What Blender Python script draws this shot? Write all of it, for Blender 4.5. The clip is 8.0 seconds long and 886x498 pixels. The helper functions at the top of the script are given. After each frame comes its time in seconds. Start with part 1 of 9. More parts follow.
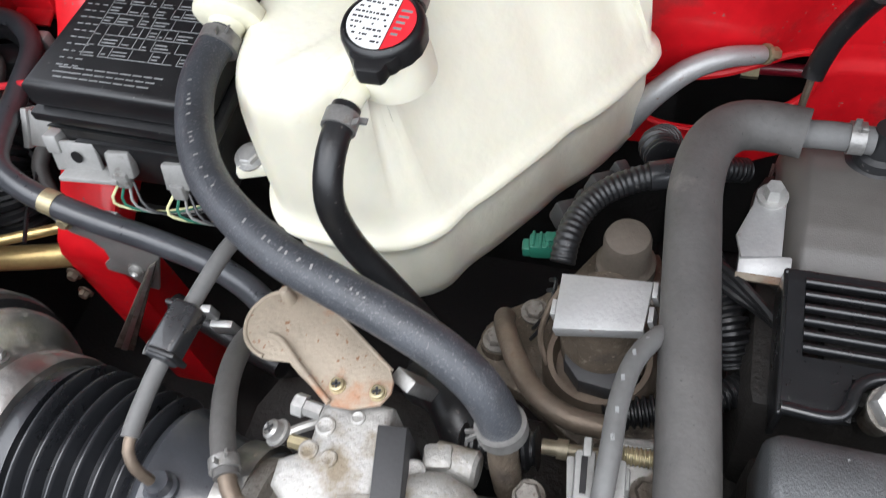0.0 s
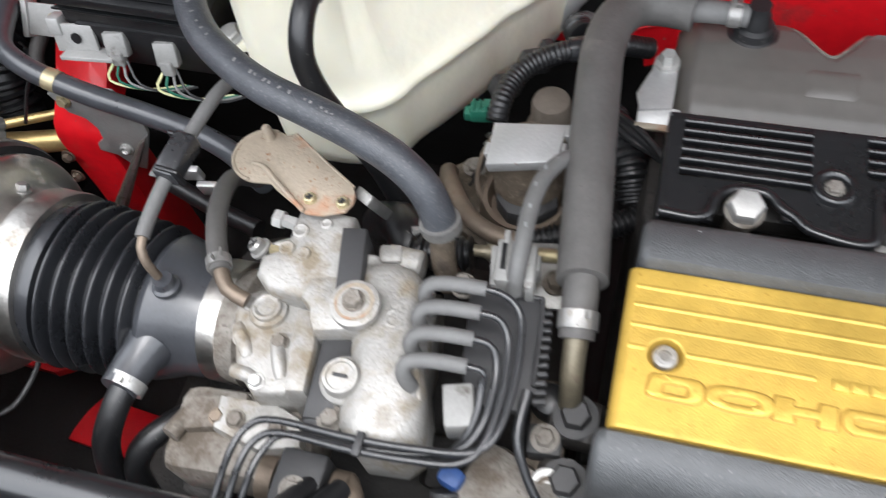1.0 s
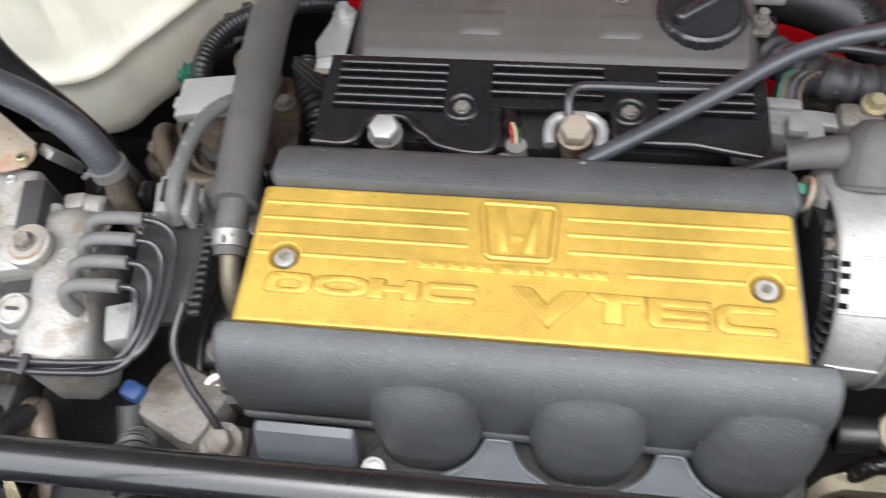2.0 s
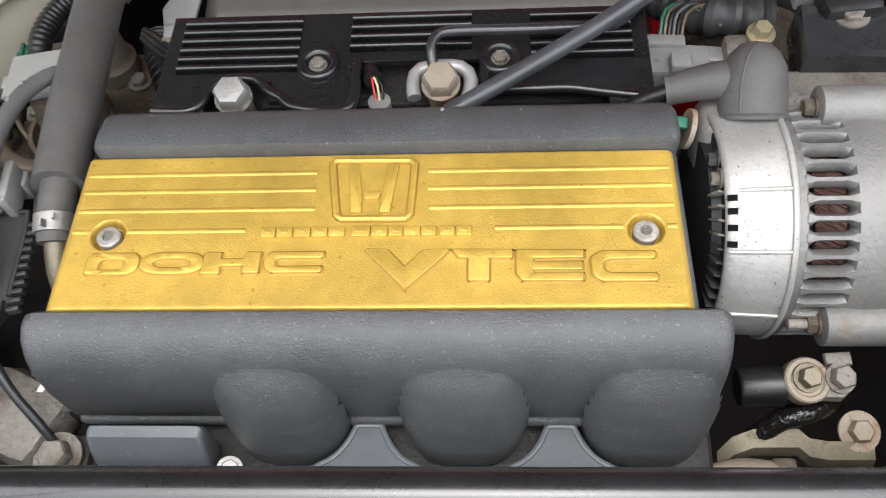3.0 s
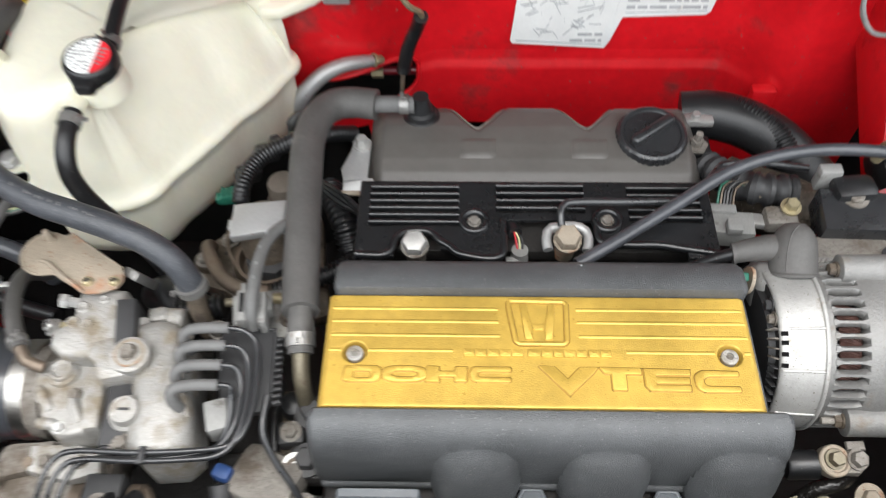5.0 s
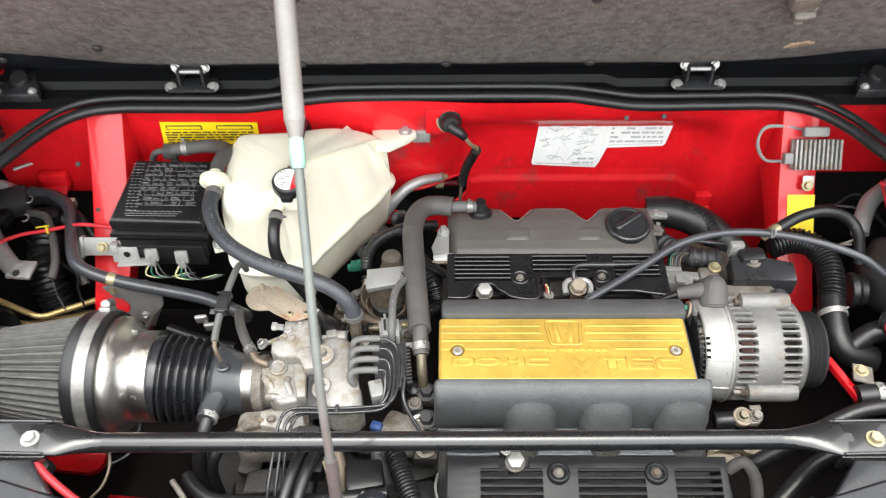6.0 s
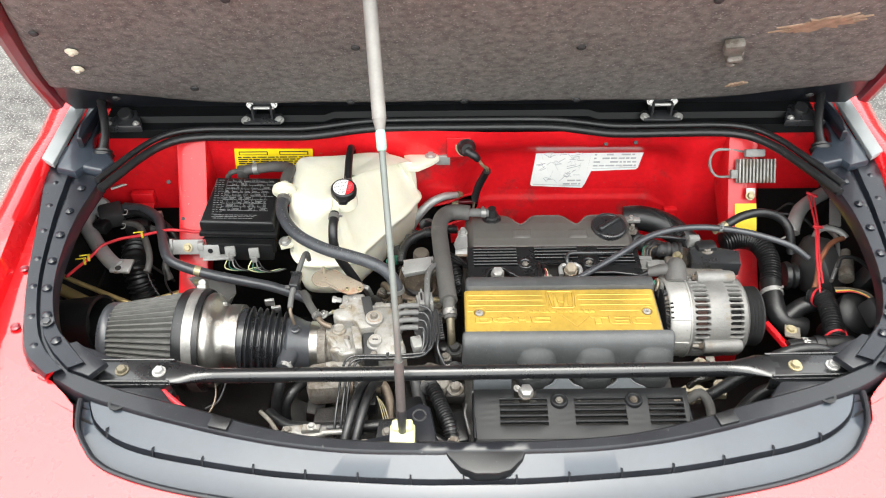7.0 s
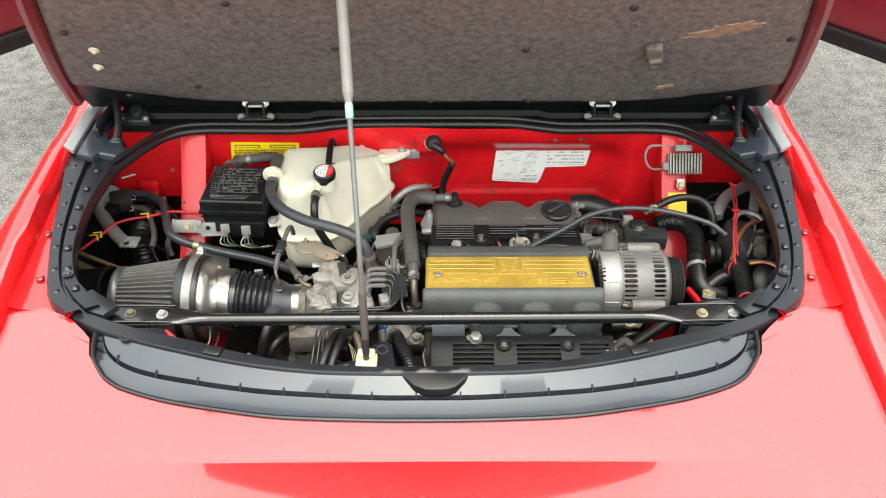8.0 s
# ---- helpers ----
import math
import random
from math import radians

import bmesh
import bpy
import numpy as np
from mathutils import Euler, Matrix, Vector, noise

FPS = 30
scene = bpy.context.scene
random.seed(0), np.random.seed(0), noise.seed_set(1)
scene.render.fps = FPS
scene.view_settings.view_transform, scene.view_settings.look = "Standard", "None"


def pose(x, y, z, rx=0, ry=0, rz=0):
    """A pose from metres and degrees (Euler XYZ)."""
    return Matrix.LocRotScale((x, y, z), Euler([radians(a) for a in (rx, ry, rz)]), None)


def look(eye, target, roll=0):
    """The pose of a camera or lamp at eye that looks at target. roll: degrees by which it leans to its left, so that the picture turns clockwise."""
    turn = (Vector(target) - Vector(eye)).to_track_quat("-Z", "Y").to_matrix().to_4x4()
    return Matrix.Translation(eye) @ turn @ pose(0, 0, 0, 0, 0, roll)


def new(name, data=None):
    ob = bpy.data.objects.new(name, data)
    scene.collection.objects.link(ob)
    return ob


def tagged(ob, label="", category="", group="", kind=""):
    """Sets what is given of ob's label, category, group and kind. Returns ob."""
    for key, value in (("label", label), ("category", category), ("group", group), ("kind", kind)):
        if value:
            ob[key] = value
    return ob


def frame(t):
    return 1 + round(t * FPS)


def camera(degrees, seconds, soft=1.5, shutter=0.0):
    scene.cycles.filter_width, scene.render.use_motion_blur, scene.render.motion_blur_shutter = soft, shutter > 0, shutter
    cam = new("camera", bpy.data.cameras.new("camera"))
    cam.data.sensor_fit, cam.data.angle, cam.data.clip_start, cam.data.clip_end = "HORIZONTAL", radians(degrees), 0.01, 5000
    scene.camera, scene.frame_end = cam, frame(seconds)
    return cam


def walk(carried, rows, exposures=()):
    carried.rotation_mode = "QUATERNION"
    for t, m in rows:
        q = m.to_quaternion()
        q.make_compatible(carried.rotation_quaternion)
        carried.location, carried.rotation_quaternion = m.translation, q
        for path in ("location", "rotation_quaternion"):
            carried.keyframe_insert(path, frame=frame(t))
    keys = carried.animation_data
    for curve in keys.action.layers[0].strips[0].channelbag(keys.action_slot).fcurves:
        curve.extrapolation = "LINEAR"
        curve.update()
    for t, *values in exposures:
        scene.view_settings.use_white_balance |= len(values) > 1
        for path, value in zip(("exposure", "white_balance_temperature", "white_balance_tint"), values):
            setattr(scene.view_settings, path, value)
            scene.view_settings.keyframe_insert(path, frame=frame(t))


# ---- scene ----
cam = camera(57.0, 8.0, 1.05, 0.35)
PATH = [
    (0, (-0.058, -0.073, 1.237), (-0.581, 0.948, -0.402), -13.9),
    (0.5, (-0.058, -0.121, 1.251), (-0.566, 0.858, -0.417), -13.2),
    (1, (-0.011, -0.191, 1.28), (-0.434, 0.776, -0.419), -11.0),
    (1.5, (0.072, -0.226, 1.301), (-0.259, 0.754, -0.41), -9.2),
    (2, (0.178, -0.233, 1.296), (-0.065, 0.758, -0.424), -8.2),
    (2.2, (0.207, -0.238, 1.289), (-0.001, 0.763, -0.431), -7.7),
    (3.3, (0.23, -0.214, 1.208), (0.113, 0.804, -0.51), -6.5),
    (3.5, (0.229, -0.207, 1.195), (0.122, 0.816, -0.52), -6.0),
    (4, (0.213, -0.192, 1.184), (0.123, 0.841, -0.527), -4.8),
    (4.5, (0.189, -0.206, 1.226), (0.11, 0.849, -0.471), -3.6),
    (5, (0.104, -0.293, 1.426), (0.052, 0.856, -0.21), -1.7),
    (5.2, (0.08, -0.351, 1.507), (0.026, 0.824, -0.111), -1.7),
    (6.3, (0.0, -0.718, 1.814), (-0.016, 0.666, 0.371), -1.0),
    (6.5, (-0.01, -0.784, 1.841), (-0.024, 0.622, 0.419), -1.1),
    (7, (-0.044, -0.939, 1.9), (-0.039, 0.519, 0.531), -0.4),
    (7.5, (0.003, -1.082, 1.926), (0.019, 0.41, 0.594), 0.1),
    (8, (0.019, -1.209, 1.948), (0.033, 0.323, 0.662), 0.2),
]
EXPOSURES = [(0.0, 1.90, 6250, 10), (1.0, 1.93, 6300, 10), (2.2, 1.92, 6400, 10), (3.5, 1.62, 6500, 10), (4.5, 1.65, 6450, 9), (5.2, 1.88, 6550, 8), (6.3, 2.12, 6700, 7), (7.0, 2.08, 6750, 6), (8.0, 1.70, 6950, 4)]
walk(cam, [(t, look(eye, target, roll)) for t, eye, target, roll in PATH], EXPOSURES)

# ---- daylight: bright overcast sky over an open car park ----
world = bpy.data.worlds.new("overcast_sky")
scene.world = world
world.use_nodes = True
wn = world.node_tree.nodes
wl = world.node_tree.links
wn.clear()
sky = wn.new("ShaderNodeTexSky")
sky.sky_type = "NISHITA"
sky.sun_disc = False
sky.sun_elevation, sky.sun_rotation = radians(84), radians(180)
sky.air_density, sky.dust_density, sky.ozone_density = 1.0, 4.0, 1.0
grey = wn.new("ShaderNodeHueSaturation")
grey.inputs["Saturation"].default_value = 0.25
back = wn.new("ShaderNodeBackground")
back.inputs["Strength"].default_value = 0.15
wout = wn.new("ShaderNodeOutputWorld")
wl.new(sky.outputs["Color"], grey.inputs["Color"])
wl.new(grey.outputs["Color"], back.inputs["Color"])
wl.new(back.outputs["Background"], wout.inputs["Surface"])
sun_data = bpy.data.lights.new("sun", "SUN")
sun_data.energy, sun_data.angle, sun_data.color = 1.5, radians(130), (0.965, 0.985, 1.0)
sun = new("sun", sun_data)
sun.matrix_world = look((-0.1, -2.2, 6.0), (0, 0, 0))


# ---- materials ----
def material(name, base, rough=0.5, metal=0.0, vary=0.25, scale=40.0, bump=0.0, bump_scale=300.0,
             dirt=None, dirt_amount=0.0, dirt_scale=18.0, coat=0.0, spec=0.5, rough_vary=0.12, sss=0.0, stretch=None, speck=None, speck_scale=260.0, speck_at=0.66):
    """A surface with two scales of colour variation, dirt patches and a fine relief, in metres."""
    m = bpy.data.materials.new(name)
    m.use_nodes = True
    n, l = m.node_tree.nodes, m.node_tree.links
    b = n["Principled BSDF"]
    b.inputs["Metallic"].default_value = metal
    b.inputs["Coat Weight"].default_value = coat
    b.inputs["Coat Roughness"].default_value = 0.04
    b.inputs["Specular IOR Level"].default_value = spec
    co = n.new("ShaderNodeTexCoord")
    src = co.outputs["Object"]
    if stretch:
        mp = n.new("ShaderNodeMapping")
        mp.inputs["Scale"].default_value = stretch
        l.new(src, mp.inputs["Vector"])
        src = mp.outputs["Vector"]
    big, small = n.new("ShaderNodeTexNoise"), n.new("ShaderNodeTexNoise")
    big.inputs["Scale"].default_value, small.inputs["Scale"].default_value = scale, scale * 9
    big.inputs["Detail"].default_value, small.inputs["Detail"].default_value = 4, 2
    l.new(src, big.inputs["Vector"]), l.new(src, small.inputs["Vector"])
    add = n.new("ShaderNodeMath")
    add.operation = "MULTIPLY_ADD"
    add.inputs[1].default_value = 0.45
    l.new(small.outputs["Fac"], add.inputs[0]), l.new(big.outputs["Fac"], add.inputs[2])
    ramp = n.new("ShaderNodeMapRange")
    ramp.inputs["From Min"].default_value, ramp.inputs["From Max"].default_value = 0.45, 1.0
    l.new(add.outputs[0], ramp.inputs["Value"])
    mix = n.new("ShaderNodeMix")
    mix.data_type = "RGBA"
    mix.inputs["A"].default_value = (*[c * (1 - vary) for c in base], 1)
    mix.inputs["B"].default_value = (*[min(1, c * (1 + vary)) for c in base], 1)
    l.new(ramp.outputs["Result"], mix.inputs["Factor"])
    colour = mix.outputs["Result"]
    rr = n.new("ShaderNodeMapRange")
    rr.inputs["To Min"].default_value, rr.inputs["To Max"].default_value = max(0.02, rough - rough_vary), min(1, rough + rough_vary)
    l.new(add.outputs[0], rr.inputs["Value"])
    rough_out = rr.outputs["Result"]
    if dirt:
        dn = n.new("ShaderNodeTexNoise")
        dn.inputs["Scale"].default_value, dn.inputs["Detail"].default_value, dn.inputs["Roughness"].default_value = dirt_scale, 8, 0.65
        l.new(src, dn.inputs["Vector"])
        dr = n.new("ShaderNodeMapRange")
        dr.inputs["From Min"].default_value = 0.72 - 0.4 * dirt_amount
        dr.inputs["From Max"].default_value = 0.80 - 0.28 * dirt_amount
        l.new(dn.outputs["Fac"], dr.inputs["Value"])
        dm = n.new("ShaderNodeMix")
        dm.data_type = "RGBA"
        dm.inputs["B"].default_value = (*dirt, 1)
        l.new(dr.outputs["Result"], dm.inputs["Factor"]), l.new(colour, dm.inputs["A"])
        colour = dm.outputs["Result"]
        if metal > 0:
            mm = n.new("ShaderNodeMapRange")
            mm.inputs["To Min"].default_value, mm.inputs["To Max"].default_value = metal, metal * 0.25
            l.new(dr.outputs["Result"], mm.inputs["Value"]), l.new(mm.outputs["Result"], b.inputs["Metallic"])
        mr = n.new("ShaderNodeMix")
        mr.inputs["B"].default_value = 0.85
        l.new(dr.outputs["Result"], mr.inputs["Factor"]), l.new(rough_out, mr.inputs["A"])
        rough_out = mr.outputs["Result"]
    if speck:
        sn = n.new("ShaderNodeTexNoise")
        sn.inputs["Scale"].default_value, sn.inputs["Detail"].default_value = speck_scale, 3
        l.new(src, sn.inputs["Vector"])
        sr = n.new("ShaderNodeMapRange")
        sr.inputs["From Min"].default_value, sr.inputs["From Max"].default_value = speck_at, speck_at + 0.05
        l.new(sn.outputs["Fac"], sr.inputs["Value"])
        sm = n.new("ShaderNodeMix")
        sm.data_type = "RGBA"
        sm.inputs["B"].default_value = (*speck, 1)
        l.new(sr.outputs["Result"], sm.inputs["Factor"]), l.new(colour, sm.inputs["A"])
        colour = sm.outputs["Result"]
    l.new(colour, b.inputs["Base Color"]), l.new(rough_out, b.inputs["Roughness"])
    if bump:
        bn = n.new("ShaderNodeTexNoise")
        bn.inputs["Scale"].default_value, bn.inputs["Detail"].default_value = bump_scale, 3
        l.new(src, bn.inputs["Vector"])
        bp = n.new("ShaderNodeBump")
        bp.inputs["Strength"].default_value, bp.inputs["Distance"].default_value = bump, 0.6 / bump_scale
        l.new(bn.outputs["Fac"], bp.inputs["Height"]), l.new(bp.outputs["Normal"], b.inputs["Normal"])
    if sss:
        b.inputs["Subsurface Weight"].default_value = sss
        b.inputs["Subsurface Radius"].default_value = (0.012, 0.009, 0.005)
        b.inputs["Subsurface Scale"].default_value = 1.0
    return m


DUST = (0.075, 0.066, 0.056)
RED = material("red_car_paint", (0.62, 0.006, 0.010), 0.25, 0, 0.06, 6, 0.0, coat=1.0, rough_vary=0.05, spec=0.45)
RED.node_tree.nodes["Principled BSDF"].inputs["Coat IOR"].default_value = 1.7
RED_BAY = material("red_bay_paint", (0.60, 0.006, 0.012), 0.36, 0, 0.22, 9, 0.06, 500, (0.17, 0.02, 0.02), 0.34, 7, coat=0.35, speck=(0.25, 0.12, 0.10), speck_scale=190, speck_at=0.69)
# Body red with shade in the base colour for the lid's underside; reused elsewhere.
RED_DARK = material("darkened_red_paint", (0.16, 0.006, 0.014), 0.35, 0, 0.15, 12, coat=0.5)
BLACK = material("black_plastic", (0.006, 0.0062, 0.007), 0.34, 0, 0.3, 30, 0.15, 900, DUST, 0.07, 30, speck=(0.06, 0.057, 0.052), speck_scale=420, speck_at=0.68)
BLACK_SATIN = material("satin_black_metal", (0.020, 0.0208, 0.0225), 0.25, 0, 0.3, 25, 0.08, 600, DUST, 0.07, 20, coat=0.3, speck=(0.07, 0.065, 0.06), speck_scale=380, speck_at=0.69)
BRACE = material("glossy_black_brace_paint", (0.008, 0.0085, 0.0095), 0.24, 0, 0.25, 25, 0.05, 500, DUST, 0.05, 30, coat=0.45, speck=(0.06, 0.058, 0.055), speck_scale=420, speck_at=0.70)
COIL_GLOSS = material("glossy_black_coil_cover", (0.0085, 0.009, 0.010), 0.24, 0, 0.25, 25, 0.05, 600, DUST, 0.05, 20, coat=0.35, speck=(0.07, 0.068, 0.062), speck_scale=420, speck_at=0.70)
HINGE_BLACK = material("dull_black_hinge_panel", (0.004, 0.0042, 0.0046), 0.42, 0, 0.3, 14, spec=0.13)
COVER_BLACK = material("dull_black_cover", (0.0100, 0.0106, 0.0118), 0.42, 0, 0.25, 25, 0.08, 700, DUST, 0.05, 25, spec=0.28)
BLACK_GLOSS = material("black_panel_paint", (0.004, 0.0045, 0.005), 0.38, 0, 0.3, 14, 0, coat=0.1, spec=0.3)
TRAY = material("blue_black_gloss_panel", (0.026, 0.033, 0.044), 0.30, 0, 0.15, 10, 0, coat=0.45, spec=0.45)
NAVY = material("navy_black_gloss_panel", (0.0085, 0.0105, 0.0150), 0.27, 0, 0.2, 12, 0.03, 400, DUST, 0.06, 16, coat=0.25, spec=0.4, speck=(0.09, 0.088, 0.085), speck_scale=260, speck_at=0.70)
RIM_BLACK = material("black_trim_panel", (0.009, 0.010, 0.013), 0.30, 0, 0.25, 14, 0.05, 400, DUST, 0.10, 16, coat=0.15, spec=0.4, speck=(0.09, 0.085, 0.08), speck_scale=240, speck_at=0.69)
RUBBER = material("black_rubber", (0.009, 0.0092, 0.010), 0.34, 0, 0.25, 40, 0.15, 600, DUST, 0.10, 25, speck=(0.08, 0.075, 0.07), speck_scale=350, speck_at=0.68)
DUCT = material("grey_black_duct_rubber", (0.040, 0.0425, 0.0480), 0.27, 0, 0.25, 30, 0.08, 500, (0.11, 0.10, 0.09), 0.10, 20, coat=0.15)
BELLOWS = material("glossy_black_bellows_rubber", (0.016, 0.0170, 0.0195), 0.24, 0, 0.3, 30, 0.08, 500, (0.08, 0.075, 0.068), 0.10, 20, coat=0.25)
HOSE = material("grey_worn_rubber_hose", (0.064, 0.061, 0.058), 0.6, 0, 0.28, 30, 0.2, 500, (0.13, 0.12, 0.11), 0.20, 20, speck=(0.035, 0.034, 0.033), speck_scale=430, speck_at=0.68)
HOSE_DARK = material("braided_rubber_hose", (0.034, 0.037, 0.043), 0.37, 0, 0.28, 60, 0.55, 900, (0.15, 0.15, 0.15), 0.08, 90, speck=(0.085, 0.086, 0.090), speck_scale=800, speck_at=0.60)
HOSE_PALE = material("pale_grey_vacuum_hose", (0.094, 0.093, 0.091), 0.6, 0, 0.2, 40, 0.1, 500, (0.2, 0.18, 0.16), 0.12, 30)
CRINKLE = material("charcoal_crinkle_paint", (0.0525, 0.0550, 0.0570), 0.40, 0, 0.26, 14, 1.0, 950, (0.11, 0.095, 0.075), 0.09, 11, rough_vary=0.12, speck=(0.12, 0.12, 0.118), speck_scale=620, speck_at=0.645)
SLATE = material("slate_grey_moulded_plastic", (0.080, 0.088, 0.096), 0.36, 0, 0.12, 20, 0.06, 900, (0.12, 0.115, 0.105), 0.10, 40, speck=(0.17, 0.17, 0.165), speck_scale=520, speck_at=0.67)
CRINKLE_BROWN = material("aged_charcoal_valve_cover", (0.085, 0.0785, 0.072), 0.33, 0, 0.18, 10, 0.30, 1100, (0.13, 0.10, 0.075), 0.10, 9)
GOLD = material("gold_paint", (0.450, 0.296, 0.056), 0.38, 0.45, 0.22, 14, 0.34, 800, (0.36, 0.225, 0.035), 0.36, 34, rough_vary=0.1, speck=(0.30, 0.17, 0.02), speck_scale=260, speck_at=0.68)
ALU = material("cast_aluminium", (0.30, 0.292, 0.275), 0.46, 0.45, 0.25, 30, 0.5, 420, (0.165, 0.135, 0.095), 0.60, 34, speck=(0.19, 0.165, 0.13), speck_scale=520, speck_at=0.655)
ALU_DIRTY = material("grimy_cast_aluminium", (0.19, 0.175, 0.155), 0.6, 0.3, 0.3, 22, 0.6, 300, (0.08, 0.064, 0.048), 0.64, 24, speck=(0.10, 0.085, 0.07), speck_scale=380, speck_at=0.62)
ALU_CLEAN = material("bright_aluminium_housing", (0.36, 0.355, 0.34), 0.50, 0.5, 0.16, 26, 0.30, 420, (0.24, 0.21, 0.165), 0.34, 44, speck=(0.15, 0.13, 0.105), speck_scale=420, speck_at=0.665)
ALTERNATOR = material("weathered_alternator_casting", (0.175, 0.172, 0.165), 0.5, 0.45, 0.18, 30, 0.4, 420, (0.15, 0.13, 0.105), 0.36, 40, speck=(0.14, 0.125, 0.105), speck_scale=480, speck_at=0.66)
STEEL = material("zinc_plated_steel", (0.42, 0.415, 0.40), 0.38, 0.6, 0.18, 60, 0.2, 420, (0.26, 0.21, 0.15), 0.18, 40)
ZINC = material("bright_zinc_sheet", (0.28, 0.278, 0.268), 0.45, 0.2, 0.14, 40, 0.15, 420, (0.30, 0.25, 0.19), 0.16, 40)
CLAMP = material("dull_spring_steel", (0.25, 0.245, 0.235), 0.42, 0.75, 0.25, 60, 0.2, 420, (0.16, 0.12, 0.085), 0.28, 60)
CHROME = material("polished_steel", (0.48, 0.465, 0.435), 0.30, 1.0, 0.18, 30, 0.15, 400, (0.22, 0.185, 0.145), 0.34, 36)
OILY = material("oily_brown_casting", (0.095, 0.075, 0.055), 0.5, 0.3, 0.35, 30, 0.6, 260, (0.045, 0.034, 0.026), 0.5, 34, speck=(0.17, 0.14, 0.105), speck_scale=300, speck_at=0.62)
# Darker gold for the thin lines along letters and emblem frame.
GOLD_DARKER = material("darker_gold_paint", (0.30, 0.175, 0.028), 0.55, 0.35, 0.2, 40, 0.3, 900)
BRASS = material("yellow_zinc_plating", (0.37, 0.320, 0.200), 0.40, 0.65, 0.22, 50, 0.15, 500, (0.22, 0.16, 0.08), 0.22, 40)
RUST = material("rusty_painted_steel", (0.255, 0.215, 0.165), 0.60, 0.2, 0.18, 30, 0.4, 450, (0.26, 0.115, 0.055), 0.46, 24, speck=(0.16, 0.08, 0.04), speck_scale=240, speck_at=0.66)
BROWN = material("brown_oxidised_pipe", (0.15, 0.118, 0.090), 0.48, 0.6, 0.25, 30, 0.25, 400, (0.12, 0.075, 0.045), 0.25, 30)
BRASS_ROD = material("bright_yellow_zinc", (0.50, 0.375, 0.165), 0.34, 0.7, 0.2, 30, 0.1, 500, (0.30, 0.22, 0.08), 0.15, 30)
COPPER_HOSE = material("brown_rubber", (0.22, 0.085, 0.045), 0.5, 0, 0.2, 40)
TANK = material("ivory_translucent_plastic", (0.725, 0.700, 0.575), 0.36, 0, 0.05, 7, 0.08, 120, (0.62, 0.53, 0.33), 0.16, 9, sss=0.25, rough_vary=0.06)
IVORY = material("ivory_valve_plastic", (0.62, 0.60, 0.47), 0.45, 0, 0.1, 30)
FELT = material("grey_felt_insulation", (0.152, 0.141, 0.133), 0.95, 0, 0.42, 70, 0.8, 320, (0.185, 0.172, 0.164), 0.35, 9, spec=0.15, speck=(0.27, 0.26, 0.25), speck_scale=240, speck_at=0.62)
FELT_BROWN = material("torn_brown_felt", (0.30, 0.21, 0.15), 0.95, 0, 0.3, 60, 0.9, 300, spec=0.1)
GREY_TRIM = material("grey_pillar_trim", (0.22, 0.235, 0.24), 0.48, 0, 0.08, 30, 0.1, 500)
ROD_MID = material("mid_grey_rod_paint", (0.100, 0.113, 0.106), 0.42, 0, 0.15, 30, 0.1, 500)
ROD_GREY = material("grey_rod_plastic", (0.17, 0.165, 0.155), 0.5, 0, 0.15, 30, 0.1, 500)
WHITE_LABEL = material("white_label_foil", (0.74, 0.75, 0.73), 0.4, 0, 0.06, 30, 0, dirt=(0.5, 0.45, 0.40), dirt_amount=0.08)
YELLOW_LABEL = material("yellow_label_foil", (0.80, 0.60, 0.012), 0.4, 0, 0.05, 30)
INK = material("black_label_ink", (0.02, 0.02, 0.022), 0.5)
INK_GREY = material("grey_label_ink", (0.40, 0.415, 0.42), 0.5)
INK_WHITE = material("pale_grey_print", (0.19, 0.195, 0.195), 0.6)
PLAIN_WALL = material("grey_reflection_wall", (0.09, 0.085, 0.078), 0.9, 0, 0.2, 2, 0.3, 60, spec=0.1)
RED_PLASTIC = material("red_wire_sheath", (0.50, 0.025, 0.035), 0.4, 0, 0.1, 40)
RED_INK = material("red_cap_label", (0.66, 0.02, 0.03), 0.4)
YELLOW = material("yellow_plastic", (0.78, 0.62, 0.05), 0.45)
CLIP = material("pale_yellow_plastic", (0.56, 0.55, 0.30), 0.42, 0, 0.08, 40)
GREEN = material("green_plastic", (0.012, 0.11, 0.07), 0.45, 0, 0.1, 40)
GREEN_SLEEVE = material("mint_sleeve", (0.23, 0.42, 0.34), 0.45)
BLUE = material("blue_tape", (0.02, 0.055, 0.17), 0.5)
GREY_PLASTIC = material("grey_connector_plastic", (0.19, 0.188, 0.18), 0.5, 0, 0.2, 50, 0.1, 500, dirt=DUST, dirt_amount=0.35, dirt_scale=60)
DARK_GREY = material("dark_grey_plastic", (0.026, 0.026, 0.027), 0.5, 0, 0.2, 40, 0.1, 500, DUST, 0.1, 30)
SHIELD = material("pale_heat_shield_steel", (0.40, 0.40, 0.395), 0.42, 0.55, 0.12, 40, 0.2, 400, (0.24, 0.15, 0.10), 0.24, 60)
PLEATS = material("dark_pleated_filter_cloth", (0.078, 0.077, 0.073), 0.85, 0, 0.3, 60, 0.4, 900)
COPPER = material("copper_winding", (0.085, 0.042, 0.034), 0.45, 0.4, 0.3, 80)
BRONZE = material("tarnished_plating", (0.155, 0.135, 0.095), 0.42, 0.55, 0.3, 60, 0.2, 500, (0.08, 0.06, 0.04), 0.35, 60)
WET = material("oil_wet_black_steel", (0.012, 0.011, 0.010), 0.16, 0.2, 0.3, 40, 0.7, 200)
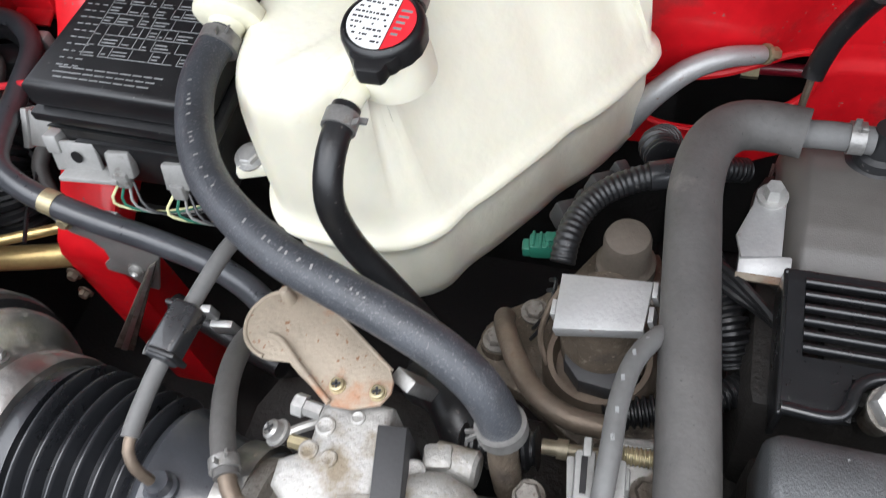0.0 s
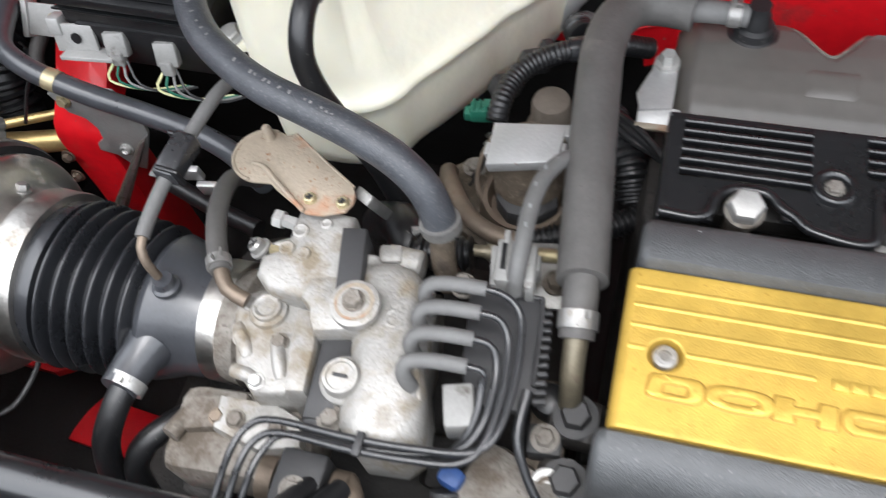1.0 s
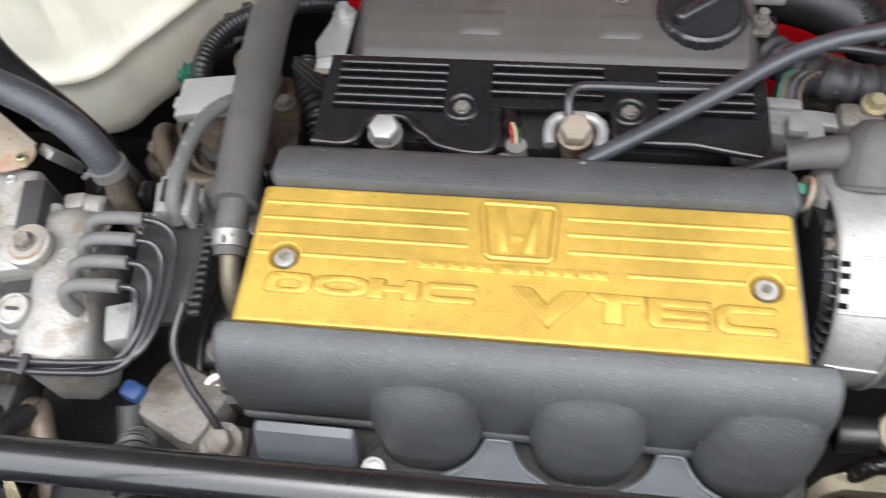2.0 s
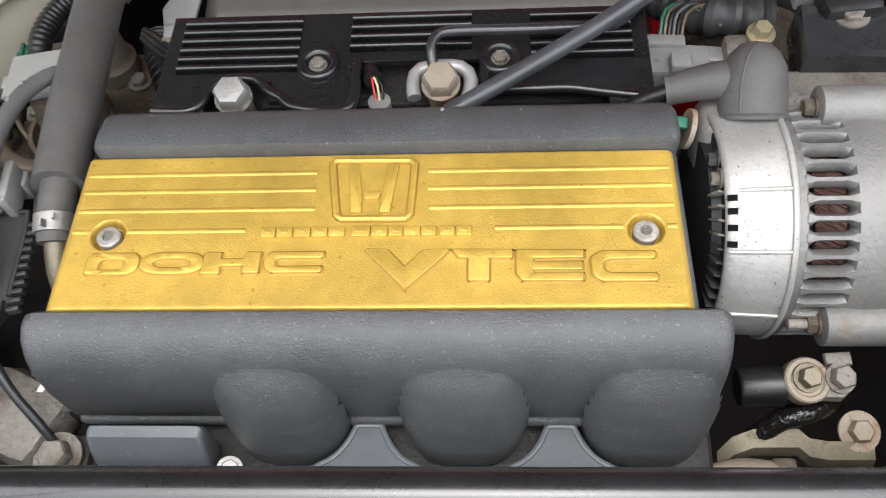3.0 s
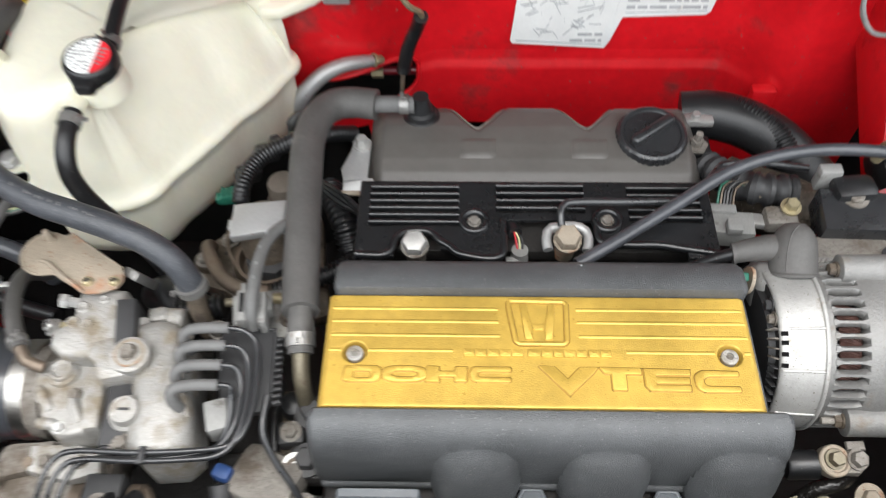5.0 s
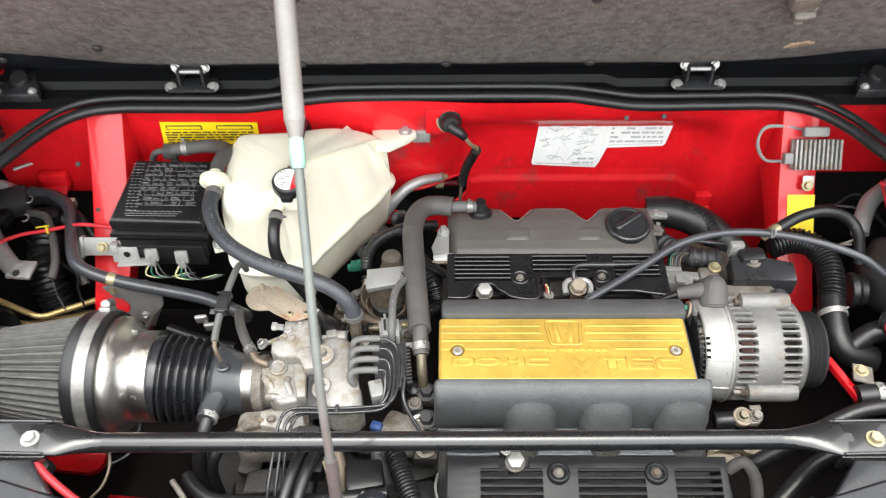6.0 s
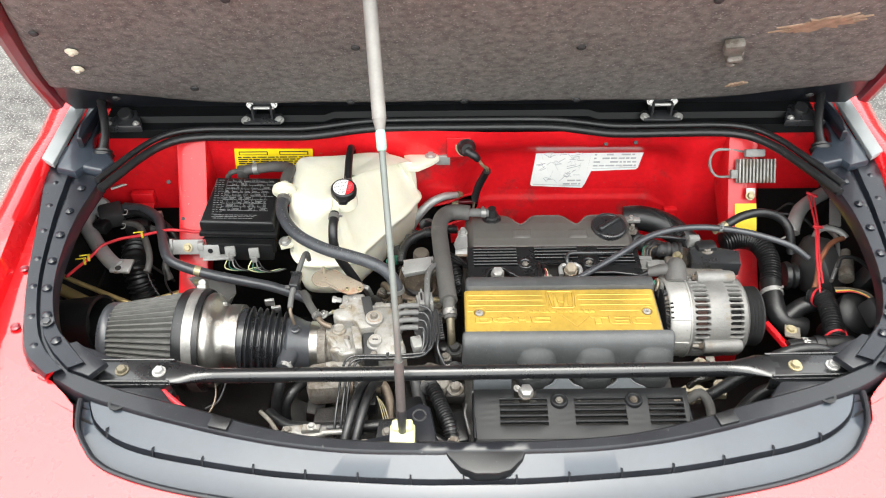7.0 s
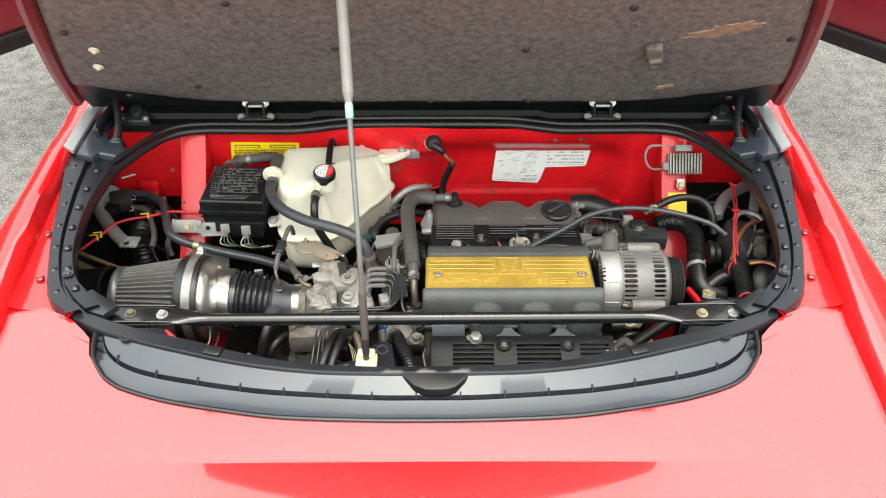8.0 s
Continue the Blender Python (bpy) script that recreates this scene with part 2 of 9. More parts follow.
# Near-black base that stands in for shade in hollows and slots.
SHADE_BLACK = material("shade_black", (0.012, 0.011, 0.011), 0.8, 0, 0.4, 12, 0.3, 200)
# Oily cast metal taken near black to stand for shade between parts.
WASH = material("oily_shade_darkened_cast", (0.017, 0.015, 0.0135), 0.55, 0.1, 0.4, 18, 0.4, 250, (0.008, 0.007, 0.006), 0.4, 10)
ASPHALT = material("worn_asphalt", (0.128, 0.126, 0.121), 0.92, 0, 0.50, 16, 1.0, 110, (0.085, 0.082, 0.078), 0.30, 2.2, spec=0.2, speck=(0.27, 0.265, 0.255), speck_scale=120, speck_at=0.56)

# ---- mesh helpers ----
ORIGIN = {}


def thing(name, at, label, category, group="", kind=""):
    """An Empty at the base of a thing, which parents its parts."""
    ob = new(name)
    ob.empty_display_size = 0.02
    ob.location = at
    ORIGIN[ob.name] = Vector(at)
    return tagged(ob, label, category, group, kind)


def part(name, bm, mat, parent=None, label="", sharp=38):
    """Links a bmesh, modelled in world metres, as one mesh object under a thing or a part."""
    bmesh.ops.recalc_face_normals(bm, faces=bm.faces)
    o = ORIGIN[parent.name] if parent else Vector((0, 0, 0))
    bm.transform(Matrix.Translation(-o))
    me = bpy.data.meshes.new(name)
    bm.to_mesh(me)
    bm.free()
    me.materials.append(mat)
    me.polygons.foreach_set("use_smooth", [True] * len(me.polygons))
    me.set_sharp_from_angle(angle=radians(sharp))
    ob = new(name, me)
    if parent:
        ob.parent = parent
    ORIGIN[ob.name] = o
    if label:
        ob["label"] = label
    return ob


def settle(ob, dx, dy, dz):
    """Moves a finished thing, with its parts, to its final seat."""
    ob.location = ob.location + Vector((dx, dy, dz))


def lone(name, bm, mat, label, category, group="", kind="", sharp=38):
    """A thing of one single mesh."""
    return tagged(part(name, bm, mat, None, "", sharp), label, category, group, kind)


def merge(bm, other, m=None):
    if m is not None:
        other.transform(m)
    me = bpy.data.meshes.new("tmp")
    other.to_mesh(me)
    other.free()
    bm.from_mesh(me)
    bpy.data.meshes.remove(me)
    return bm


def box(c, s, bev=0.002, turn=(0, 0, 0), bm=None, seg=2):
    """A rounded block: centre, size, edge radius, turn in degrees."""
    b = bmesh.new()
    bmesh.ops.create_cube(b, size=1)
    b.transform(Matrix.Diagonal((*s, 1)))
    if bev:
        bmesh.ops.bevel(b, geom=list(b.edges), offset=min(bev, min(s) * 0.45), segments=seg, profile=0.5, affect="EDGES")
    return merge(bm or bmesh.new(), b, pose(*c, *turn))


def prism(poly, z0, z1, bev=0.002, m=None, bm=None, seg=2):
    """A flat outline (x, y) drawn up from z0 to z1, its edges rounded, then placed by m."""
    b = bmesh.new()
    vs = [b.verts.new((x, y, z0)) for x, y in poly]
    f = b.faces.new(vs)
    up = bmesh.ops.extrude_face_region(b, geom=[f])
    for v in up["geom"]:
        if isinstance(v, bmesh.types.BMVert):
            v.co.z = z1
    bmesh.ops.recalc_face_normals(b, faces=b.faces)
    if bev:
        flat = [e for e in b.edges if abs(e.verts[0].co.z - e.verts[1].co.z) < 1e-7]
        bmesh.ops.bevel(b, geom=flat, offset=bev, segments=seg, profile=0.5, affect="EDGES", clamp_overlap=True)
    return merge(bm or bmesh.new(), b, m)


ALONG_X = Matrix(((0, 0, 1, 0), (1, 0, 0, 0), (0, 1, 0, 0), (0, 0, 0, 1)))  # outline (y, z), drawn along x


def axis_pose(p, d):
    return Matrix.Translation(p) @ Vector(d).to_track_quat("Z", "Y").to_matrix().to_4x4()


def lathe(profile, p=(0, 0, 0), d=(0, 0, 1), seg=32, bm=None, wave=None):
    """Rings (height, radius) round the axis d from p."""
    b = bmesh.new()
    rings = []
    for h, r in profile:
        if r < 1e-6:
            rings.append([b.verts.new((0, 0, h))])
        else:
            ring = []
            for k in range(seg):
                a = 2 * math.pi * k / seg
                rr = r * (wave(a, h) if wave else 1)
                ring.append(b.verts.new((rr * math.cos(a), rr * math.sin(a), h)))
            rings.append(ring)
    for lo, hi in zip(rings, rings[1:]):
        for k in range(seg):
            q = [lo[k % len(lo)], lo[(k + 1) % len(lo)], hi[(k + 1) % len(hi)], hi[k % len(hi)]]
            q = list(dict.fromkeys(q))
            if len(q) > 2:
                b.faces.new(q)
    for ring, end in ((rings[0], 0), (rings[-1], 1)):
        if len(ring) > 2:
            b.faces.new(ring)
    return merge(bm or bmesh.new(), b, axis_pose(p, d))


def spline(pts, step):
    """A smooth run of points through pts."""
    pts = [Vector(p) for p in pts]
    ext = [2 * pts[0] - pts[1], *pts, 2 * pts[-1] - pts[-2]]
    out = []
    for a, b, c, d in zip(ext, ext[1:], ext[2:], ext[3:]):
        n = max(2, int((c - b).length / step))
        for k in range(n):
            t = k / n
            out.append(0.5 * (2 * b + (c - a) * t + (2 * a - 5 * b + 4 * c - d) * t * t + (3 * b - a - 3 * c + d) * t ** 3))
    return [*out, pts[-1]]


def tube(pts, r, seg=12, step=0.006, bm=None, ribs=0.0, pitch=0.006, flat=1.0, hollow=0.0):
    """A hose or cable along a smooth line. ribs: the depth of its corrugations. r: a radius or one for each end."""
    b = bmesh.new()
    r0, r1 = r if isinstance(r, tuple) else (r, r)
    line = spline(pts, pitch / 4 if ribs else step)
    normal = Vector((0, 0, 1))
    rings, done = [], 0.0
    total = sum((q - p).length for p, q in zip(line, line[1:])) or 1
    for k, p in enumerate(line):
        tan = (line[min(k + 1, len(line) - 1)] - line[max(k - 1, 0)]).normalized()
        if k:
            done += (p - line[k - 1]).length
        side = tan.cross(normal)
        if side.length < 0.05:
            side = tan.cross(Vector((1, 0, 0.2)))
        side.normalize()
        normal = side.cross(tan).normalized()
        rr = r0 + (r1 - r0) * done / total
        if ribs:
            rr += ribs * (0.5 if math.sin(2 * math.pi * done / pitch) > 0 else -0.5)
        rings.append([b.verts.new(p + rr * (math.cos(2 * math.pi * j / seg) * side * flat + math.sin(2 * math.pi * j / seg) * normal)) for j in range(seg)])
    for lo, hi in zip(rings, rings[1:]):
        for j in range(seg):
            b.faces.new((lo[j], lo[(j + 1) % seg], hi[(j + 1) % seg], hi[j]))
    b.faces.new(rings[0]), b.faces.new(rings[-1])
    return merge(bm or bmesh.new(), b)


def bolt(p, d=(0, 0, 1), r=0.006, h=0.005, washer=1.45, bm=None, hexed=True):
    """A bolt head on its washer at p, facing d."""
    b = lathe([(0, r * washer), (h * 0.28, r * washer), (h * 0.3, r * 1.02)], p, d, 20, bm)
    if hexed:
        lathe([(h * 0.28, r), (h * 0.95, r), (h * 1.15, r * 0.84), (h * 1.15, 0)], p, d, 6, b)
    else:
        lathe([(h * 0.28, r), (h * 0.95, r * 0.95), (h * 1.15, r * 0.7), (h * 0.8, r * 0.5), (h * 0.5, r * 0.45), (h * 0.5, 0)], p, d, 18, b)
    return b


def band(p, d, r, w, bm=None, ears=True, turn=0.0):
    """A spring clamp round a hose: a band with two upturned ears."""
    b = lathe([(-w / 2, r), (-w / 2, r + 0.0012), (w / 2, r + 0.0012), (w / 2, r)], p, d, 24, bm)
    if ears:
        m = axis_pose(p, d) @ pose(0, 0, 0, 0, 0, turn)
        for k in (-1, 1):
            e = bmesh.new()
            bmesh.ops.create_cube(e, size=1)
            e.transform(pose(r + 0.003, k * 0.0026, k * w * 0.2, 0, 0, k * 14) @ Matrix.Diagonal((0.0065, 0.0012, w * 0.4, 1)))
            merge(b, e, m)
    return b


def sheet(rows, bm=None, thick=0.0, closed=False):
    """A surface through rows of points; thick: drawn down by that much."""
    b = bmesh.new()
    grid = [[b.verts.new(p) for p in row] for row in rows]
    for lo, hi in zip(grid, grid[1:]):
        n = len(lo)
        for k in range(n if closed else n - 1):
            b.faces.new((lo[k], lo[(k + 1) % n], hi[(k + 1) % n], hi[k]))
    if thick:
        bmesh.ops.recalc_face_normals(b, faces=b.faces)
        up = bmesh.ops.extrude_face_region(b, geom=list(b.faces))
        for v in up["geom"]:
            if isinstance(v, bmesh.types.BMVert):
                v.co.z -= thick
    return merge(bm or bmesh.new(), b)


def holed(xs, ys, hole, z, thick, bev=0.0012, m=None):
    """A plate made of grid cells with the cells for which hole(x, y) is true left open. z: height at (x, y)."""
    b = bmesh.new()
    vs = {(i, j): b.verts.new((x, y, z(x, y))) for i, x in enumerate(xs) for j, y in enumerate(ys)}
    for i in range(len(xs) - 1):
        for j in range(len(ys) - 1):
            if not hole((xs[i] + xs[i + 1]) / 2, (ys[j] + ys[j + 1]) / 2):
                b.faces.new((vs[i, j], vs[i + 1, j], vs[i + 1, j + 1], vs[i, j + 1]))
    bmesh.ops.delete(b, geom=[v for v in b.verts if not v.link_faces], context="VERTS")
    up = bmesh.ops.extrude_face_region(b, geom=list(b.faces))
    for v in up["geom"]:
        if isinstance(v, bmesh.types.BMVert):
            v.co.z -= thick
    bmesh.ops.recalc_face_normals(b, faces=b.faces)
    if bev:
        rim = [e for e in b.edges if len(e.link_faces) == 2 and e.calc_face_angle(0) > 0.9]
        bmesh.ops.bevel(b, geom=rim, offset=bev, segments=2, profile=0.5, affect="EDGES", clamp_overlap=True)
    return merge(bmesh.new(), b, m)


# ---- ground ----
ground = lone("ground", box((0, 0, -0.05), (160, 160, 0.1), 0), ASPHALT, "light grey worn asphalt of a car park", "ground", kind="structure")


# Unseen walls, added so that the wings reflect something dark at the sides.
for name, at, size in (("reflection_wall_west", (-4.6, 0, 1.3), (0.2, 20, 2.6)), ("reflection_wall_east", (4.6, 0, 1.3), (0.2, 20, 2.6))):
    lone(name, box(at, size, 0.01), PLAIN_WALL, "plain grey wall, added unseen to darken the wings' reflections", "wall", kind="structure")


# ---- red car body ----
car = thing("car_body", (0, 0, 0), "red painted car body with its engine lid and doors open", "car body", kind="structure")

# rear deck (boot lid): a gently crowned panel behind the engine bay
def deck_z(x, y):
    level = 0.150 * min(1.0, (x / 0.58) ** 2) - 0.022  # rising slightly in the middle behind the crease, which fades outwards
    fall = 0.115 * max(0.0, min(-y, 0.462) - 0.17) + level * max(0.0, -y - 0.462)
    return 0.930 - 0.008 * (x / 0.75) ** 2 - fall


def tray_edge(x):
    """Where the panel ends at the black tray, from the middle outwards."""
    a = abs(x)
    table = [(0, -0.392), (0.09, -0.391), (0.225, -0.386), (0.32, -0.374), (0.43, -0.352), (0.515, -0.321), (0.553, -0.289), (0.575, -0.256), (0.584, -0.222), (0.602, -0.203), (0.628, -0.180), (0.66, -0.163), (0.70, -0.142), (0.735, -0.116), (0.76, -0.112)]
    for (xa, ya), (xb, yb) in zip(table, table[1:]):
        if a <= xb:
            return ya + (yb - ya) * (a - xa) / (xb - xa)
    return table[-1][1]


rows = []
xs = [k / 60 * 0.745 for k in range(61)] + [0.515, 0.533, 0.551, 0.562, 0.570, 0.575, 0.580, 0.584, 0.602, 0.628]
xs = sorted({round(s_ * x, 4) for x in xs for s_ in (-1, 1)})
for j in range(11):
    t = j / 10
    rows.append([(x, tray_edge(x) * (1 - t) - 0.461 * t, deck_z(x, tray_edge(x) * (1 - t) - 0.461 * t)) for x in xs])
for y in (-0.462, -0.463, -0.470, -0.50, -0.55, -0.62, -0.70, -0.80, -0.90, -1.0, -1.10):
    rows.append([(x, y, deck_z(x, y)) for x in xs])
part("boot_lid", sheet(rows, thick=0.014), RED, car, "glossy red boot lid reflecting the sky", 60)
rows = [[(x, y, deck_z(x, -1.1) - dz if dz < 0.5 else 0.3) for x in xs] for y, dz in ((-1.10, 0.0), (-1.16, 0.03), (-1.18, 0.4), (-1.18, 1.0))]
part("rear_panel", sheet(rows, thick=0.01), RED, car)


def flank(sgn):
    """A rear wing: from the bay's rim over the shoulder and down the side."""
    rows = []
    for j in range(40):
        y = 1.25 - 2.45 * j / 39
        inner = 0.80 if y > 0.33 else (0.745 if y < -0.18 else 0.745 + 0.055 * (y + 0.18) / 0.51)
        if y > 0.45:
            inner = 0.80 + 0.05 * min(1, (y - 0.45) / 0.5)
        drop = 0.115 * max(0.0, -y - 0.17)
        rise = 0.02 * max(0.0, min(1.0, (0.35 - abs(y - 0.1)) / 0.35))
        prof = [(inner - 0.004, 0.915), (inner, 0.938), (inner + 0.008, 0.946 + rise), (inner + 0.024, 0.949 + rise), (inner + 0.045, 0.944 + rise), (max(inner + 0.07, 0.852), 0.925 + rise * 0.6), (0.880, 0.898), (0.898, 0.872), (0.907, 0.84), (0.908, 0.78), (0.900, 0.65), (0.89, 0.45), (0.87, 0.28)]
        rows.append([(sgn * x, y, z - drop) for x, z in prof])
    return sheet(rows)


for sgn in (-1, 1):
    part("rear_wing", flank(sgn), RED, car, "glossy red rear wing", 60)
    # grey inner trim of the sail pillar and the black channel beside it
    part("pillar_trim", prism([(sgn * a, b) for a, b in ((0.782, 0.312), (0.812, 0.333), (0.815, 0.53), (0.784, 0.522))], 0.945, 0.957, 0.003), GREY_TRIM, car, "grey plastic pillar trim")
    part("pillar_channel", prism([(sgn * a, b) for a, b in ((0.781, 0.52), (0.779, 0.312), (0.738, 0.298), (0.715, 0.34), (0.735, 0.40), (0.745, 0.515))], 0.93, 0.950, 0.005), TRAY, car, "glossy blue-grey channel beside the pillar trim")
    part("channel_wall", prism([(sgn * a, b) for a, b in ((0.748, 0.50), (0.760, 0.42), (0.752, 0.372), (0.742, 0.372), (0.738, 0.50))], 0.95, 0.975, 0.006, None, None, 3), NAVY, car)
    # rubber boot on the bent hinge arm
    part("hinge_arm", tube([(sgn * 0.708, 0.366, 0.944), (sgn * 0.706, 0.400, 0.965), (sgn * 0.716, 0.440, 0.985), (sgn * 0.730, 0.480, 1.000)], 0.0085, 12), RUBBER, car, "bent black lid arm")
    part("arm_boot", lathe([(0, 0.019), (0.006, 0.021), (0.010, 0.016), (0.014, 0.017), (0.018, 0.010), (0.05, 0.006), (0.055, 0.0)], (sgn * 0.708, 0.362, 0.934), (0, 0.85, 0.5), 20), RUBBER, car)

# plain front of the car, closing the body behind the raised lid
part("front_body", prism([(0.9, 0.25), (3.25, 0.25), (3.4, 0.42), (3.3, 0.58), (2.65, 0.78), (2.3, 0.84), (1.9, 0.55), (1.3, 0.45), (0.9, 0.45)], -0.86, 0.86, 0.04, ALONG_X), RED, car)
part("roof", prism([(0.70, 0.95), (1.0, 1.10), (1.45, 1.15), (1.80, 1.08), (2.32, 0.83), (2.2, 0.82), (1.75, 1.02), (1.42, 1.10), (1.05, 1.05)], -0.56, 0.56, 0.02, ALONG_X), BLACK_GLOSS, car)
# cabin block in front of the bay, hidden behind the raised lid
part("cabin_rear", box((0, 0.95, 0.80), (1.5, 0.72, 0.34), 0.06), BLACK_GLOSS, car)
for sgn in (-1, 1):
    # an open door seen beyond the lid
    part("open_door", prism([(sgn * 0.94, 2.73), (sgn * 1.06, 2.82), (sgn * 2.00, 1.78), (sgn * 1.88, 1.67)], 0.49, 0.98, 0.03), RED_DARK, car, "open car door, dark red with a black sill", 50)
    part("door_sill", prism([(sgn * 0.95, 2.72), (sgn * 1.05, 2.80), (sgn * 1.97, 1.78), (sgn * 1.86, 1.68)], 0.42, 0.50, 0.02), BLACK, car)
    # body-coloured gutter between the wing and the bay's side panel
    rows = [[(sgn * (x0 + (x1 - x0) * t), y, z) for t, z in ((0, 0.905), (0.0, 0.918), (0.5, 0.922), (0.9, 0.928), (1.0, 0.936))] for y, x0, x1 in ((0.34, 0.79, 0.82), (0.185, 0.760, 0.79), (0.03, 0.725, 0.775), (-0.085, 0.690, 0.758), (-0.13, 0.672, 0.752), (-0.155, 0.660, 0.75))]
    part("gutter", sheet(rows), RED, car, "red painted gutter", 60)
    for y, x in ((-0.072, 0.722), (0.06, 0.756)):
        part("gutter_screw", lathe([(0, 0.008), (0.002, 0.008), (0.004, 0.005), (0.003, 0)], (sgn * x, y, 0.924), (0, 0, 1), 14), RED_DARK, car)

# inner walls of the bay
def wall_y(x, z):
    """Depth of the fire wall: recessed behind the engine, level beside it."""
    k = max(0.0, min(1.0, (x + 0.06) / 0.14)) * max(0.0, min(1.0, (0.50 - x) / 0.08))
    k = k * k * (3 - 2 * k)
    side = 0.440 + 0.02 * (0.92 - z)
    line = [(0.96, 0.430), (0.905, 0.438), (0.885, 0.450), (0.84, 0.498), (0.82, 0.505), (0.725, 0.509), (0.712, 0.507), (0.70, 0.501), (0.66, 0.497), (0.40, 0.48)]
    rec = line[-1][1]
    for (za, ya), (zb, yb) in zip(line, line[1:]):
        if za >= z >= zb:
            rec = ya + (yb - ya) * (za - z) / (za - zb)
            break
    return side * (1 - k) + rec * k


zs = [0.936, 0.925, 0.91, 0.895, 0.885, 0.87, 0.855, 0.84, 0.83, 0.82, 0.79, 0.76, 0.735, 0.725, 0.718, 0.712, 0.706, 0.70, 0.68, 0.66, 0.60, 0.50, 0.40]


def wall_foot(x):
    """The fire wall ends higher beside the frame rails, over the dark hollows."""
    if abs(x) > 0.60:
        return 0.735 if x < 0 else 0.775
    return 0.735 if x < -0.125 else (0.645 if x < -0.02 else (0.61 if x < 0.20 else 0.40))


def in_opening(x, z):
    """The oval pipe opening in the fire wall."""
    return abs((x + 0.030) / 0.074) ** 3 + abs((z - 0.704) / 0.033) ** 3 < 1


wx = sorted({round(k * 0.01, 4) for k in range(-78, 79)} | {round(-0.11 + 0.0025 * k, 4) for k in range(65)})
zs = sorted({*zs, *[round(0.664 + 0.003 * k, 4) for k in range(28)]}, reverse=True)
rows = [[(x, wall_y(x, max(z, wall_foot(x))), max(z, wall_foot(x))) for x in wx] for z in zs]
fire = sheet(rows)
bmesh.ops.delete(fire, geom=[f for f in fire.faces if in_opening(f.calc_center_median().x, f.calc_center_median().z)], context="FACES")
bmesh.ops.dissolve_degenerate(fire, edges=fire.edges, dist=1e-6)
rim_pts = []
for k in range(49):
    a_ = 2 * math.pi * k / 48
    c_, s_ = math.cos(a_), math.sin(a_)
    x, z = -0.030 + 0.074 * math.copysign(abs(c_) ** 0.667, c_), 0.704 + 0.033 * math.copysign(abs(s_) ** 0.667, s_)
    rim_pts.append((x, wall_y(x, z) - 0.001, z))
part("opening_lip", tube(rim_pts, 0.0034, 8, 0.004), RED_BAY, car, "rolled red lip of the pipe opening")
part("fire_wall", fire, RED_BAY, car, "red painted fire wall with a pressed recess", 50)
for sgn in (-1, 1):
    # Near-black sheets carry the shade of the hollows beside the rails.
    part("hollow_backing", sheet([[(sgn * x, 0.50 + 0.02 * (0.8 - z), z) for x in (0.07 if sgn < 0 else 0.60, 0.7, 0.86)] for z in (0.80, 0.6, 0.3)]), SHADE_BLACK, car)
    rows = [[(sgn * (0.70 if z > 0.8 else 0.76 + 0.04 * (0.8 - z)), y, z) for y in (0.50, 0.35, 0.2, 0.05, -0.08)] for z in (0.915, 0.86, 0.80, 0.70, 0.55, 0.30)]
    part("inner_wing", sheet([[(p[0] + sgn * 0.085, p[1], p[2]) for p in r] for r in rows]), SHADE_BLACK, car)
    part("inner_wing", sheet([[(sgn * x, y, z) for x, y in ((0.83, 0.05), (0.74, -0.10), (0.69, -0.155))] for z in (0.92, 0.7, 0.3)]), RED_BAY if sgn < 0 else SHADE_BLACK, car)
    part("inner_corner", sheet([[(sgn * x, y, z) for x, y in ((0.69, -0.155), (0.66, -0.19), (0.55, -0.25))] for z in (0.92, 0.7, 0.3)]), SHADE_BLACK, car)
    # diagonal frame rail
    c = -0.552 if sgn < 0 else 0.577
    part("frame_rail", prism([(0.46, 0.928), (0.432, 0.928), (0.422, 0.915), (0.350, 0.822), (0.292, 0.760), (0.245, 0.715), (0.214, 0.690), (0.2075, 0.676), (0.2075, 0.42), (0.26, 0.42), (0.25, 0.68), (0.46, 0.80)], c - 0.030, c + 0.030, 0.004, ALONG_X), RED_BAY, car, "red box-section frame rail")
rows = [[(x, -0.33 + 0.12 * (abs(x) / 0.6) ** 2, z) for x in [k * 0.06 for k in range(-10, 11)]] for z in (0.915, 0.7, 0.3)]
# Bulkhead in near-black: the shade behind the engine is in its colour.
part("rear_bulkhead", sheet([r[5:] for r in rows]), SHADE_BLACK, car)
part("rear_bulkhead", sheet([r[:6] for r in rows]), SHADE_BLACK, car)
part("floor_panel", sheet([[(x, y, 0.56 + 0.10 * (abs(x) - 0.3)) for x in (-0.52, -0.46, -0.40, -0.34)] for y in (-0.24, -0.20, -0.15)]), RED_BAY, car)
# Sheet added behind the pipe opening, coloured as the shade inside.
part("opening_backing", sheet([[(x, 0.575, z) for x in (-0.14, 0.05, 0.22)] for z in (0.78, 0.5, 0.3)]), SHADE_BLACK, car)
part("lower_panel", sheet([[(-0.74 + 0.04 * k, 0.035 + 0.022 * j, 0.40 + 0.05 * ((j - 2.5) / 2.5) ** 2 + 0.06 * (k - 3.5) ** 2 / 12) for k in range(4)] for j in range(6)], thick=0.012), RED_BAY, car, "red lower inner panel", 60)
part("lower_panel", sheet([[(-0.640 + 0.022 * k + 0.004 * j, -0.012 + 0.012 * j - 0.002 * k, 0.345 - 0.006 * (j - 2.5) ** 2 / 6) for k in range(5)] for j in range(6)], thick=0.012), RED_BAY, car, "red lower inner panel", 60)
part("undertray", box((0, 0.1, 0.28), (1.78, 1.2, 0.02), 0), SHADE_BLACK, car)
